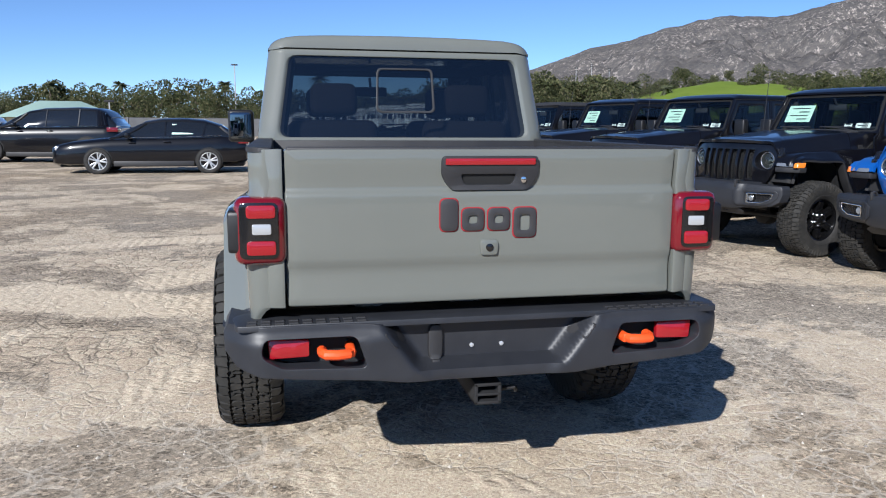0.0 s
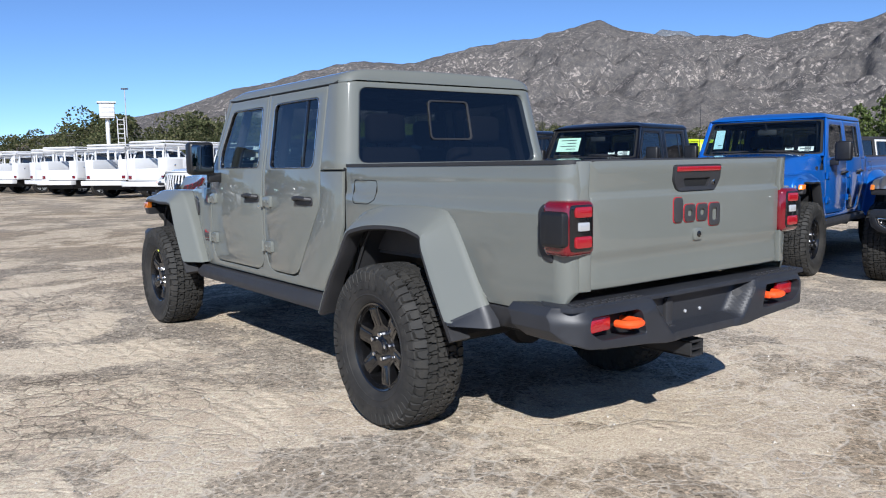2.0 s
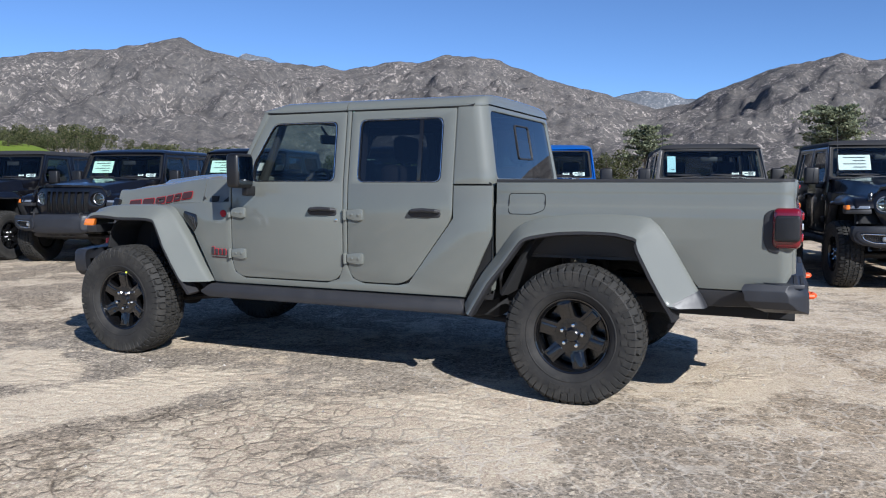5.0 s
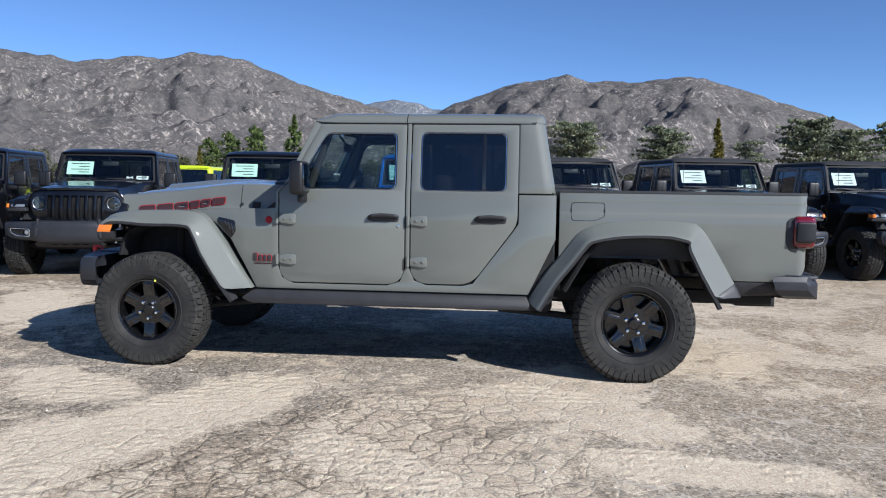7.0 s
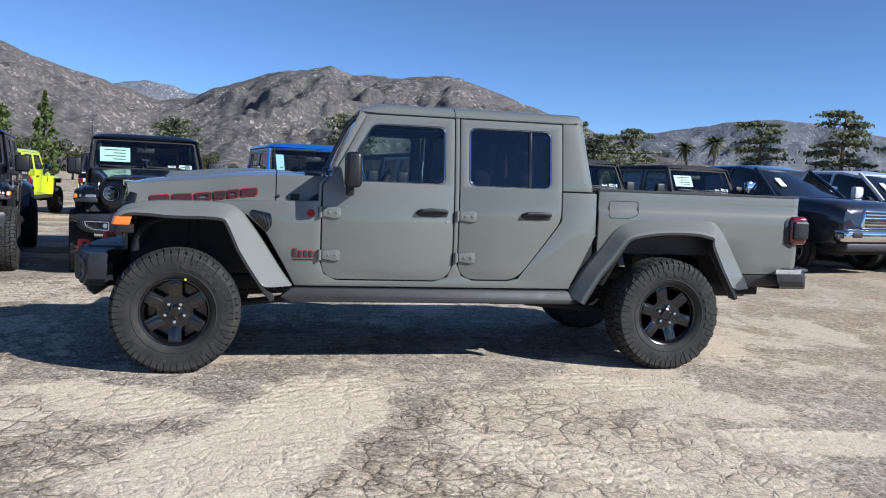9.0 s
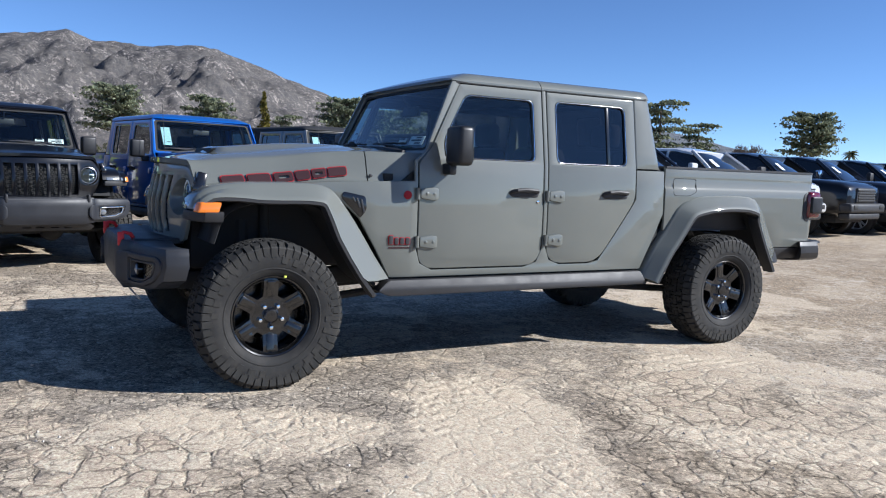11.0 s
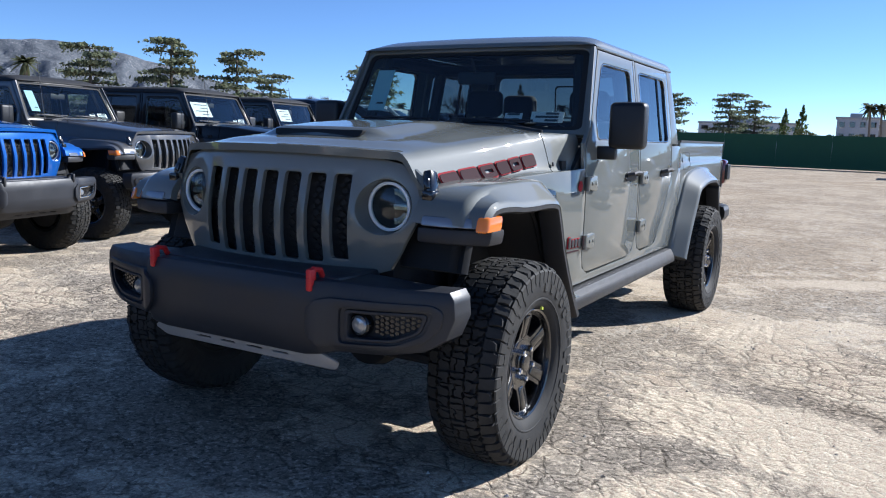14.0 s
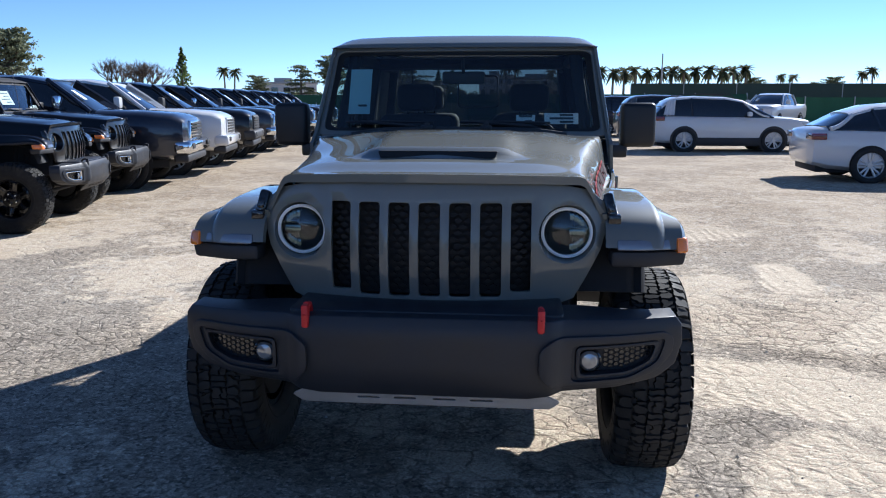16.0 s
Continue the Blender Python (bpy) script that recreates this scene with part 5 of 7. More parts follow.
        if decals:
            pad = finish(block(-0.016, 0.016, -0.011, 0.011, 0.0, 0.007, 0.002, None, 1), "tread_pad", TRIM)
            for x, y in ((q * (0.44 + 0.044 * i), -1.222 + 0.035 * j) for q in (-1, 1) for i in range(9) for j in range(2)):
                o = new("tread_pad", pad)
                o.parent = rb
                o.location = (x, y, 0.755)
        for s in (-1, 1):
            part("pocket", plate(rect(min(s * 0.42, s * 0.77), max(s * 0.42, s * 0.77), 0.600, 0.72), (), 0.02, 0, cuts, at=lambda u, v, w: bump_r(u, v, w + 0.085)), SEAM, rb)
            refl = rounded([(s * 0.612, 0.644), (s * 0.740, 0.640), (s * 0.746, 0.708), (s * 0.612, 0.702)], 0.008, 2)
            part("reflector", plate(refl, (), 0.02, 0.004, [s * 0.66, s * 0.7], at=lambda u, v, w: bump_r(u, v, w + 0.035)), RED_LED, rb, "red reflector")
            yh = bump_r(s * 0.52, 0.64, 0).y
            hk = tube([(s * 0.478, yh + 0.10, 0.662), (s * 0.478, yh + 0.01, 0.662), (s * 0.490, yh - 0.018, 0.662), (s * 0.525, yh - 0.026, 0.662), (s * 0.560, yh - 0.018, 0.662), (s * 0.572, yh + 0.01, 0.662), (s * 0.572, yh + 0.04, 0.662)], 0.0165, 10)
            block(s * 0.478 - 0.012, s * 0.478 + 0.012, yh - 0.01, yh + 0.08, 0.646, 0.678, 0.006, hk)
            part("tow_hook", hk, ORANGE if hooks else TRIM, truck, "orange rear tow hook" if hooks else "")
            rec = plate(rounded([(s * 0.285, 0.672), (s * 0.315, 0.722), (s * 0.372, 0.716), (s * 0.335, 0.664)], 0.008, 2), (), 0.01, 0.003, at=lambda u, v, w: bump_r(u, v, w - 0.003))
            part("sensor_panel", rec, TRIM, rb)
        for x in (-0.055, 0.052):
            part("plate_bolt", lathe([(0.008, 0.0), (0.008, -0.006), (0.004, -0.008)], 8, "y", None, bump_r(x, 0.640, 0)), CLEAR_LENS, rb, "bare metal plate bolt")
        plug = plate(rounded([(-0.205, 0.600), (-0.165, 0.600), (-0.160, 0.62), (-0.160, 0.70), (-0.170, 0.722), (-0.200, 0.722), (-0.210, 0.70), (-0.210, 0.62)], 0.01, 2), (), 0.03, 0.006, at=lambda u, v, w: bump_r(u, v, w - 0.018))
        block(-0.20, -0.17, -1.205, -1.19, 0.585, 0.602, 0.004, plug)
        part("trailer_plug", plug, TRIM, rb)
        hb = block(-0.045, 0.045, -1.20, -0.9, 0.43, 0.44, 0.003)
        for a in ((-0.048, -0.036, 0.40, 0.475), (0.036, 0.048, 0.40, 0.475)):
            block(a[0], a[1], -1.20, -0.9, a[2], a[3], 0.003, hb)
        block(-0.048, 0.048, -1.20, -0.9, 0.464, 0.476, 0.003, hb)
        block(-0.048, 0.048, -1.20, -0.9, 0.399, 0.411, 0.003, hb)
        tube([(0.06, -1.13, 0.43), (0.11, -1.15, 0.44), (0.12, -1.13, 0.42)], 0.008, 6, hb)
        bmesh.ops.translate(hb, verts=hb.verts[:], vec=(0, 0, 0.03))
        part("tow_hitch", hb, DARK, truck, "black square tow hitch")
    else:
        for side in (-1, 1):
            part("rear_quarter", side_plate([(0.543, 1.28), (-0.72, 1.28), (-0.74, 0.62), (-0.62, 0.60), (-0.42, 1.0), (-0.25, 1.06), (0.15, 1.06), (0.30, 1.0), (0.543, 0.70)], side, lambda y, z: body_x(0.6, z), (), 0.02, 0.006), body, truck)
            fl = part("rear_flare", flare(REAR_ARCH, side, 0.79, 0.925, 0.092, REAR_SCALE, 0.803, 0.598), body, truck)
            part("flare_lip", flare_lip(REAR_ARCH, side, 0.925, 0.092, REAR_SCALE), TRIM, fl)
            lb = block(side * 0.66, side * 0.80, -0.775, -0.70, 0.95, 1.15, 0.02, None, 3)
            part("tail_lamp", lb, RED_LENS, truck)
        part("rear_gate", plate(rect(-0.70, 0.70, 0.62, 1.28, 0.02, 2), (), 0.04, 0.008, at=lambda u, v, w: Vector((u, -0.755 + w, v))), body, truck)
        part("rear_bumper", block(-0.85, 0.85, -0.95, -0.74, 0.52, 0.68, 0.03, None, 3), BUMPER, truck)
    if decals:
        for side in (-1, 1):
            def on_hood(u, v, w, s=side):
                y = u
                z = v - 0.095 * (y - 2.965)
                xx = hood_w(y) * 0.985
                for _ in range(12):
                    xx += (hood_z(xx, y, scoop) - z) * 0.25
                return Vector((s * (xx + 0.008 - w), y - 0.33 * xx * xx * smooth(3.0, 3.55, y), z + 0.003))
            for k in range(6):
                y0 = 2.985 + k * 0.143
                wd = 0.121
                sh = 0.048
                zc = 1.206
                for grow, mat, nm in ((0.005, DECAL_RED, "decal_edge"), (0.0, DECAL_DARK, "decal_bar")):
                    hole = [rect(y0 + 0.026, y0 + wd - 0.026, zc - 0.008, zc + 0.008, 0.004, 1)] if k in (1, 3) else []
                    part(nm, plate(rect(y0 - grow, y0 + wd + grow, zc - sh / 2 - grow, zc + sh / 2 + grow, 0.014, 2), hole, 0.002, 0, (y0 + wd * 0.25, y0 + wd * 0.5, y0 + wd * 0.75),
                                   (zc - 0.02, zc, zc + 0.02), at=lambda u, v, w, g=grow, s=side: on_hood(u, v, w + (0.0 if g else -0.004), s)), mat, hood, "red-edged dark decal bar")
            rd = lathe([(0.026, 0.0), (0.026, side * 0.004), (0.020, side * 0.006)], 24, "x", None, (side * body_x(2.62, 1.075), 2.62, 1.075))
            part("round_badge", rd, DECAL_RED, truck, "small round red badge")
            for k in range(4):
                y0, z1 = 2.735 - 0.036 * k, 0.815 if k else 0.828
                for grow, mat, nm in ((0.003, DECAL_RED, "badge_edge"), (0.0, BADGE_DARK, "wing_badge_bar")):
                    part(nm, side_plate(rect(y0 - 0.026 - grow, y0 + grow, 0.774 - grow, z1 + grow, 0.008, 2), side, body_x, (), 0.006, 0.001, out=0.005 if grow else 0.008), mat, truck, "" if grow else "small dark badge bar with red edge")
            part("wing_badge_line", side_plate(rect(2.60, 2.735, 0.750, 0.758), side, body_x, (), 0.003, 0, out=0.003), DECAL_DARK, truck)
            for yy in (2.84, 2.60):
                part("cowl_bolt", lathe([(0.011, 0), (0.011, side * 0.005), (0.006, side * 0.007)], 10, "x", None, (side * (hood_w(yy) - 0.012), yy, 1.185)), TRIM, truck)
    # cabin
    part("cabin_floor", block(-0.77, 0.77, back if pickup else -0.7, 2.75, 0.56, 0.62, 0.0), DARK, truck)
    part("firewall", block(-0.76, 0.76, 2.70, 2.76, 0.58, 1.20, 0.0), DARK, truck)
    dash = block(-0.74, 0.74, 2.22, 2.56, 0.90, 1.27, 0.05, None, 3)
    part("dashboard", dash, SEAT, truck)
    wheel_rim = bmesh.new()
    tube([(-0.38 + 0.185 * math.cos(2 * math.pi * k / 20), 2.12 - 0.08 * math.sin(2 * math.pi * k / 20), 1.22 + 0.17 * math.sin(2 * math.pi * k / 20)) for k in range(21)], 0.016, 6, wheel_rim)
    tube([(-0.38, 2.12, 1.22), (-0.38, 2.35, 1.12)], 0.03, 8, wheel_rim)
    tube([(-0.55, 2.12, 1.22), (-0.21, 2.12, 1.22)], 0.02, 6, wheel_rim)
    part("steering_wheel", wheel_rim, SEAT, truck)
    for x in (-0.38, 0.38):
        for y in (1.62, 1.03):
            sb = block(x - 0.25, x + 0.25, y - 0.22, y + 0.28, 0.72, 0.90, 0.05, None, 3)
            block(x - 0.25, x + 0.25, y - 0.32, y - 0.17, 0.80, 1.42, 0.06, sb, 3, Matrix.Translation((0, 0, 0)))
            block(x - 0.13, x + 0.13, y - 0.33, y - 0.22, 1.44, 1.62, 0.045, sb, 3)
            tube([(x - 0.06, y - 0.27, 1.38), (x - 0.06, y - 0.27, 1.48)], 0.008, 6, sb)
            tube([(x + 0.06, y - 0.27, 1.38), (x + 0.06, y - 0.27, 1.48)], 0.008, 6, sb)
            part("seat", sb, SEAT, truck)
    bars = bmesh.new()
    for x in (-0.62, 0.62):
        tube([(x * 1.1, 2.36, 1.30), (x, 2.20, 1.74), (x, 0.75, 1.74), (x * 1.1, 0.70, 1.30)], 0.035, 8, bars)
        tube([(x, 1.55, 1.74), (x * 1.15, 1.55, 1.20)], 0.04, 8, bars)
    tube([(-0.62, 1.55, 1.74), (0.62, 1.55, 1.74)], 0.035, 8, bars)
    part("roll_bar", bars, SEAT, truck)
    rm = block(-0.12, 0.12, 2.20, 2.23, 1.60, 1.67, 0.012)
    tube([(0, 2.23, 1.66), (0, 2.29, 1.74)], 0.01, 6, rm)
    part("inside_mirror", rm, TRIM, truck)
    # running gear
    gear = bmesh.new()
    for x in (-0.42, 0.42):
        block(x - 0.045, x + 0.045, -1.05, 3.95, 0.50, 0.60, 0.01, gear)
    for y in (0.0, 3.487):
        tube([(-0.72, y, 0.40), (0.72, y, 0.40)], 0.045, 10, gear)
        lathe([(0.05, -0.13), (0.13, -0.06), (0.14, 0.0), (0.12, 0.07), (0.05, 0.12)], 16, "y", gear, (0.05 if y == 0 else -0.2, y, 0.41))
    tube([(0.05, 0.1, 0.43), (0.02, 1.6, 0.50), (-0.18, 3.3, 0.44)], 0.035, 8, gear)
    tube([(0.30, 1.9, 0.45), (0.32, 0.7, 0.45), (0.50, 0.3, 0.62), (0.52, -0.7, 0.55), (0.62, -0.95, 0.52)], 0.035, 8, gear)
    block(-0.28, 0.28, 1.5, 2.4, 0.40, 0.56, 0.05, gear)
    block(-0.62, -0.10, 0.55, 1.3, 0.42, 0.58, 0.04, gear)
    for s in (-1, 1):
        tube([(s * 0.56, 0.06, 0.42), (s * 0.50, 0.16, 0.86)], 0.030, 8, gear)
        tube([(s * 0.52, -0.05, 0.45), (s * 0.52, -0.05, 0.62)], 0.055, 10, gear)
        tube([(s * 0.56, 3.42, 0.44), (s * 0.52, 3.42, 1.02)], 0.032, 10, gear)
        tube([(s * 0.50, 3.55, 0.46), (s * 0.48, 3.55, 0.90)], 0.055, 10, gear)
        tube([(s * 0.45, 0.0, 0.34), (s * 0.46, 0.95, 0.42)], 0.026, 8, gear)
        tube([(s * 0.45, 3.45, 0.36), (s * 0.44, 2.5, 0.46)], 0.026, 8, gear)
        lathe([(0.17, 0.0), (0.17, s * 0.025), (0.05, s * 0.03)], 28, "x", gear, (s * 0.74, 0.0, 0.405))
        lathe([(0.17, 0.0), (0.17, s * 0.025), (0.05, s * 0.03)], 28, "x", gear, (s * 0.74, 3.487, 0.405))
    tube([(-0.70, 3.72, 0.42), (0.70, 3.68, 0.42)], 0.022, 8, gear)
    tube([(-0.5, 3.80, 0.50), (0.5, 3.80, 0.50)], 0.02, 8, gear)
    block(-0.44, 0.44, 3.86, 3.98, 0.50, 0.62, 0.02, gear)
    part("running_gear", gear, DARK, truck, "black frame, axles and driveline")
    part("engine_bay", block(-0.52, 0.52, 2.78, 3.84, 0.62, 1.12, 0.03), DARK, truck)
    if antenna:
        part("antenna", tube([(0.70, 2.70, 1.20), (0.72, 2.62, 2.02)], 0.004, 5), TRIM, truck)
    for x in (-0.84, 0.84):
        for y, a in ((0.0, 45), (3.487, 0)):
            add_wheel(truck, x, y, a + (13 if x > 0 else 0), rims, dot=decals and x < 0 and y > 1)
    return truck


pickup = offroader("grey off-road pickup with black wheels, parked on dusty asphalt", "pickup truck", GREY_PAINT, scoop=True, decals=True, hooks=True, sticker=PAPER, tall_sticker=True, antenna=False)


# ---- row of off-roaders facing the grey pickup ----
def parked(make, heading, x, y):
    make.matrix_basis = pose(x, y, 0, 0, 0, heading)
    return make


ROW = "row of parked off-roaders"
black_pickup = offroader("black off-road pickup with dark grille and window sheet", "pickup truck", BLACK_PAINT, ROW, sticker=PAPER_GREEN, bezel=CHROME)
SLANT = 102.5
parked(black_pickup, SLANT, 8.21, 5.30)
copy_thing(black_pickup, pose(7.85, 7.85, 0, 0, 0, SLANT))
black_chrome = offroader("black off-road pickup with bright fog lamp surrounds", "pickup truck", BLACK_PAINT, ROW, bezel=CHROME, sticker=PAPER, top=SOFT_TOP)
parked(black_chrome, SLANT, 6.87, 12.4)
copy_thing(black_pickup, pose(7.4, 10.1, 0, 0, 0, SLANT))
copy_thing(black_chrome, pose(9.07, -1.85, 0, 0, 0, SLANT))
copy_thing(black_chrome, pose(9.77, -4.45, 0, 0, 0, SLANT))
blue_pickup = offroader("bright blue off-road pickup with dark bumper", "pickup truck", BLUE_PAINT, ROW, bezel=CHROME, sticker=PAPER, tall_sticker=True)
parked(blue_pickup, SLANT, 8.68, 2.84)
granite = offroader("dark grey off-road wagon with black soft top", "off-road wagon", GRANITE_PAINT, ROW, bezel=CHROME, sticker=PAPER, tall_sticker=True, top=SOFT_TOP, pickup=False, kind="offroad_wagon")
parked(granite, SLANT, 9.34, 0.45)
white_wagon = offroader("white off-road wagon with black soft top", "off-road wagon", WHITE_PAINT, ROW, sticker=PAPER, tall_sticker=True, top=SOFT_TOP, pickup=False, kind="offroad_wagon")
parked(white_wagon, SLANT, 6.67, 15.3)
BACK_ROW = "second row of off-roaders"
lime = offroader("lime yellow off-road wagon seen behind the row", "off-road wagon", LIME_PAINT, BACK_ROW, pickup=False, kind="offroad_wagon", antenna=False)
parked(lime, -90, 16.5, 10.6)
tagged(copy_thing(white_wagon, pose(19.5, 8.0, 0, 0, 0, -90)), group=BACK_ROW)
tagged(copy_thing(granite, pose(14.6, -3.4, 0, 0, 0, -90)), "dark grey off-road wagon with spare wheel side turned away", group=BACK_ROW)


# ---- full-size pickups further along the row ----
def shell(stations, bm=None):
    """A smooth body through stations of (y, low z, high z, half width)."""
    rings = []
    for y, z0, z1, hw in stations:
        h = z1 - z0
        half = [(hw * 0.80, z0), (hw * 0.97, z0 + 0.10 * h), (hw, z0 + 0.35 * h), (hw * 0.995, z0 + 0.68 * h), (hw * 0.965, z0 + 0.88 * h), (hw * 0.88, z0 + 0.975 * h), (hw * 0.5, z1 + 0.012), (0.0, z1 + 0.02)]
        ring = [(x, y, z) for x, z in half] + [(-x, y, z) for x, z in reversed(half) if x > 0]
        rings.append(ring)
    return loft(rings, bm)


def cabin(stations, base, roof_only=False):
    """Glasshouse through stations of (y, roof z, half width at roof); base(y) gives belt z and half width."""
    rings = []
    for y, zt, hw in stations:
        zb, hb = base(y)
        zt = max(zt, zb + 0.005)
        h = zt - zb
        if roof_only:
            half = [(hw * 1.0 + 0.012, zt - 0.07 * min(1, h / 0.3)), (hw * 0.965 + 0.01, zt - 0.022), (hw * 0.82, zt + 0.008), (hw * 0.4, zt + 0.020), (0.0, zt + 0.024)]
        else:
            half = [(hb, zb - 0.03), (hb * 0.995, zb), (hb + (hw - hb) * 0.5, zb + h * 0.5), (hw, zt - 0.06 * min(1, h / 0.3)), (hw * 0.92, zt - 0.01), (0.0, zt)]
        rings.append([(x, y, z) for x, z in half] + [(-x, y, z) for x, z in reversed(half) if x > 0])
    return loft(rings)


CAR_GLASS = material("dark_car_glass", (0.010, 0.012, 0.015), 0.03, 0, 1.0)


def road_car(kind, label, category, body, stations, glasshouse, axles, radius, pillars, rims=None, group="", lamps=(), sheet=None, bright_line=False, cladding=False):
    """A smooth-bodied road car facing +y."""
    owner = thing(kind, label, category, group)
    low = sorted(stations)
    def base(y):
        for a, b in zip(low, low[1:]):
            if a[0] <= y <= b[0]:
                f = (y - a[0]) / (b[0] - a[0])
                return a[2] + (b[2] - a[2]) * f - 0.015, (a[3] + (b[3] - a[3]) * f) * 0.93
        return low[-1][2], low[-1][3] * 0.93
    part("body", shell(stations), body, owner, sharp=45)
    part("glasshouse", cabin(glasshouse, base), CAR_GLASS, owner, "dark tinted glass", sharp=45)
    mid = [g for g in glasshouse if g[1] > base(g[0])[0] + 0.25]
    part("roof", cabin(mid, base, True), body, owner, sharp=45)
    def side_at(y, f):
        zb, hb = base(y)
        gs = sorted(glasshouse)
        for a, b in zip(gs, gs[1:]):
            if a[0] <= y <= b[0]:
                k = (y - a[0]) / (b[0] - a[0])
                zt, hw = a[1] + (b[1] - a[1]) * k, a[2] + (b[2] - a[2]) * k
                return Vector((hb + (hw - hb) * f, y, zb + (max(zt, zb) - 0.05 - zb) * f))
        return Vector((hb, y, zb))
    for y0, y1, wide in pillars:
        for s in (-1, 1):
            pts = []
            for k in range(5):
                p = side_at(y0 + (y1 - y0) * k / 4, k / 4)
                pts.append((s * (p.x + 0.004), p.y, p.z))
            part("pillar", tube(pts, wide, 6), body if wide > 0.03 else GLOSS_BLACK, owner)
    for s in (-1, 1):
        for y in axles:
            hw = max(st[3] for st in stations)
            wide = 1.17 if cladding else 1.075
            arch = lathe([(radius * wide, 0.0), (radius * wide, s * 0.008), (radius * 0.86, s * 0.010), (radius * 0.86, 0.0)], 40, "x", None, (s * (hw - 0.008), y, radius * 1.02), closed=True)
            part("wheel_arch", arch, TRIM if cladding else SEAM, owner)
            add_road_wheel(owner, s * (hw - 0.062), y, 30 * y, radius)
        hy = (axles[0] + axles[1]) / 2
        for dy in (0.55, -0.35):
            zb, hb = base(hy + dy)
            part("handle", block(s * (hb / 0.93 - 0.015), s * (hb / 0.93 + 0.02), hy + dy - 0.09, hy + dy + 0.09, zb - 0.13, zb - 0.10, 0.008), body, owner)
        zb, hb = base(max(axles) - 0.75)
        part("mirror", block(s * (hb + 0.02), s * (hb + 0.24), max(axles) - 0.85, max(axles) - 0.72, zb + 0.01, zb + 0.15, 0.035, None, 3), body, owner)
        if bright_line:
            part("window_line", tube([(s * (base(y)[1] + 0.008), y, base(y)[0] + 0.01) for y in [glasshouse[-1][0] + (glasshouse[0][0] - glasshouse[-1][0]) * k / 8 for k in range(1, 8)]], 0.012, 5), CHROME, owner)
        if cladding:
            part("roof_rail", tube([(s * 0.62, y, 1.745 + z) for y, z in ((1.55, -0.05), (1.45, 0.045), (0.6, 0.07), (-0.15, 0.045), (-0.25, -0.03))], 0.02, 6), TRIM, owner)
            part("cladding", block(s * (hw - 0.06), s * (hw + 0.010), min(axles) + radius * 1.1, max(axles) - radius * 1.1, 0.22, 0.46, 0.03), TRIM, owner)
        part("sill", block(s * (hw - 0.05), s * (hw + 0.004), min(axles) + radius * 1.15, max(axles) - radius * 1.15, 0.20, 0.34, 0.02), TRIM, owner)
    for name, x0, x1, y0, y1, z0, z1, mat in lamps:
        for s in (-1, 1):
            part(name, block(s * x0, s * x1, y0, y1, z0, z1, 0.018, None, 2), mat, owner)
    if sheet:
        y0, y1 = sheet
        p, q = side_at(y0, 0.18), side_at(y1, 0.18)
        p2, q2 = side_at(y0, 0.80), side_at(y1, 0.80)
        bm = bmesh.new()
        bm.faces.new([bm.verts.new((-(v.x + 0.006), v.y, v.z)) for v in (p, q, q2, p2)])
        part("window_sheet", bm, PAPER_GREEN, owner)
    part("underbody", block(-0.70, 0.70, stations[-1][0] + 0.15, stations[0][0] - 0.2, 0.18, 0.42, 0.02), DARK, owner)
    return owner


SEDAN_BODY = [(4.02, 0.36, 0.58, 0.45), (3.98, 0.26, 0.70, 0.72), (3.85, 0.22, 0.76, 0.84), (3.5, 0.20, 0.84, 0.91), (3.0, 0.20, 0.90, 0.93), (2.5, 0.20, 0.95, 0.93), (1.5, 0.20, 0.97, 0.93), (0.5, 0.20, 0.99, 0.93),
              (-0.2, 0.21, 1.02, 0.925), (-0.7, 0.25, 1.02, 0.90), (-0.98, 0.32, 0.98, 0.82), (-1.05, 0.42, 0.90, 0.66)]
SEDAN_GLASS = [(2.55, 0.95, 0.72), (2.1, 1.18, 0.68), (1.65, 1.38, 0.62), (1.2, 1.455, 0.60), (0.6, 1.465, 0.60), (0.1, 1.42, 0.60), (-0.35, 1.28, 0.62), (-0.75, 1.05, 0.66)]
SUV_BODY = [(4.0, 0.42, 0.70, 0.55), (3.95, 0.30, 0.92, 0.80), (3.8, 0.26, 1.02, 0.90), (3.3, 0.25, 1.08, 0.96), (2.6, 0.25, 1.12, 0.97), (1.5, 0.25, 1.14, 0.97), (0.3, 0.25, 1.16, 0.97), (-0.5, 0.27, 1.17, 0.96),
            (-0.85, 0.30, 1.16, 0.93), (-0.95, 0.38, 1.08, 0.84)]
SUV_GLASS = [(2.75, 1.11, 0.80), (2.30, 1.38, 0.76), (1.80, 1.62, 0.72), (1.3, 1.71, 0.70), (0.3, 1.74, 0.70), (-0.30, 1.70, 0.70), (-0.52, 1.60, 0.70), (-0.70, 1.42, 0.72), (-0.88, 1.20, 0.76)]
CAR_LAMPS = [("headlamp", 0.50, 0.82, 3.66, 3.90, 0.62, 0.72, CLEAR_LENS), ("tail_lamp", 0.50, 0.905, -1.055, -0.78, 0.80, 0.92, RED_LENS)]
SUV_LAMPS = [("headlamp", 0.58, 0.90, 3.60, 3.93, 0.84, 0.95, CLEAR_LENS), ("tail_lamp", 0.60, 0.965, -0.965, -0.62, 0.98, 1.12, RED_LENS)]
PILL = [(2.50, 1.62, 0.032), (1.12, 1.10, 0.022), (0.15, 0.05, 0.028), (-0.72, -0.30, 0.045)]
SUV_PILL = [(2.60, 1.85, 0.036), (1.25, 1.22, 0.022), (0.25, 0.22, 0.03), (-0.40, -0.34, 0.075), (-0.50, -0.42, 0.075), (-0.60, -0.48, 0.075)]

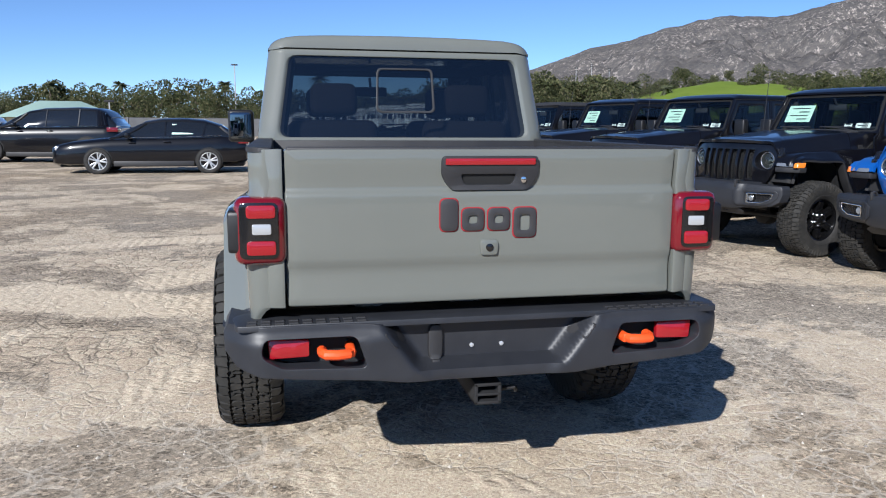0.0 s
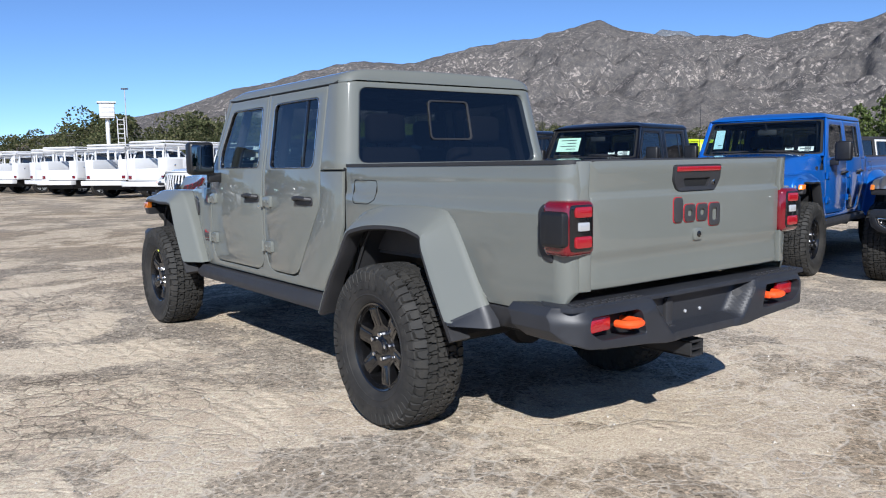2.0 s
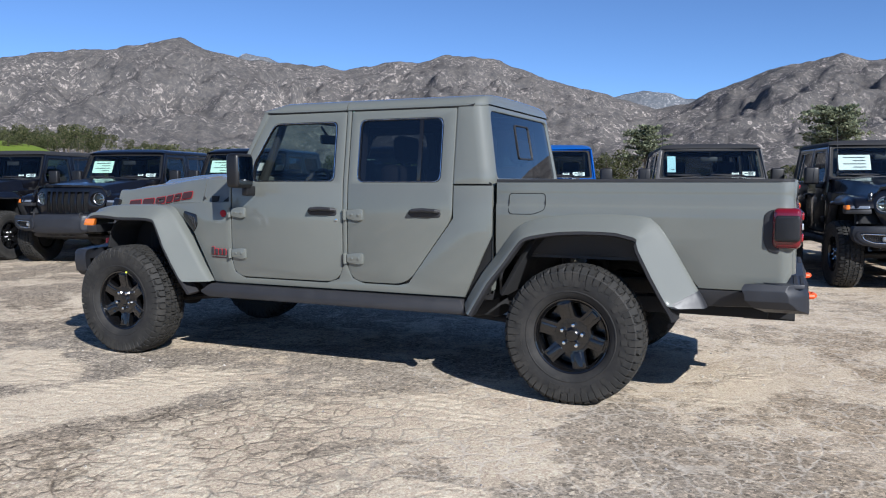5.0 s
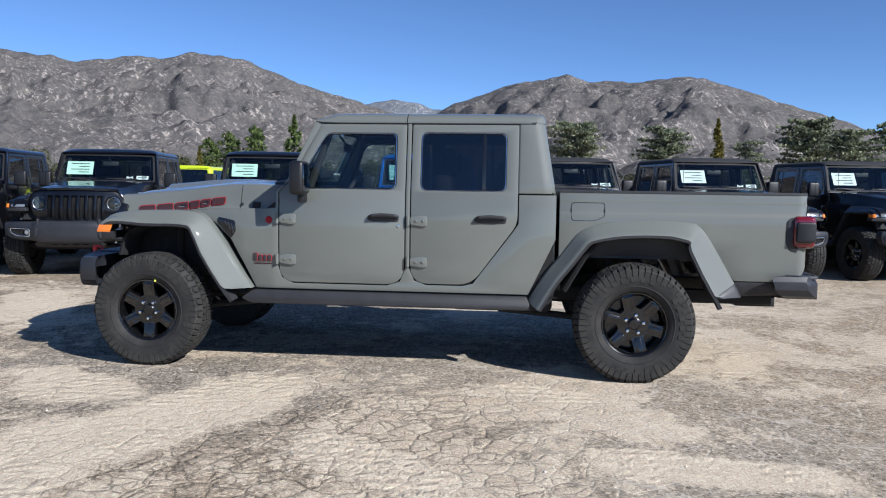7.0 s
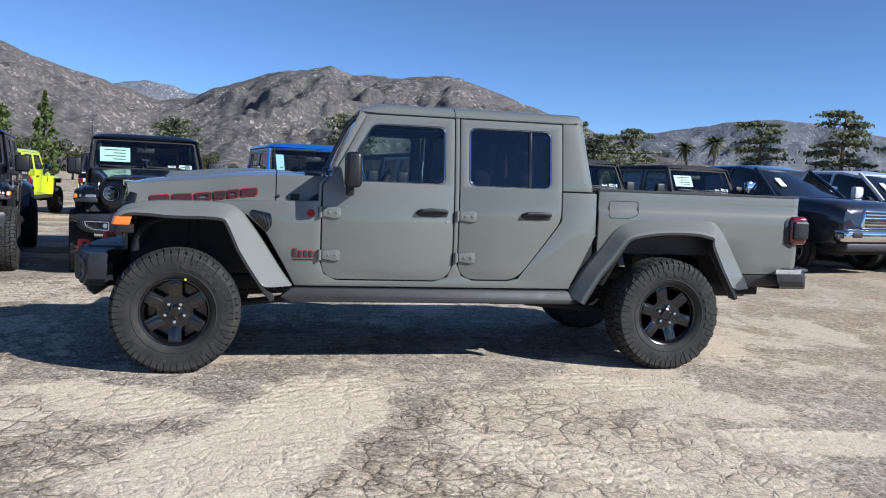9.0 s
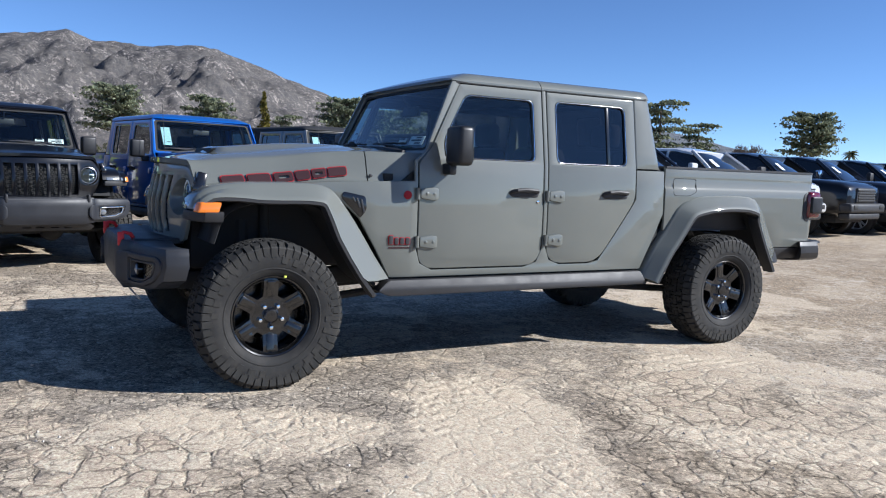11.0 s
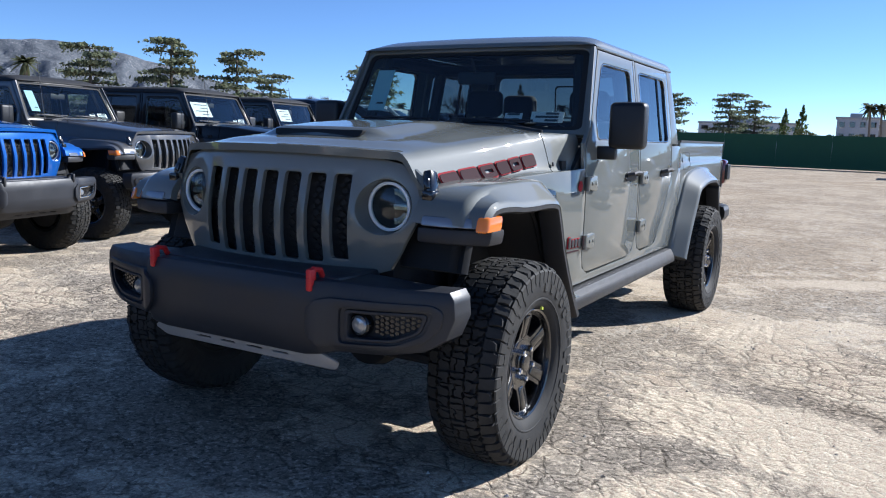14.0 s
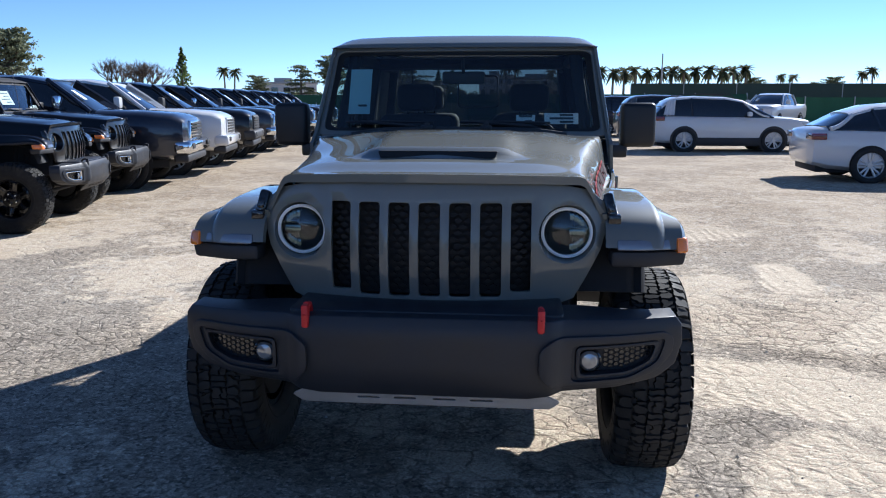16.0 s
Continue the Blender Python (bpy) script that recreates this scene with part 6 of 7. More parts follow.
black_sedan = road_car("sedan", "glossy black sedan with silver alloy wheels", "car", BLACK_PAINT, SEDAN_BODY, SEDAN_GLASS, (0.0, 2.83), 0.335, PILL, lamps=CAR_LAMPS, sheet=(0.40, 0.95), bright_line=True)
black_sedan.matrix_basis = pose(-2.6, 20.6, 0, 0, 0, 90) @ Matrix.Scale(1.05, 4)
white_sedan = road_car("sedan", "white sedan with five-spoke alloy wheels", "car", WHITE_PAINT, SEDAN_BODY, SEDAN_GLASS, (0.0, 2.83), 0.335, PILL, lamps=CAR_LAMPS)
parked(white_sedan, 86, -6.9, -9.5)
white_suv = road_car("suv", "white family SUV with dark lower cladding", "car", WHITE_PAINT, SUV_BODY, SUV_GLASS, (0.0, 2.75), 0.375, SUV_PILL, lamps=SUV_LAMPS, cladding=True)
white_suv.matrix_basis = pose(-5.3, -18.7, 0, 0, 0, 90) @ Matrix.Scale(0.95, 4)
grey_suv = road_car("suv", "dark grey SUV parked by the fence", "car", GRANITE_PAINT, SUV_BODY, SUV_GLASS, (0.0, 2.75), 0.375, SUV_PILL, lamps=SUV_LAMPS)
parked(grey_suv, 90, -4.9, -23.8)
brown_van = road_car("suv", "dark brown people carrier parked by the fence", "car", BROWN_PAINT, SUV_BODY, SUV_GLASS, (0.0, 2.95), 0.36, SUV_PILL, lamps=SUV_LAMPS)
parked(brown_van, 90, -4.1, -29.4)
parked(copy_thing(white_suv, Matrix()), 90, -3.6, -34.2)
black_suv = road_car("suv", "large black SUV behind the black sedan", "car", BLACK_PAINT, SUV_BODY, SUV_GLASS, (0.0, 2.95), 0.40, SUV_PILL, lamps=SUV_LAMPS, bright_line=True)
black_suv.matrix_basis = pose(-7.2, 27.5, 0, 0, 0, 84) @ Matrix.Scale(1.12, 4)
for x, y, h in ((-14.6, 23.5, 158), (-17.6, 24.0, 160), (-20.8, 30.0, 160), (-13.0, 34.0, 95)):
    parked(copy_thing(white_suv, Matrix()), h, x, y)
parked(copy_thing(black_sedan, Matrix()), 160, -11.9, 20.8)


# ---- full-size pickups ----
def full_pickup(label, body, bright, group="row of full-size pickups"):
    owner = thing("pickup_truck", label, "pickup truck", group)
    part("body", shell([(4.62, 0.62, 1.10, 0.78), (4.58, 0.56, 1.20, 0.92), (4.40, 0.50, 1.28, 0.99), (3.9, 0.48, 1.33, 1.01), (3.0, 0.46, 1.36, 1.01), (1.0, 0.46, 1.36, 1.01), (0.55, 0.46, 1.36, 1.01)]), body, owner, sharp=45)
    part("bed", shell([(0.52, 0.48, 1.36, 1.0), (-0.2, 0.48, 1.37, 1.0), (-1.15, 0.50, 1.37, 0.99), (-1.25, 0.55, 1.34, 0.95)]), body, owner, sharp=45)
    def base(y):
        return 1.33, 0.93
    house = [(3.15, 1.34, 0.80), (2.75, 1.60, 0.76), (2.35, 1.86, 0.72), (1.9, 1.94, 0.71), (1.0, 1.94, 0.71), (0.72, 1.88, 0.71), (0.58, 1.40, 0.76)]
    part("glasshouse", cabin(house, base), CAR_GLASS, owner, sharp=45)
    part("roof", cabin(house[2:6], base, True), body, owner, sharp=45)
    for s in (-1, 1):
        for y0, y1, w in ((3.08, 2.35, 0.04), (1.75, 1.72, 0.03), (0.66, 0.74, 0.06)):
            part("pillar", tube([(s * 0.935, y0, 1.33), (s * 0.83, (y0 + y1) / 2, 1.62), (s * 0.725, y1, 1.88)], w, 6), body, owner)
        lamp = block(s * 0.56, s * 0.965, 4.30, 4.612, 1.02, 1.15, 0.035, None, 3, Matrix.Translation((0, 4.6, 0)) @ Matrix.Rotation(radians(-s * 9), 4, "Z") @ Matrix.Translation((0, -4.6, 0)))
        part("headlamp", lamp, CLEAR_LENS, owner)
        part("mirror", block(s * 0.98, s * 1.22, 2.55, 2.68, 1.36, 1.60, 0.04, None, 2), bright, owner)
        part("fog_slot", block(s * 0.62, s * 0.86, 4.66, 4.745, 0.68, 0.78, 0.02), SEAM, owner)
        for y in (0.0, 3.60):
            part("wheel_arch", lathe([(0.47, 0.0), (0.47, s * 0.012), (0.36, s * 0.014), (0.36, 0)], 28, "x", None, (s * 1.0, y, 0.43), closed=True), SEAM, owner)
            add_road_wheel(owner, s * 0.942, y, 20 + 13 * y, 0.405)
    g = block(-0.55, 0.55, 4.50, 4.655, 0.83, 1.17, 0.035, None, 3, None, (0.90, 1.0))
    gr = part("grille", g, bright, owner)
    for k in range(5):
        part("grille_gap", block(-0.48, 0.48, 4.62, 4.668, 0.858 + 0.058 * k, 0.898 + 0.058 * k, 0.006), SEAM, gr)
    part("front_bumper", block(-0.99, 0.99, 4.42, 4.73, 0.60, 0.82, 0.07, None, 4), bright, owner)
    part("lower_valance", block(-0.90, 0.90, 4.40, 4.66, 0.44, 0.60, 0.05, None, 3), TRIM, owner)
    part("underbody", block(-0.75, 0.75, -1.1, 4.3, 0.35, 0.6, 0.02), DARK, owner)
    sheet = bmesh.new()
    sheet.faces.new([sheet.verts.new(p) for p in ((0.60, 2.90, 1.54), (0.46, 2.91, 1.54), (0.43, 2.68, 1.70), (0.56, 2.67, 1.70))])
    part("window_sheet", sheet, PAPER, owner)
    return owner


navy = full_pickup("dark navy full-size pickup with bright grille and bumper", NAVY_PAINT, CHROME)
white_full = full_pickup("white full-size pickup with body-coloured bumper", WHITE_PAINT, WHITE_PAINT)
black_full = full_pickup("black full-size pickup with dark grille", BLACK_PAINT, TRIM)
order = [navy, white_full, black_full, navy, black_full, black_full, navy, black_full, black_full, navy]
placed = set()
for k, src in enumerate(order):
    m = pose(10.2 + 0.3 * k, -6.5 - 2.6 * k, 0, 0, 0, SLANT)
    if src.name in placed:
        copy_thing(src, m)
    else:
        src.matrix_basis = m
        placed.add(src.name)
tagged(copy_thing(white_full, pose(-15.5, -41.0, 0, 0, 0, -35)), "white full-size pickup beside the green fence", group="none")


# ---- white utility trucks with ladder racks ----
def utility_truck():
    owner = thing("utility_truck", "white utility truck with side lockers and ladder rack", "truck", "row of white utility trucks")
    part("cab", shell([(4.55, 0.60, 1.05, 0.80), (4.4, 0.52, 1.18, 0.95), (3.6, 0.50, 1.26, 0.98), (2.9, 0.50, 1.32, 0.98), (1.5, 0.50, 1.32, 0.98), (1.2, 0.50, 1.32, 0.98)]), WHITE_PAINT, owner)
    def base(y):
        return 1.30, 0.90
    house = [(3.1, 1.32, 0.80), (2.55, 1.75, 0.74), (2.2, 1.90, 0.72), (1.5, 1.93, 0.72), (1.3, 1.88, 0.72), (1.22, 1.4, 0.76)]
    part("glasshouse", cabin(house, base), CAR_GLASS, owner)
    part("roof", cabin(house[1:5], base, True), WHITE_PAINT, owner)
    for s in (-1, 1):
        part("pillar", tube([(s * 0.91, 3.0, 1.30), (s * 0.74, 2.3, 1.84)], 0.04, 6), WHITE_PAINT, owner)
        part("pillar", tube([(s * 0.91, 1.32, 1.30), (s * 0.74, 1.36, 1.86)], 0.09, 6), WHITE_PAINT, owner)
        locker = part("locker", block(s * 0.62, s * 1.02, -1.25, 1.12, 0.72, 1.52, 0.02), WHITE_PAINT, owner)
        for y0, y1, z0 in ((-1.20, -0.52, 0.78), (-0.50, 0.45, 1.08), (0.48, 1.08, 0.78)):
            part("locker_door", plate(rect(y0, y1, z0, 1.47, 0.02, 2), (), 0.012, 0.004, at=lambda u, v, w, q=s: Vector((q * (1.032 - w), u, v))), WHITE_PAINT, locker)
            part("latch", block(s * 1.03, s * 1.045, (y0 + y1) / 2 - 0.03, (y0 + y1) / 2 + 0.03, 1.22, 1.28, 0.004), CHROME, locker)
        part("wheel_arch", lathe([(0.47, 0.0), (0.47, s * 0.012), (0.36, s * 0.014), (0.36, 0)], 24, "x", None, (s * 1.028, 0.0, 0.50), closed=True), SEAM, owner)
        for y in (0.0, 3.55):
            add_road_wheel(owner, s * 0.93, y, 0, 0.4)
        part("tail_lamp", block(s * 0.80, s * 0.95, -1.285, -1.25, 0.78, 0.90, 0.01), RED_LENS, owner)
    rack = bmesh.new()
    for s in (-1, 1):
        tube([(s * 0.92, -1.15, 1.40), (s * 0.92, -1.15, 1.96), (s * 0.92, 3.0, 1.96)], 0.045, 6, rack)
        for y in (-0.1, 1.0):
            tube([(s * 0.92, y, 1.40), (s * 0.92, y, 1.96)], 0.045, 6, rack)
        tube([(s * 0.92, -1.15, 2.08), (s * 0.92, 2.6, 2.02)], 0.035, 6, rack)
    for y in (-1.15, -0.1, 1.0, 2.0, 3.0):
        tube([(-0.92, y, 1.96), (0.92, y, 1.96)], 0.04, 6, rack)
    tube([(-0.92, -1.15, 2.08), (0.92, -1.15, 2.08)], 0.04, 6, rack)
    part("ladder_rack", rack, WHITE_PAINT, owner)
    part("tail_board", block(-0.62, 0.62, -1.25, -1.20, 0.72, 1.15, 0.01), WHITE_PAINT, owner)
    part("rear_bumper", block(-1.0, 1.0, -1.55, -1.27, 0.52, 0.70, 0.02), WHITE_PAINT, owner)
    part("underbody", block(-0.7, 0.7, -1.2, 4.2, 0.35, 0.72, 0.02), DARK, owner)
    return owner


ut = utility_truck()
ut.matrix_basis = pose(7.8, 29.6, 0, 0, 0, -68) @ Matrix.Scale(1.14, 4)
jitter = random.Random(17)
for k in range(1, 15):
    copy_thing(ut, pose(7.8 - 0.58 * k + jitter.uniform(-0.9, 0.9), 29.6 + 4.5 * k + jitter.uniform(-0.5, 0.5), 0, 0, 0, -62 + jitter.uniform(-7, 5)))


# ---- trees, far ground, buildings ----
def at_az(az, r, z=0.0):
    """A place at compass bearing az (0 is +y, 90 is +x), r metres from the middle of the lot."""
    return Vector((-2.5 + r * math.sin(radians(az)), 1.5 + r * math.cos(radians(az)), z))


def leaf_material(name, dark, light, dry=None):
    m = material(name, light, 0.8, spec=0.15)
    n = Nodes(m)
    geo = n.add("NewGeometry")
    stops = [(0.0, dark), (0.7, light), (1.0, dry or tuple(c * 1.5 for c in light))]
    leaf = n.ramp(geo.outputs["Random Per Island"], stops)
    n.link(leaf, n.bsdf.inputs["Base Color"])
    thin, both = n.add("BsdfTranslucent"), n.add("MixShader")
    both.inputs[0].default_value = 0.4
    n.link(leaf, thin.inputs["Color"])
    n.link(n.bsdf.outputs["BSDF"], both.inputs[1])
    n.link(thin.outputs["BSDF"], both.inputs[2])
    n.link(both.outputs["Shader"], m.node_tree.nodes["Material Output"].inputs["Surface"])
    return m


OAK = leaf_material("oak_leaves", (0.040, 0.050, 0.022), (0.112, 0.124, 0.055), (0.20, 0.18, 0.10))
CEDAR = leaf_material("cedar_needles", (0.080, 0.098, 0.064), (0.22, 0.24, 0.15))
CONIFER = leaf_material("conifer_needles", (0.040, 0.062, 0.022), (0.13, 0.17, 0.055))
GOLD = leaf_material("golden_cypress", (0.07, 0.07, 0.015), (0.20, 0.17, 0.045))
PALM = leaf_material("palm_fronds", (0.045, 0.055, 0.03), (0.13, 0.14, 0.075))
TWIG = leaf_material("bare_twigs", (0.10, 0.075, 0.055), (0.22, 0.175, 0.14))
BARK = plastic("bark", (0.10, 0.08, 0.06), 0.9, 30, 0.8)
PALM_BARK = plastic("palm_bark", (0.20, 0.16, 0.12), 0.9, 40, 0.8)


def card(bm, p, size, rnd, flat=0.0):
    """One bent leaf clump: four corners round p with its middle raised."""
    a = Vector((rnd.gauss(0, 1), rnd.gauss(0, 1), rnd.gauss(0, 1) * (1 - flat))).normalized()
    b = a.cross(Vector((rnd.gauss(0, 1), rnd.gauss(0, 1), rnd.gauss(0, 1)))).normalized()
    s, t = size * rnd.uniform(0.6, 1.3), size * rnd.uniform(0.5, 1.1)
    mid = p + a.cross(b) * size * 0.3
    vs = [bm.verts.new(q) for q in (p - a * s, p - b * t, p + a * s, p + b * t, mid)]
    for k in range(4):
        bm.faces.new((vs[k], vs[(k + 1) % 4], vs[4]))


def clump(bm, c, radii, count, size, rnd, flat=0.0):
    for _ in range(count):
        d = Vector((rnd.gauss(0, 1), rnd.gauss(0, 1), rnd.gauss(0, 1))).normalized()
        k = rnd.uniform(0.55, 1.0) ** 0.5
        card(bm, Vector(c) + Vector((d.x * radii[0] * k, d.y * radii[1] * k, d.z * radii[2] * k)), size, rnd, flat)


def broad_tree(rnd, bm, trunk, base, height, spread):
    """Adds a round-headed tree's trunk, limbs and leaves."""
    b = Vector(base)
    top = b + Vector((rnd.uniform(-0.3, 0.3), rnd.uniform(-0.3, 0.3), height * 0.45))
    tube([b - Vector((0, 0, 0.2)), b + (top - b) * 0.5, top], 0.2, 6, trunk, radii=[0.035 * height, 0.025 * height, 0.016 * height])
    for k in range(rnd.randint(6, 9)):
        a = rnd.uniform(0, 6.283)
        d = spread * rnd.uniform(0.15, 0.75)
        c = b + Vector((math.cos(a) * d, math.sin(a) * d, height * rnd.uniform(0.20, 0.84)))
        tube([top, (top + c) / 2 + Vector((0, 0, 0.2)), c], 0.05, 4, trunk, radii=[0.014 * height, 0.009 * height, 0.003 * height])
        r = spread * rnd.uniform(0.34, 0.52)
        clump(bm, c, (r, r, r * 0.80), 170, 0.024 * height, rnd)


def make_tree(kind, label, leaf_mesh, trunk_mesh, leafmat, group, barkmat=None):
    t = thing(kind, label, "tree", group)
    part("trunk", trunk_mesh, barkmat or BARK, t)
    part("crown", leaf_mesh, leafmat, t, sharp=180)
    return t


def cedar(seed, height, umbrella=False):
    rnd = random.Random(seed)
    leaves, trunk = bmesh.new(), bmesh.new()
    lean = rnd.uniform(-0.4, 0.4)
    tube([(0, 0, -0.2), (lean * 0.5, 0, height * 0.5), (lean, 0, height * 0.97)], 0.2, 7, trunk, radii=[0.03 * height, 0.02 * height, 0.006 * height])
    layers = 7 if umbrella else 9
    for k in range(layers):
        f = (0.5 + 0.48 * k / (layers - 1)) if umbrella else (0.22 + 0.76 * k / (layers - 1))
        reach = height * ((0.40 if k < layers - 1 else 0.25) if umbrella else (0.46 * (1 - 0.74 * f) + 0.05 + 0.06 * (k % 3)))
        for _ in range(7 if umbrella else rnd.randint(4, 6)):
            a = rnd.uniform(0, 6.283)
            d = reach * rnd.uniform(0.5, 1.0)
            z = height * f + rnd.uniform(-0.2, 0.2)
            tip = Vector((lean * f + math.cos(a) * d, math.sin(a) * d, z + (0.06 * height if umbrella else -0.02 * height)))
            tube([(lean * f, 0, z - 0.03 * height), tip], 0.05, 4, trunk, radii=[0.009 * height, 0.003 * height])
            for q in range(4):
                c = Vector((lean * f, 0, z)).lerp(tip, 0.4 + 0.2 * q)
                clump(leaves, c, (0.075 * height, 0.075 * height, 0.014 * height), 11, 0.026 * height, rnd, 0.6)
                # sprays that hang below the branch
                for _ in range(7):
                    p = c + Vector((rnd.gauss(0, 0.05), rnd.gauss(0, 0.05), -abs(rnd.gauss(0, 0.032)))) * height
                    card(leaves, p, 0.018 * height, rnd)
    return leaves, trunk


def spire(seed, height, fat, power=0.7):
    rnd = random.Random(seed)
    leaves, trunk = bmesh.new(), bmesh.new()
    tube([(0, 0, -0.2), (0, 0, height * 0.9)], 0.2, 6, trunk, radii=[0.025 * height, 0.005 * height])
    for k in range(26):
        f = k / 25
        r = fat * height * (1 - f) ** power * (0.55 + 0.45 * min(1, f * 5)) + 0.05
        for _ in range(3):
            a = rnd.uniform(0, 6.283)
            d = r * rnd.uniform(0.3, 0.8)
            clump(leaves, (math.cos(a) * d, math.sin(a) * d, height * (0.08 + 0.9 * f)), (r * 0.5, r * 0.5, 0.035 * height), 17 if fat > 0.25 else 9, 0.026 * height, rnd)
    return leaves, trunk


def palm(seed, height, crown=2.0, count=34):
    rnd = random.Random(seed)
    leaves, trunk = bmesh.new(), bmesh.new()
    bend = rnd.uniform(-0.5, 0.5)
    pts = [(bend * (k / 6) ** 2, 0, height * 0.86 * k / 6 - (0.2 if k == 0 else 0)) for k in range(7)]
    tube(pts, 0.2, 8, trunk, radii=[0.30, 0.24, 0.22, 0.20, 0.19, 0.19, 0.24])
    c = Vector(pts[-1])
    for k in range(count):
        a = rnd.uniform(0, 6.283)
        up = rnd.uniform(-0.9, 1.1)
        d = Vector((math.cos(a), math.sin(a), up)).normalized()
        side = d.cross(Vector((0, 0, 1))).normalized()
        n = 6
        prev = None
        for j in range(n + 1):
            f = j / n
            p = c + d * crown * f + Vector((0, 0, -0.75 * crown * f * f * (0.5 if up > 0 else 0.9)))
            w = crown * 0.13 * math.sin(math.pi * min(1, 0.12 + f * 0.88))
            row = [leaves.verts.new(p - side * w - Vector((0, 0, w * 0.6))), leaves.verts.new(p), leaves.verts.new(p + side * w - Vector((0, 0, w * 0.6)))]
            if prev:
                leaves.faces.new((prev[0], prev[1], row[1], row[0]))
                leaves.faces.new((prev[1], prev[2], row[2], row[1]))
            prev = row
    return leaves, trunk


def bare(seed, height):
    rnd = random.Random(seed)
    twigs, trunk = bmesh.new(), bmesh.new()
    def grow(p, d, length, radius, depth):
        q = p + d * length
        tube([p, q], radius, 4, trunk if depth < 2 else twigs, radii=[radius, radius * 0.6])
        if depth >= 4:
            return
        for _ in range(4 if depth < 3 else 3):
            e = (d + Vector((rnd.gauss(0, 0.5), rnd.gauss(0, 0.5), rnd.uniform(0, 0.35)))).normalized()
            grow(q, e, length * rnd.uniform(0.6, 0.8), radius * 0.6, depth + 1)
    for k in range(3):
        grow(Vector((rnd.uniform(-0.6, 0.6), rnd.uniform(-0.6, 0.6), -0.1)), Vector((rnd.uniform(-0.3, 0.3), rnd.uniform(-0.3, 0.3), 1)).normalized(), height * 0.27, 0.02 * height, 0)
    return twigs, trunk


# single trees to the east and south, with their bearings, distances and heights
cedar_a = make_tree("cedar_tree", "dark layered cedar with flat spreading limbs", *cedar(3, 1.0 * 11), CEDAR, "cedars beyond the lot")
cedar_b = make_tree("cedar_tree", "broad dark cedar with an open crown", *cedar(8, 11, True), CEDAR, "cedars beyond the lot")
CEDARS = [(94.3, 100, 9.6, 1), (100.5, 110, 9.6, 1), (106, 120, 8.8, 0), (110.2, 100, 9.6, 1), (115.2, 105, 10, 0), (123.8, 95, 10.2, 0), (128.9, 95, 11.3, 0), (133.4, 95, 10.6, 0), (136.2, 110, 9.0, 0), (112.9, 90, 7.6, 1),
          (143.6, 110, 10.0, 1), (162.9, 130, 7.4, 0), (165.3, 130, 8.6, 1), (169.5, 130, 9.4, 0), (171.2, 135, 8.6, 0), (81.8, 120, 9.2, 1), (160.0, 150, 6.0, 1), (195.5, 170, 6.0, 1), (200.5, 150, 5.5, 1)]
for k, (az, r, h, um) in enumerate(CEDARS):
    src = cedar_b if um else cedar_a
    p = at_az(az, r)
    m = pose(p.x, p.y, 0, 0, 0, 67 * k) @ Matrix.Scale(h / 11, 4)
    if k == 0:
        cedar_b.matrix_basis = m
    elif k == 2:
        cedar_a.matrix_basis = m
    else:
        c = copy_thing(src, Matrix())
        c.matrix_basis = m
spire_a = make_tree("conifer_tree", "tall green conifer with a pointed top", *spire(4, 11, 0.20), CONIFER, "conifers beyond the lot")
spire_b = make_tree("conifer_tree", "broad dense green conifer mass", *spire(14, 11, 0.30, 0.38), CONIFER, "conifers beyond the lot")
gold = make_tree("cypress_tree", "golden-green columnar cypress beyond the row", *spire(6, 10, 0.12), GOLD, "cypresses beyond the lot")
for k, (src, az, r, h) in enumerate(((spire_a, 73.3, 100, 10.3), (spire_b, 70.4, 95, 8.4), (spire_b, 68.6, 98, 7.8), (spire_b, 67.2, 97, 7.0), (spire_a, 154.4, 110, 8.6), (spire_a, 173.1, 140, 7.4), (spire_a, 174.2, 145, 8.2), (gold, 104.3, 100, 10.2), (gold, 66.5, 90, 5.6), (gold, 64.0, 90, 5.0))):
    p = at_az(az, r)
    m = pose(p.x, p.y, 0, 0, 0, 40 * k) @ Matrix.Scale(h / (10 if src is gold else 11), 4)
    if k in (0, 1, 7):
        src.matrix_basis = m
    else:
        copy_thing(src, Matrix()).matrix_basis = m
palm_a = make_tree("palm_tree", "fan palm with a bare trunk and round crown", *palm(2, 10), PALM, "palms round the lot", PALM_BARK)
palm_b = make_tree("palm_tree", "date palm with arching fronds", *palm(5, 7, 1.75, 40), PALM, "palms round the lot", PALM_BARK)
PALMS = [(0, 345.7, 190, 12.2), (0, 346.2, 190, 11.5), (0, 350.3, 195, 12.8), (0, 357.1, 190, 13.0), (0, 3.6, 170, 14.0), (0, 118.9, 130, 11.3), (0, 120.7, 130, 12.3), (0, 145.8, 150, 8.3), (0, 178.3, 165, 11.2), (0, 179.0, 165, 11.0),
         (0, 197.2, 190, 8.8), (0, 197.9, 190, 8.7), (0, 202.2, 190, 9.3), (0, 202.8, 190, 10.2), (0, 158.0, 170, 9.8), (0, 158.6, 170, 9.6), (0, 181.5, 165, 9.4), (1, 199.4, 140, 5.9), (1, 201.2, 150, 5.6), (1, 196.2, 140, 4.6),
         (1, 160.6, 150, 5.0), (0, 26.0, 260, 18.0), (0, 28.2, 280, 18.0), (0, 24.6, 270, 17.0), (0, 14.0, 200, 16.5)]
PALMS += [(1, 183.4 + 0.83 * k, 150 + 9 * (k % 3), 9.6 + 0.7 * ((k * 7) % 3)) for k in range(15)]
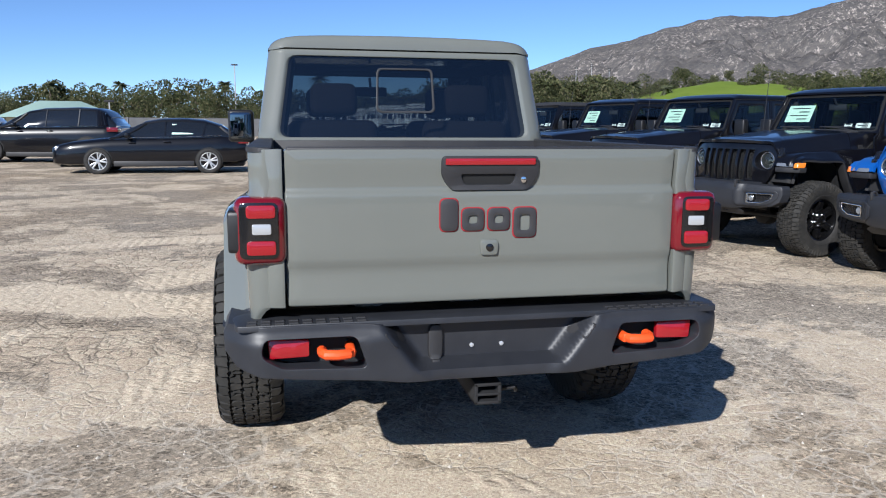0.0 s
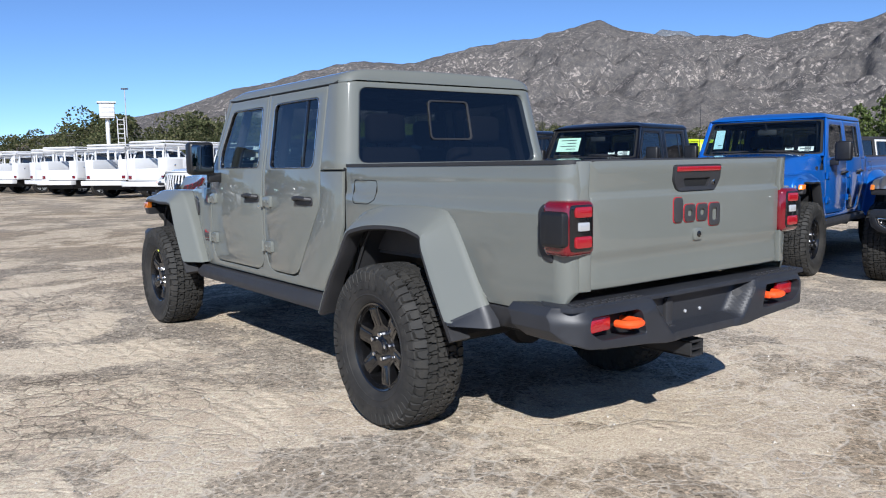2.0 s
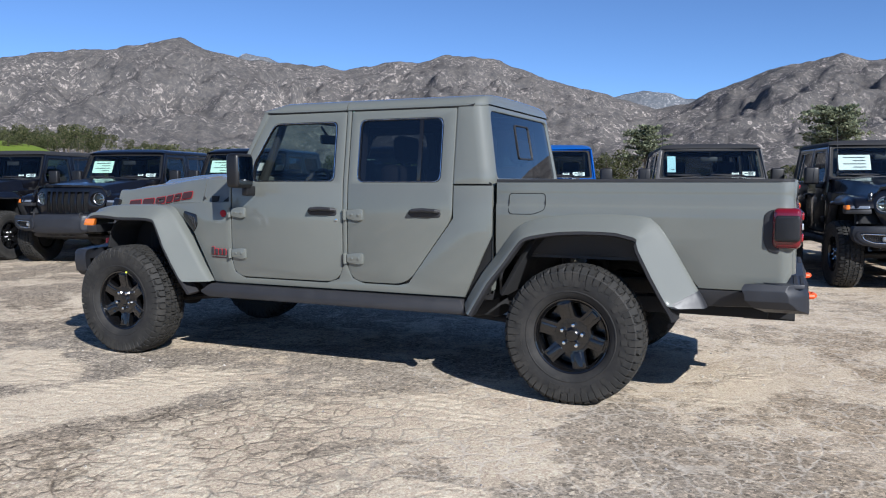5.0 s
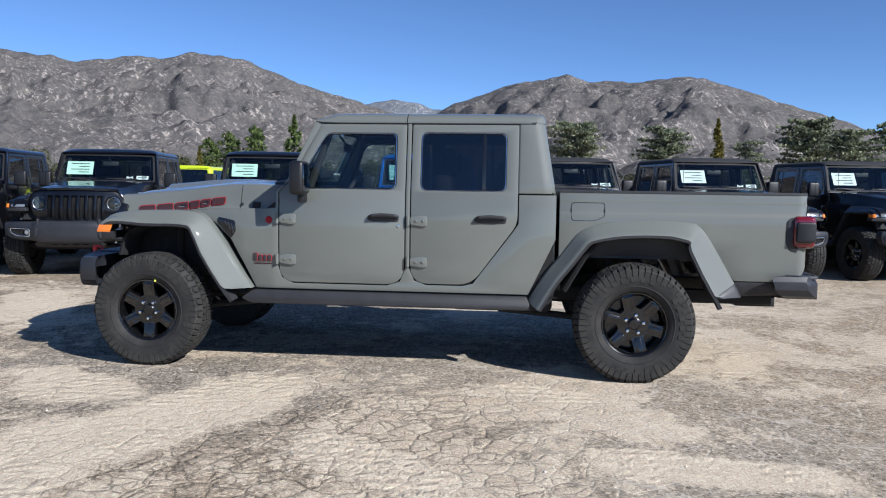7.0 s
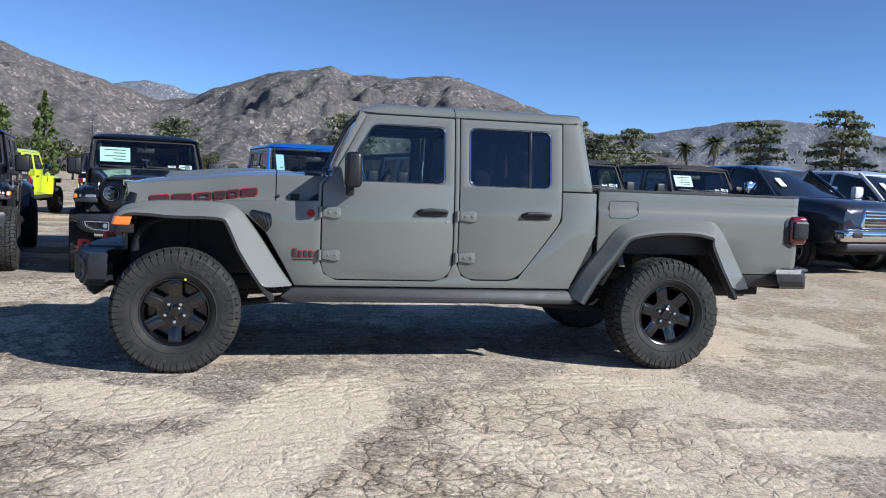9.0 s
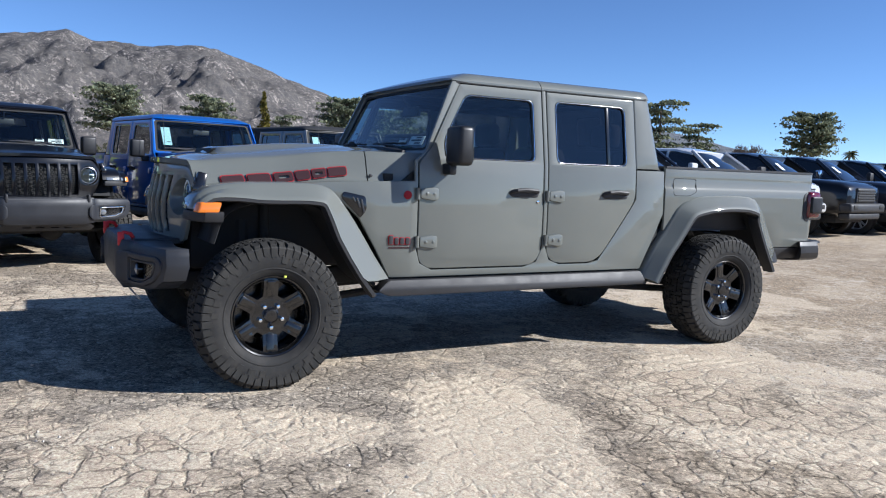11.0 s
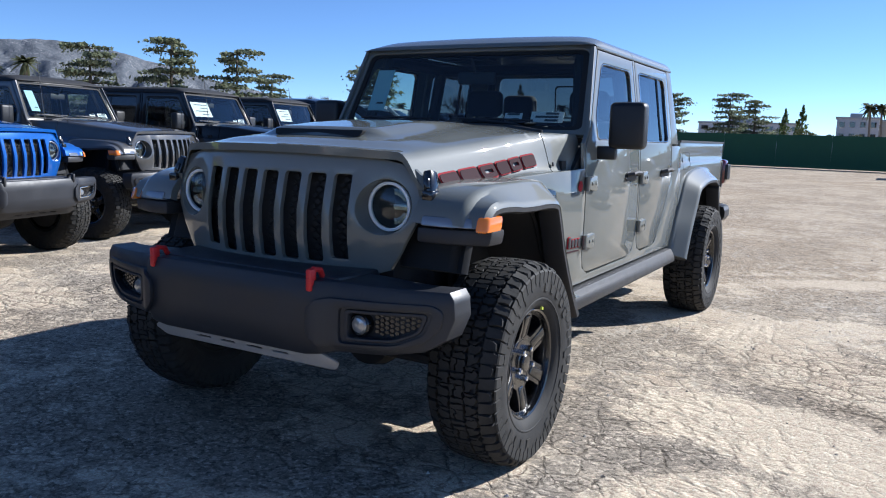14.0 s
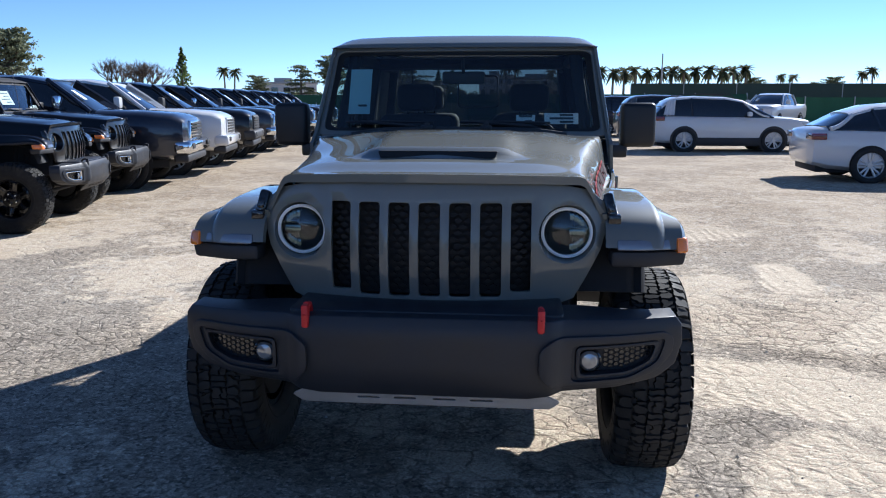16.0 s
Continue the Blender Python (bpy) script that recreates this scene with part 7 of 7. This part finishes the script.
for k, (kind, az, r, h) in enumerate(PALMS):
    src, base_h = (palm_b, 7 + 1.2) if kind else (palm_a, 10 + 0.6)
    p = at_az(az, r)
    m = pose(p.x, p.y, 0, 0, 0, 83 * k) @ Matrix.Scale(h / base_h, 4)
    if k in (0, 17):
        src.matrix_basis = m
    else:
        copy_thing(src, Matrix()).matrix_basis = m
bare_a = make_tree("bare_tree", "leafless grey-brown winter tree", *bare(9, 9), TWIG, "bare trees beyond the lot")
for k, (az, r, h) in enumerate(((139.5, 115, 8.9), (150.6, 120, 10.4), (152.2, 118, 9.6), (141.0, 118, 7.4), (112.0, 130, 7.0), (27.2, 240, 14.0))):
    p = at_az(az, r)
    m = pose(p.x, p.y, 0, 0, 0, 50 * k) @ Matrix.Scale(h / 9, 4)
    if k == 0:
        bare_a.matrix_basis = m
    else:
        copy_thing(bare_a, Matrix()).matrix_basis = m


def woods(name, label, rows, seed):
    """Far woods as one mesh of leaves and one of trunks: rows of (bearing from, to, distance, height, count)."""
    rnd = random.Random(seed)
    leaves, trunks = bmesh.new(), bmesh.new()
    for a0, a1, r, h, count, ground_z in rows:
        for k in range(count):
            az = a0 + (a1 - a0) * (k + rnd.uniform(0.1, 0.9)) / count
            hh = h * rnd.uniform(0.72, 1.12)
            rr = r * rnd.uniform(0.92, 1.12)
            broad_tree(rnd, leaves, trunks, at_az(az, rr, ground_z), hh, hh * rnd.uniform(0.38, 0.55))
    t = thing(name, label, "trees", kind="stuff")
    tagged(part("trunks", trunks, BARK, t), kind="stuff")
    tagged(part("leaves", leaves, OAK, t, sharp=180), kind="stuff")


woods("woods", "dense dark green tree line beyond the lot", [
    (330, 372, 190, 11.0, 54, 0), (330, 372, 160, 7.6, 46, 0), (330, 372, 140, 4.6, 34, 0), (372, 386, 190, 14.0, 20, 0), (372, 386, 150, 8.0, 16, 0),
    (386, 402, 165, 4.6, 18, 0), (400, 424, 150, 7.6, 26, 0), (424, 445, 120, 6.2, 20, 0), (445, 475, 120, 4.2, 24, 0), (478, 512, 125, 4.4, 24, 0), (512, 538, 150, 4.6, 16, 0)], 21)


def mound(az, az_half, r, depth, height, name, label, mat):
    """A grassy rise seen from the lot."""
    bm = bmesh.new()
    rows = []
    for i in range(21):
        row = []
        for j in range(41):
            a = az + az_half * (j / 20 - 1)
            d = r + depth * (i / 10 - 1)
            f = math.cos(min(1, abs(j / 20 - 1)) * math.pi / 2) * math.cos(min(1, abs(i / 10 - 1)) * math.pi / 2)
            row.append(bm.verts.new(at_az(a, d, height * f * (1 + 0.12 * noise.noise(Vector((a * 0.4, d * 0.02, 0)))) - 0.3)))
        rows.append(row)
    for a, b in zip(rows, rows[1:]):
        for k in range(40):
            bm.faces.new((a[k], a[k + 1], b[k + 1], b[k]))
    tagged(new(name, finish(bm, name, mat, 80)), label, "hill", kind="structure")


grass = material("hill_grass", (0.11, 0.165, 0.03), 0.9, spec=0.1)
gn = Nodes(grass)
gv = gn.coords()
gn.link(gn.mix(gn.noise(gv, 0.12, 6, 0.65), (0.095, 0.145, 0.018), (0.19, 0.25, 0.04)), gn.bsdf.inputs["Base Color"])
mound(33, 13, 320, 110, 18.0, "hill", "low bright green grassy hill", grass)
woods("hill_oaks", "round dark oaks standing on the green hill", [
    (19, 30, 330, 11, 22, 12), (30.5, 32.3, 345, 7, 5, 17), (34.0, 43, 320, 11, 24, 12), (28, 38, 250, 5.5, 9, 5), (43, 52, 260, 11, 18, 2), (21, 26, 240, 7, 6, 4), (31.5, 36.5, 236, 4.2, 6, 5), (20, 34, 300, 6.5, 16, 11), (33, 46, 290, 6.0, 14, 11), (24, 40, 230, 3.6, 14, 1)], 33)


# mountains: ridge heights by bearing, in degrees above the lot
RIDGE = [(4, 1.0), (12, 2.6), (18, 4.0), (20.7, 4.9), (22.4, 5.45), (24.1, 5.8), (27.9, 6.8), (30.9, 7.35), (35, 7.2), (37, 7.75), (39.3, 8.2), (42.6, 8.7), (45.8, 9.25), (48.2, 9.7), (50.2, 8.95), (54.3, 8.4), (57.1, 8.2),
         (59.4, 7.95), (61, 8.2), (63, 8.65), (65, 8.6), (66.5, 9.05), (68.6, 9.0), (69.8, 8.75), (71.9, 8.05), (74.5, 7.15), (77.4, 6.35), (79.2, 5.75), (81.5, 5.1), (83.5, 5.4), (85.1, 6.2), (87.1, 6.8), (89.2, 7.55), (91.2, 7.85), (93, 8.2),
         (94.5, 7.75), (97.3, 7.6), (99.3, 7.8), (101.3, 7.95), (103.3, 7.5), (105.3, 6.75), (107.3, 6.05), (109.2, 5.4), (111.1, 4.75), (113, 3.9), (116, 2.8), (122, 2.0), (134, 1.2), (152, 0.5)]
FAR_RIDGE = [(44, 6.0), (50.5, 7.8), (52.4, 9.05), (53.6, 8.95), (56, 8.0), (60, 6.0), (74, 5.0), (77.5, 6.0), (79.2, 6.2), (80.5, 6.5), (82, 6.3), (83.6, 5.85), (87, 5.2), (100, 4.4), (110, 4.0), (113, 4.15), (116, 4.4), (119, 4.85), (122, 5.3),
             (124.4, 5.4), (127.6, 5.0), (131, 4.2), (134, 3.4), (142, 1.6), (152, 0.7)]


def ridge(az, table):
    for (a, e), (b, f) in zip(table, table[1:]):
        if a <= az <= b:
            k = (az - a) / (b - a)
            k = k * k * (3 - 2 * k) * 0.4 + k * 0.6
            return e + (f - e) * k
    return 0.0


def mountain_material(name, scrub_dark, scrub_light, rock_dark, rock_light):
    m = material(name, scrub_dark, 0.95, spec=0.05)
    n = Nodes(m)
    v = n.coords()
    # streaks run down the slopes
    down = n.coords((1.0, 1.0, 0.45))
    scrub = n.mix(n.ramp(n.noise(v, 0.055, 9, 0.85), [(0.40, 0.0), (0.60, 1.0)]), scrub_dark, scrub_light)
    rock = n.ramp(n.noise(down, 0.075, 9, 0.80), [(0.530, 0.0), (0.580, 1.0)])
    pick = n.ramp(n.noise(v, 0.0050, 8, 0.72), [(0.43, 0.0), (0.58, 1.0)])
    tone = n.mix(n.noise(v, 0.10, 5), rock_dark, rock_light)
    n.link(n.mix(n.math("MULTIPLY", rock, n.math("ADD", 0.12, n.math("MULTIPLY", pick, 0.88))), scrub, tone), n.bsdf.inputs["Base Color"])
    n.bump(n.noise(down, 0.016, 10, 0.75), 0.7, 20.0)
    return m


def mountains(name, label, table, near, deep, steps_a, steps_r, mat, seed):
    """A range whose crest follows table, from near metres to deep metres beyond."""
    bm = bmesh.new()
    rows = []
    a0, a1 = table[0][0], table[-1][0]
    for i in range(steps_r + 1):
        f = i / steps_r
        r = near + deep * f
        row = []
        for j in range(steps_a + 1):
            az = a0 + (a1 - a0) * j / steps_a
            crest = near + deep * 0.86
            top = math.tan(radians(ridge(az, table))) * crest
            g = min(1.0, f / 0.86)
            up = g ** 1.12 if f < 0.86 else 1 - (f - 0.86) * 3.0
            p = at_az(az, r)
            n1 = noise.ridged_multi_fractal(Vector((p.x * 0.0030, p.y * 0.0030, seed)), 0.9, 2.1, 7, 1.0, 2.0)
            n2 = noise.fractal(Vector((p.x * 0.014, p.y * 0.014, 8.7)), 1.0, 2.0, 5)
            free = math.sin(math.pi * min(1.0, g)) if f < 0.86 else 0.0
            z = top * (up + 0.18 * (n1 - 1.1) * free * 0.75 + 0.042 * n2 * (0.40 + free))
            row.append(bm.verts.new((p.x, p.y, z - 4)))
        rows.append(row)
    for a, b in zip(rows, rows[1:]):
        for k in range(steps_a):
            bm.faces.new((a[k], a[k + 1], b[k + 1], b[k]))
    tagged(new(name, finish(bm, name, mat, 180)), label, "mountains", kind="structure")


mountains("mountains", "brush-covered mountain range with pale bare rock", RIDGE, 1350, 2250, 760, 84, mountain_material("mountain_brush", (0.080, 0.079, 0.080), (0.158, 0.142, 0.130), (0.32, 0.28, 0.25), (0.58, 0.51, 0.455)), 3.1)
# distance haze is put into the far range's blue-grey colours
mountains("far_mountains", "distant mountain range behind the near one, tinted blue-grey for haze", FAR_RIDGE, 3500, 900, 420, 30, mountain_material("far_mountain_rock", (0.105, 0.118, 0.135), (0.165, 0.175, 0.19), (0.28, 0.28, 0.29), (0.50, 0.49, 0.49)), 5.7)


# ---- fence, buildings, poles ----
def fence(name, x0, x1, y0, y1, height, color, label, step=3.0):
    owner = thing(name, label, "fence")
    cloth = plastic(name + "_cloth", color, 0.85, 200, 0.3)
    n = max(1, int((Vector((x1 - x0, y1 - y0))).length / step))
    panel = None
    for k in range(n):
        a = Vector((x0, y0, 0)).lerp(Vector((x1, y1, 0)), k / n)
        b = Vector((x0, y0, 0)).lerp(Vector((x1, y1, 0)), (k + 1) / n)
        yaw = math.degrees(math.atan2(b.y - a.y, b.x - a.x))
        if panel is None:
            L = (b - a).length
            bm = bmesh.new()
            rows = []
            for i in range(13):
                u = L * i / 12
                rows.append([bm.verts.new((u, 0.05 + 0.03 * math.sin(u * 5 + z * 2) * (0.3 + z / height), 0.05 + (height - 0.05) * z / height)) for z in (0.0, height * 0.33, height * 0.66, height)])
            for p, q in zip(rows, rows[1:]):
                for j in range(3):
                    bm.faces.new((p[j], q[j], q[j + 1], p[j + 1]))
            panel = finish(bm, "screen", cloth)
            post = finish(tube([(0, 0, -0.1), (0, 0, height + 0.06)], 0.035, 8), "post", SKID)
        for nm, me in (("screen", panel), ("post", post)):
            o = new(nm, me)
            o.parent = owner
            o.matrix_basis = pose(a.x, a.y, 0, 0, 0, yaw)


fence("fence", -14.0, 46.0, -43.0, -47.0, 1.95, (0.022, 0.085, 0.045), "green cloth screen on metal fence posts")
fence("fence", -14.5, -70.0, -43.0, -52.0, 1.75, (0.025, 0.10, 0.05), "green cloth screen on metal fence posts")
fence("tall_fence", -9.0, -75.0, -57.0, -63.0, 2.9, (0.045, 0.065, 0.050), "tall dark green screen behind the fence", 4.0)
fence("far_fence", -40.0, -1.0, 66.0, 88.0, 2.0, (0.20, 0.20, 0.20), "pale wire fence beyond parked cars", 4.0)


def building(label, az, r, wide, deep, height, floors, bays, wall, roof_color=None, pitched=False):
    owner = thing("building", label, "building")
    wallmat = plastic("plaster_wall", wall, 0.85, 8, 0.3)
    part("wall", block(-wide / 2, wide / 2, -deep / 2, deep / 2, 0, height, 0.05), wallmat, owner)
    for f in range(floors):
        for b in range(bays):
            x = -wide / 2 + wide * (b + 0.5) / bays
            z = height * (f + 0.5) / floors
            w, h = wide / bays * 0.30, height / floors * 0.26
            win = part("window", block(x - w, x + w, -deep / 2 - 0.06, -deep / 2 + 0.05, z - h, z + h, 0.02), SKID, owner)
            part("pane", block(x - w + 0.12, x + w - 0.12, -deep / 2 - 0.10, -deep / 2 - 0.03, z - h + 0.12, z + h - 0.12, 0.0), CAR_GLASS, win)
    if pitched:
        bm = bmesh.new()
        e = 0.8
        vs = [bm.verts.new(p) for p in ((-wide / 2 - e, -deep / 2 - e, height), (wide / 2 + e, -deep / 2 - e, height), (wide / 2 + e, deep / 2 + e, height), (-wide / 2 - e, deep / 2 + e, height), (-wide * 0.2, 0, height + 1.5), (wide * 0.2, 0, height + 1.5))]
        for q in ((0, 1, 5, 4), (2, 3, 4, 5), (1, 2, 5), (3, 0, 4), (3, 2, 1, 0)):
            bm.faces.new([vs[i] for i in q])
        part("roof", bm, plastic("roof_tiles", roof_color, 0.7, 6, 0.4), owner)
    else:
        part("roof", block(-wide / 2 - 0.3, wide / 2 + 0.3, -deep / 2 - 0.3, deep / 2 + 0.3, height, height + 0.4, 0.03), SKID, owner)
        part("roof_unit", block(-wide * 0.2, wide * 0.1, -1, 2, height + 0.4, height + 1.3, 0.05), SKID, owner)
    p = at_az(az, r)
    owner.matrix_basis = pose(p.x, p.y, 0, 0, 0, -az)
    return owner


building("beige three-storey block behind palm trees", 181.2, 215, 26, 14, 7.6, 3, 9, (0.40, 0.34, 0.27))
building("pale grey office block beyond the fence", 177.6, 190, 8, 10, 7.4, 3, 4, (0.50, 0.50, 0.50))
building("white low office building behind trees", 162.2, 165, 12, 10, 5.0, 2, 5, (0.62, 0.60, 0.56))
building("white office building with dark windows", 171.0, 210, 24, 10, 6.4, 3, 8, (0.60, 0.58, 0.55))
building("low pavilion with a pale green pitched roof", 346.6, 75, 8.5, 7, 1.9, 1, 4, (0.62, 0.55, 0.42), (0.30, 0.42, 0.36), True)


def light_pole(label, az, r, height, heads=1):
    owner = thing("light_pole", label, "pole", "light poles")
    part("mast", tube([(0, 0, 0), (0, 0, height)], 0.14, 8, radii=[0.16, 0.09]), SKID, owner)
    for k in range(heads):
        part("lamp_head", block(-0.7, 0.7, -0.15, 0.15, height - 0.15 - 0.7 * k, height + 0.15 - 0.7 * k, 0.05), TRIM, owner)
    p = at_az(az, r)
    owner.matrix_basis = pose(p.x, p.y, 0, 0, 0, -az)


for az, r, h, heads in ((357.8, 170, 13.8, 1), (20.2, 190, 13.6, 1), (23.0, 330, 27, 3), (21.9, 340, 26, 3), (24.2, 350, 26, 3), (15.5, 170, 17.5, 1), (189.2, 120, 8.6, 0), (163.0, 140, 7.0, 0), (349.5, 120, 4.6, 1)):
    light_pole("slim metal light mast beyond the lot", az, r, h, heads)

tower = thing("tower", "white steel lookout tower with ladder cage", "tower")
part("mast", tube([(0, 0, 0), (0, 0, 8.6)], 0.28, 10), WHITE_PAINT, tower)
part("cabin", block(-1.0, 1.0, -1.0, 1.0, 8.5, 10.6, 0.08), WHITE_PAINT, tower)
for z in (8.7, 9.3, 9.9):
    part("cabin_band", block(-1.05, 1.05, -1.05, 1.05, z, z + 0.10, 0.02), SKID, tower)
part("cap", block(-1.25, 1.25, -1.25, 1.25, 10.6, 10.8, 0.04), WHITE_PAINT, tower)
cage = bmesh.new()
for x in (1.3, 2.2):
    for y in (-0.4, 0.4):
        tube([(x, y, 0), (x, y, 8.6)], 0.06, 5, cage)
for k in range(13):
    z = 0.5 + 0.65 * k
    tube([(1.3, -0.4, z), (2.2, -0.4, z)], 0.04, 4, cage)
    tube([(1.3, 0.4, z), (2.2, 0.4, z)], 0.04, 4, cage)
part("ladder_cage", cage, WHITE_PAINT, tower)
p = at_az(14.4, 118)
tower.matrix_basis = pose(p.x, p.y, 0, 0, 0, -14)
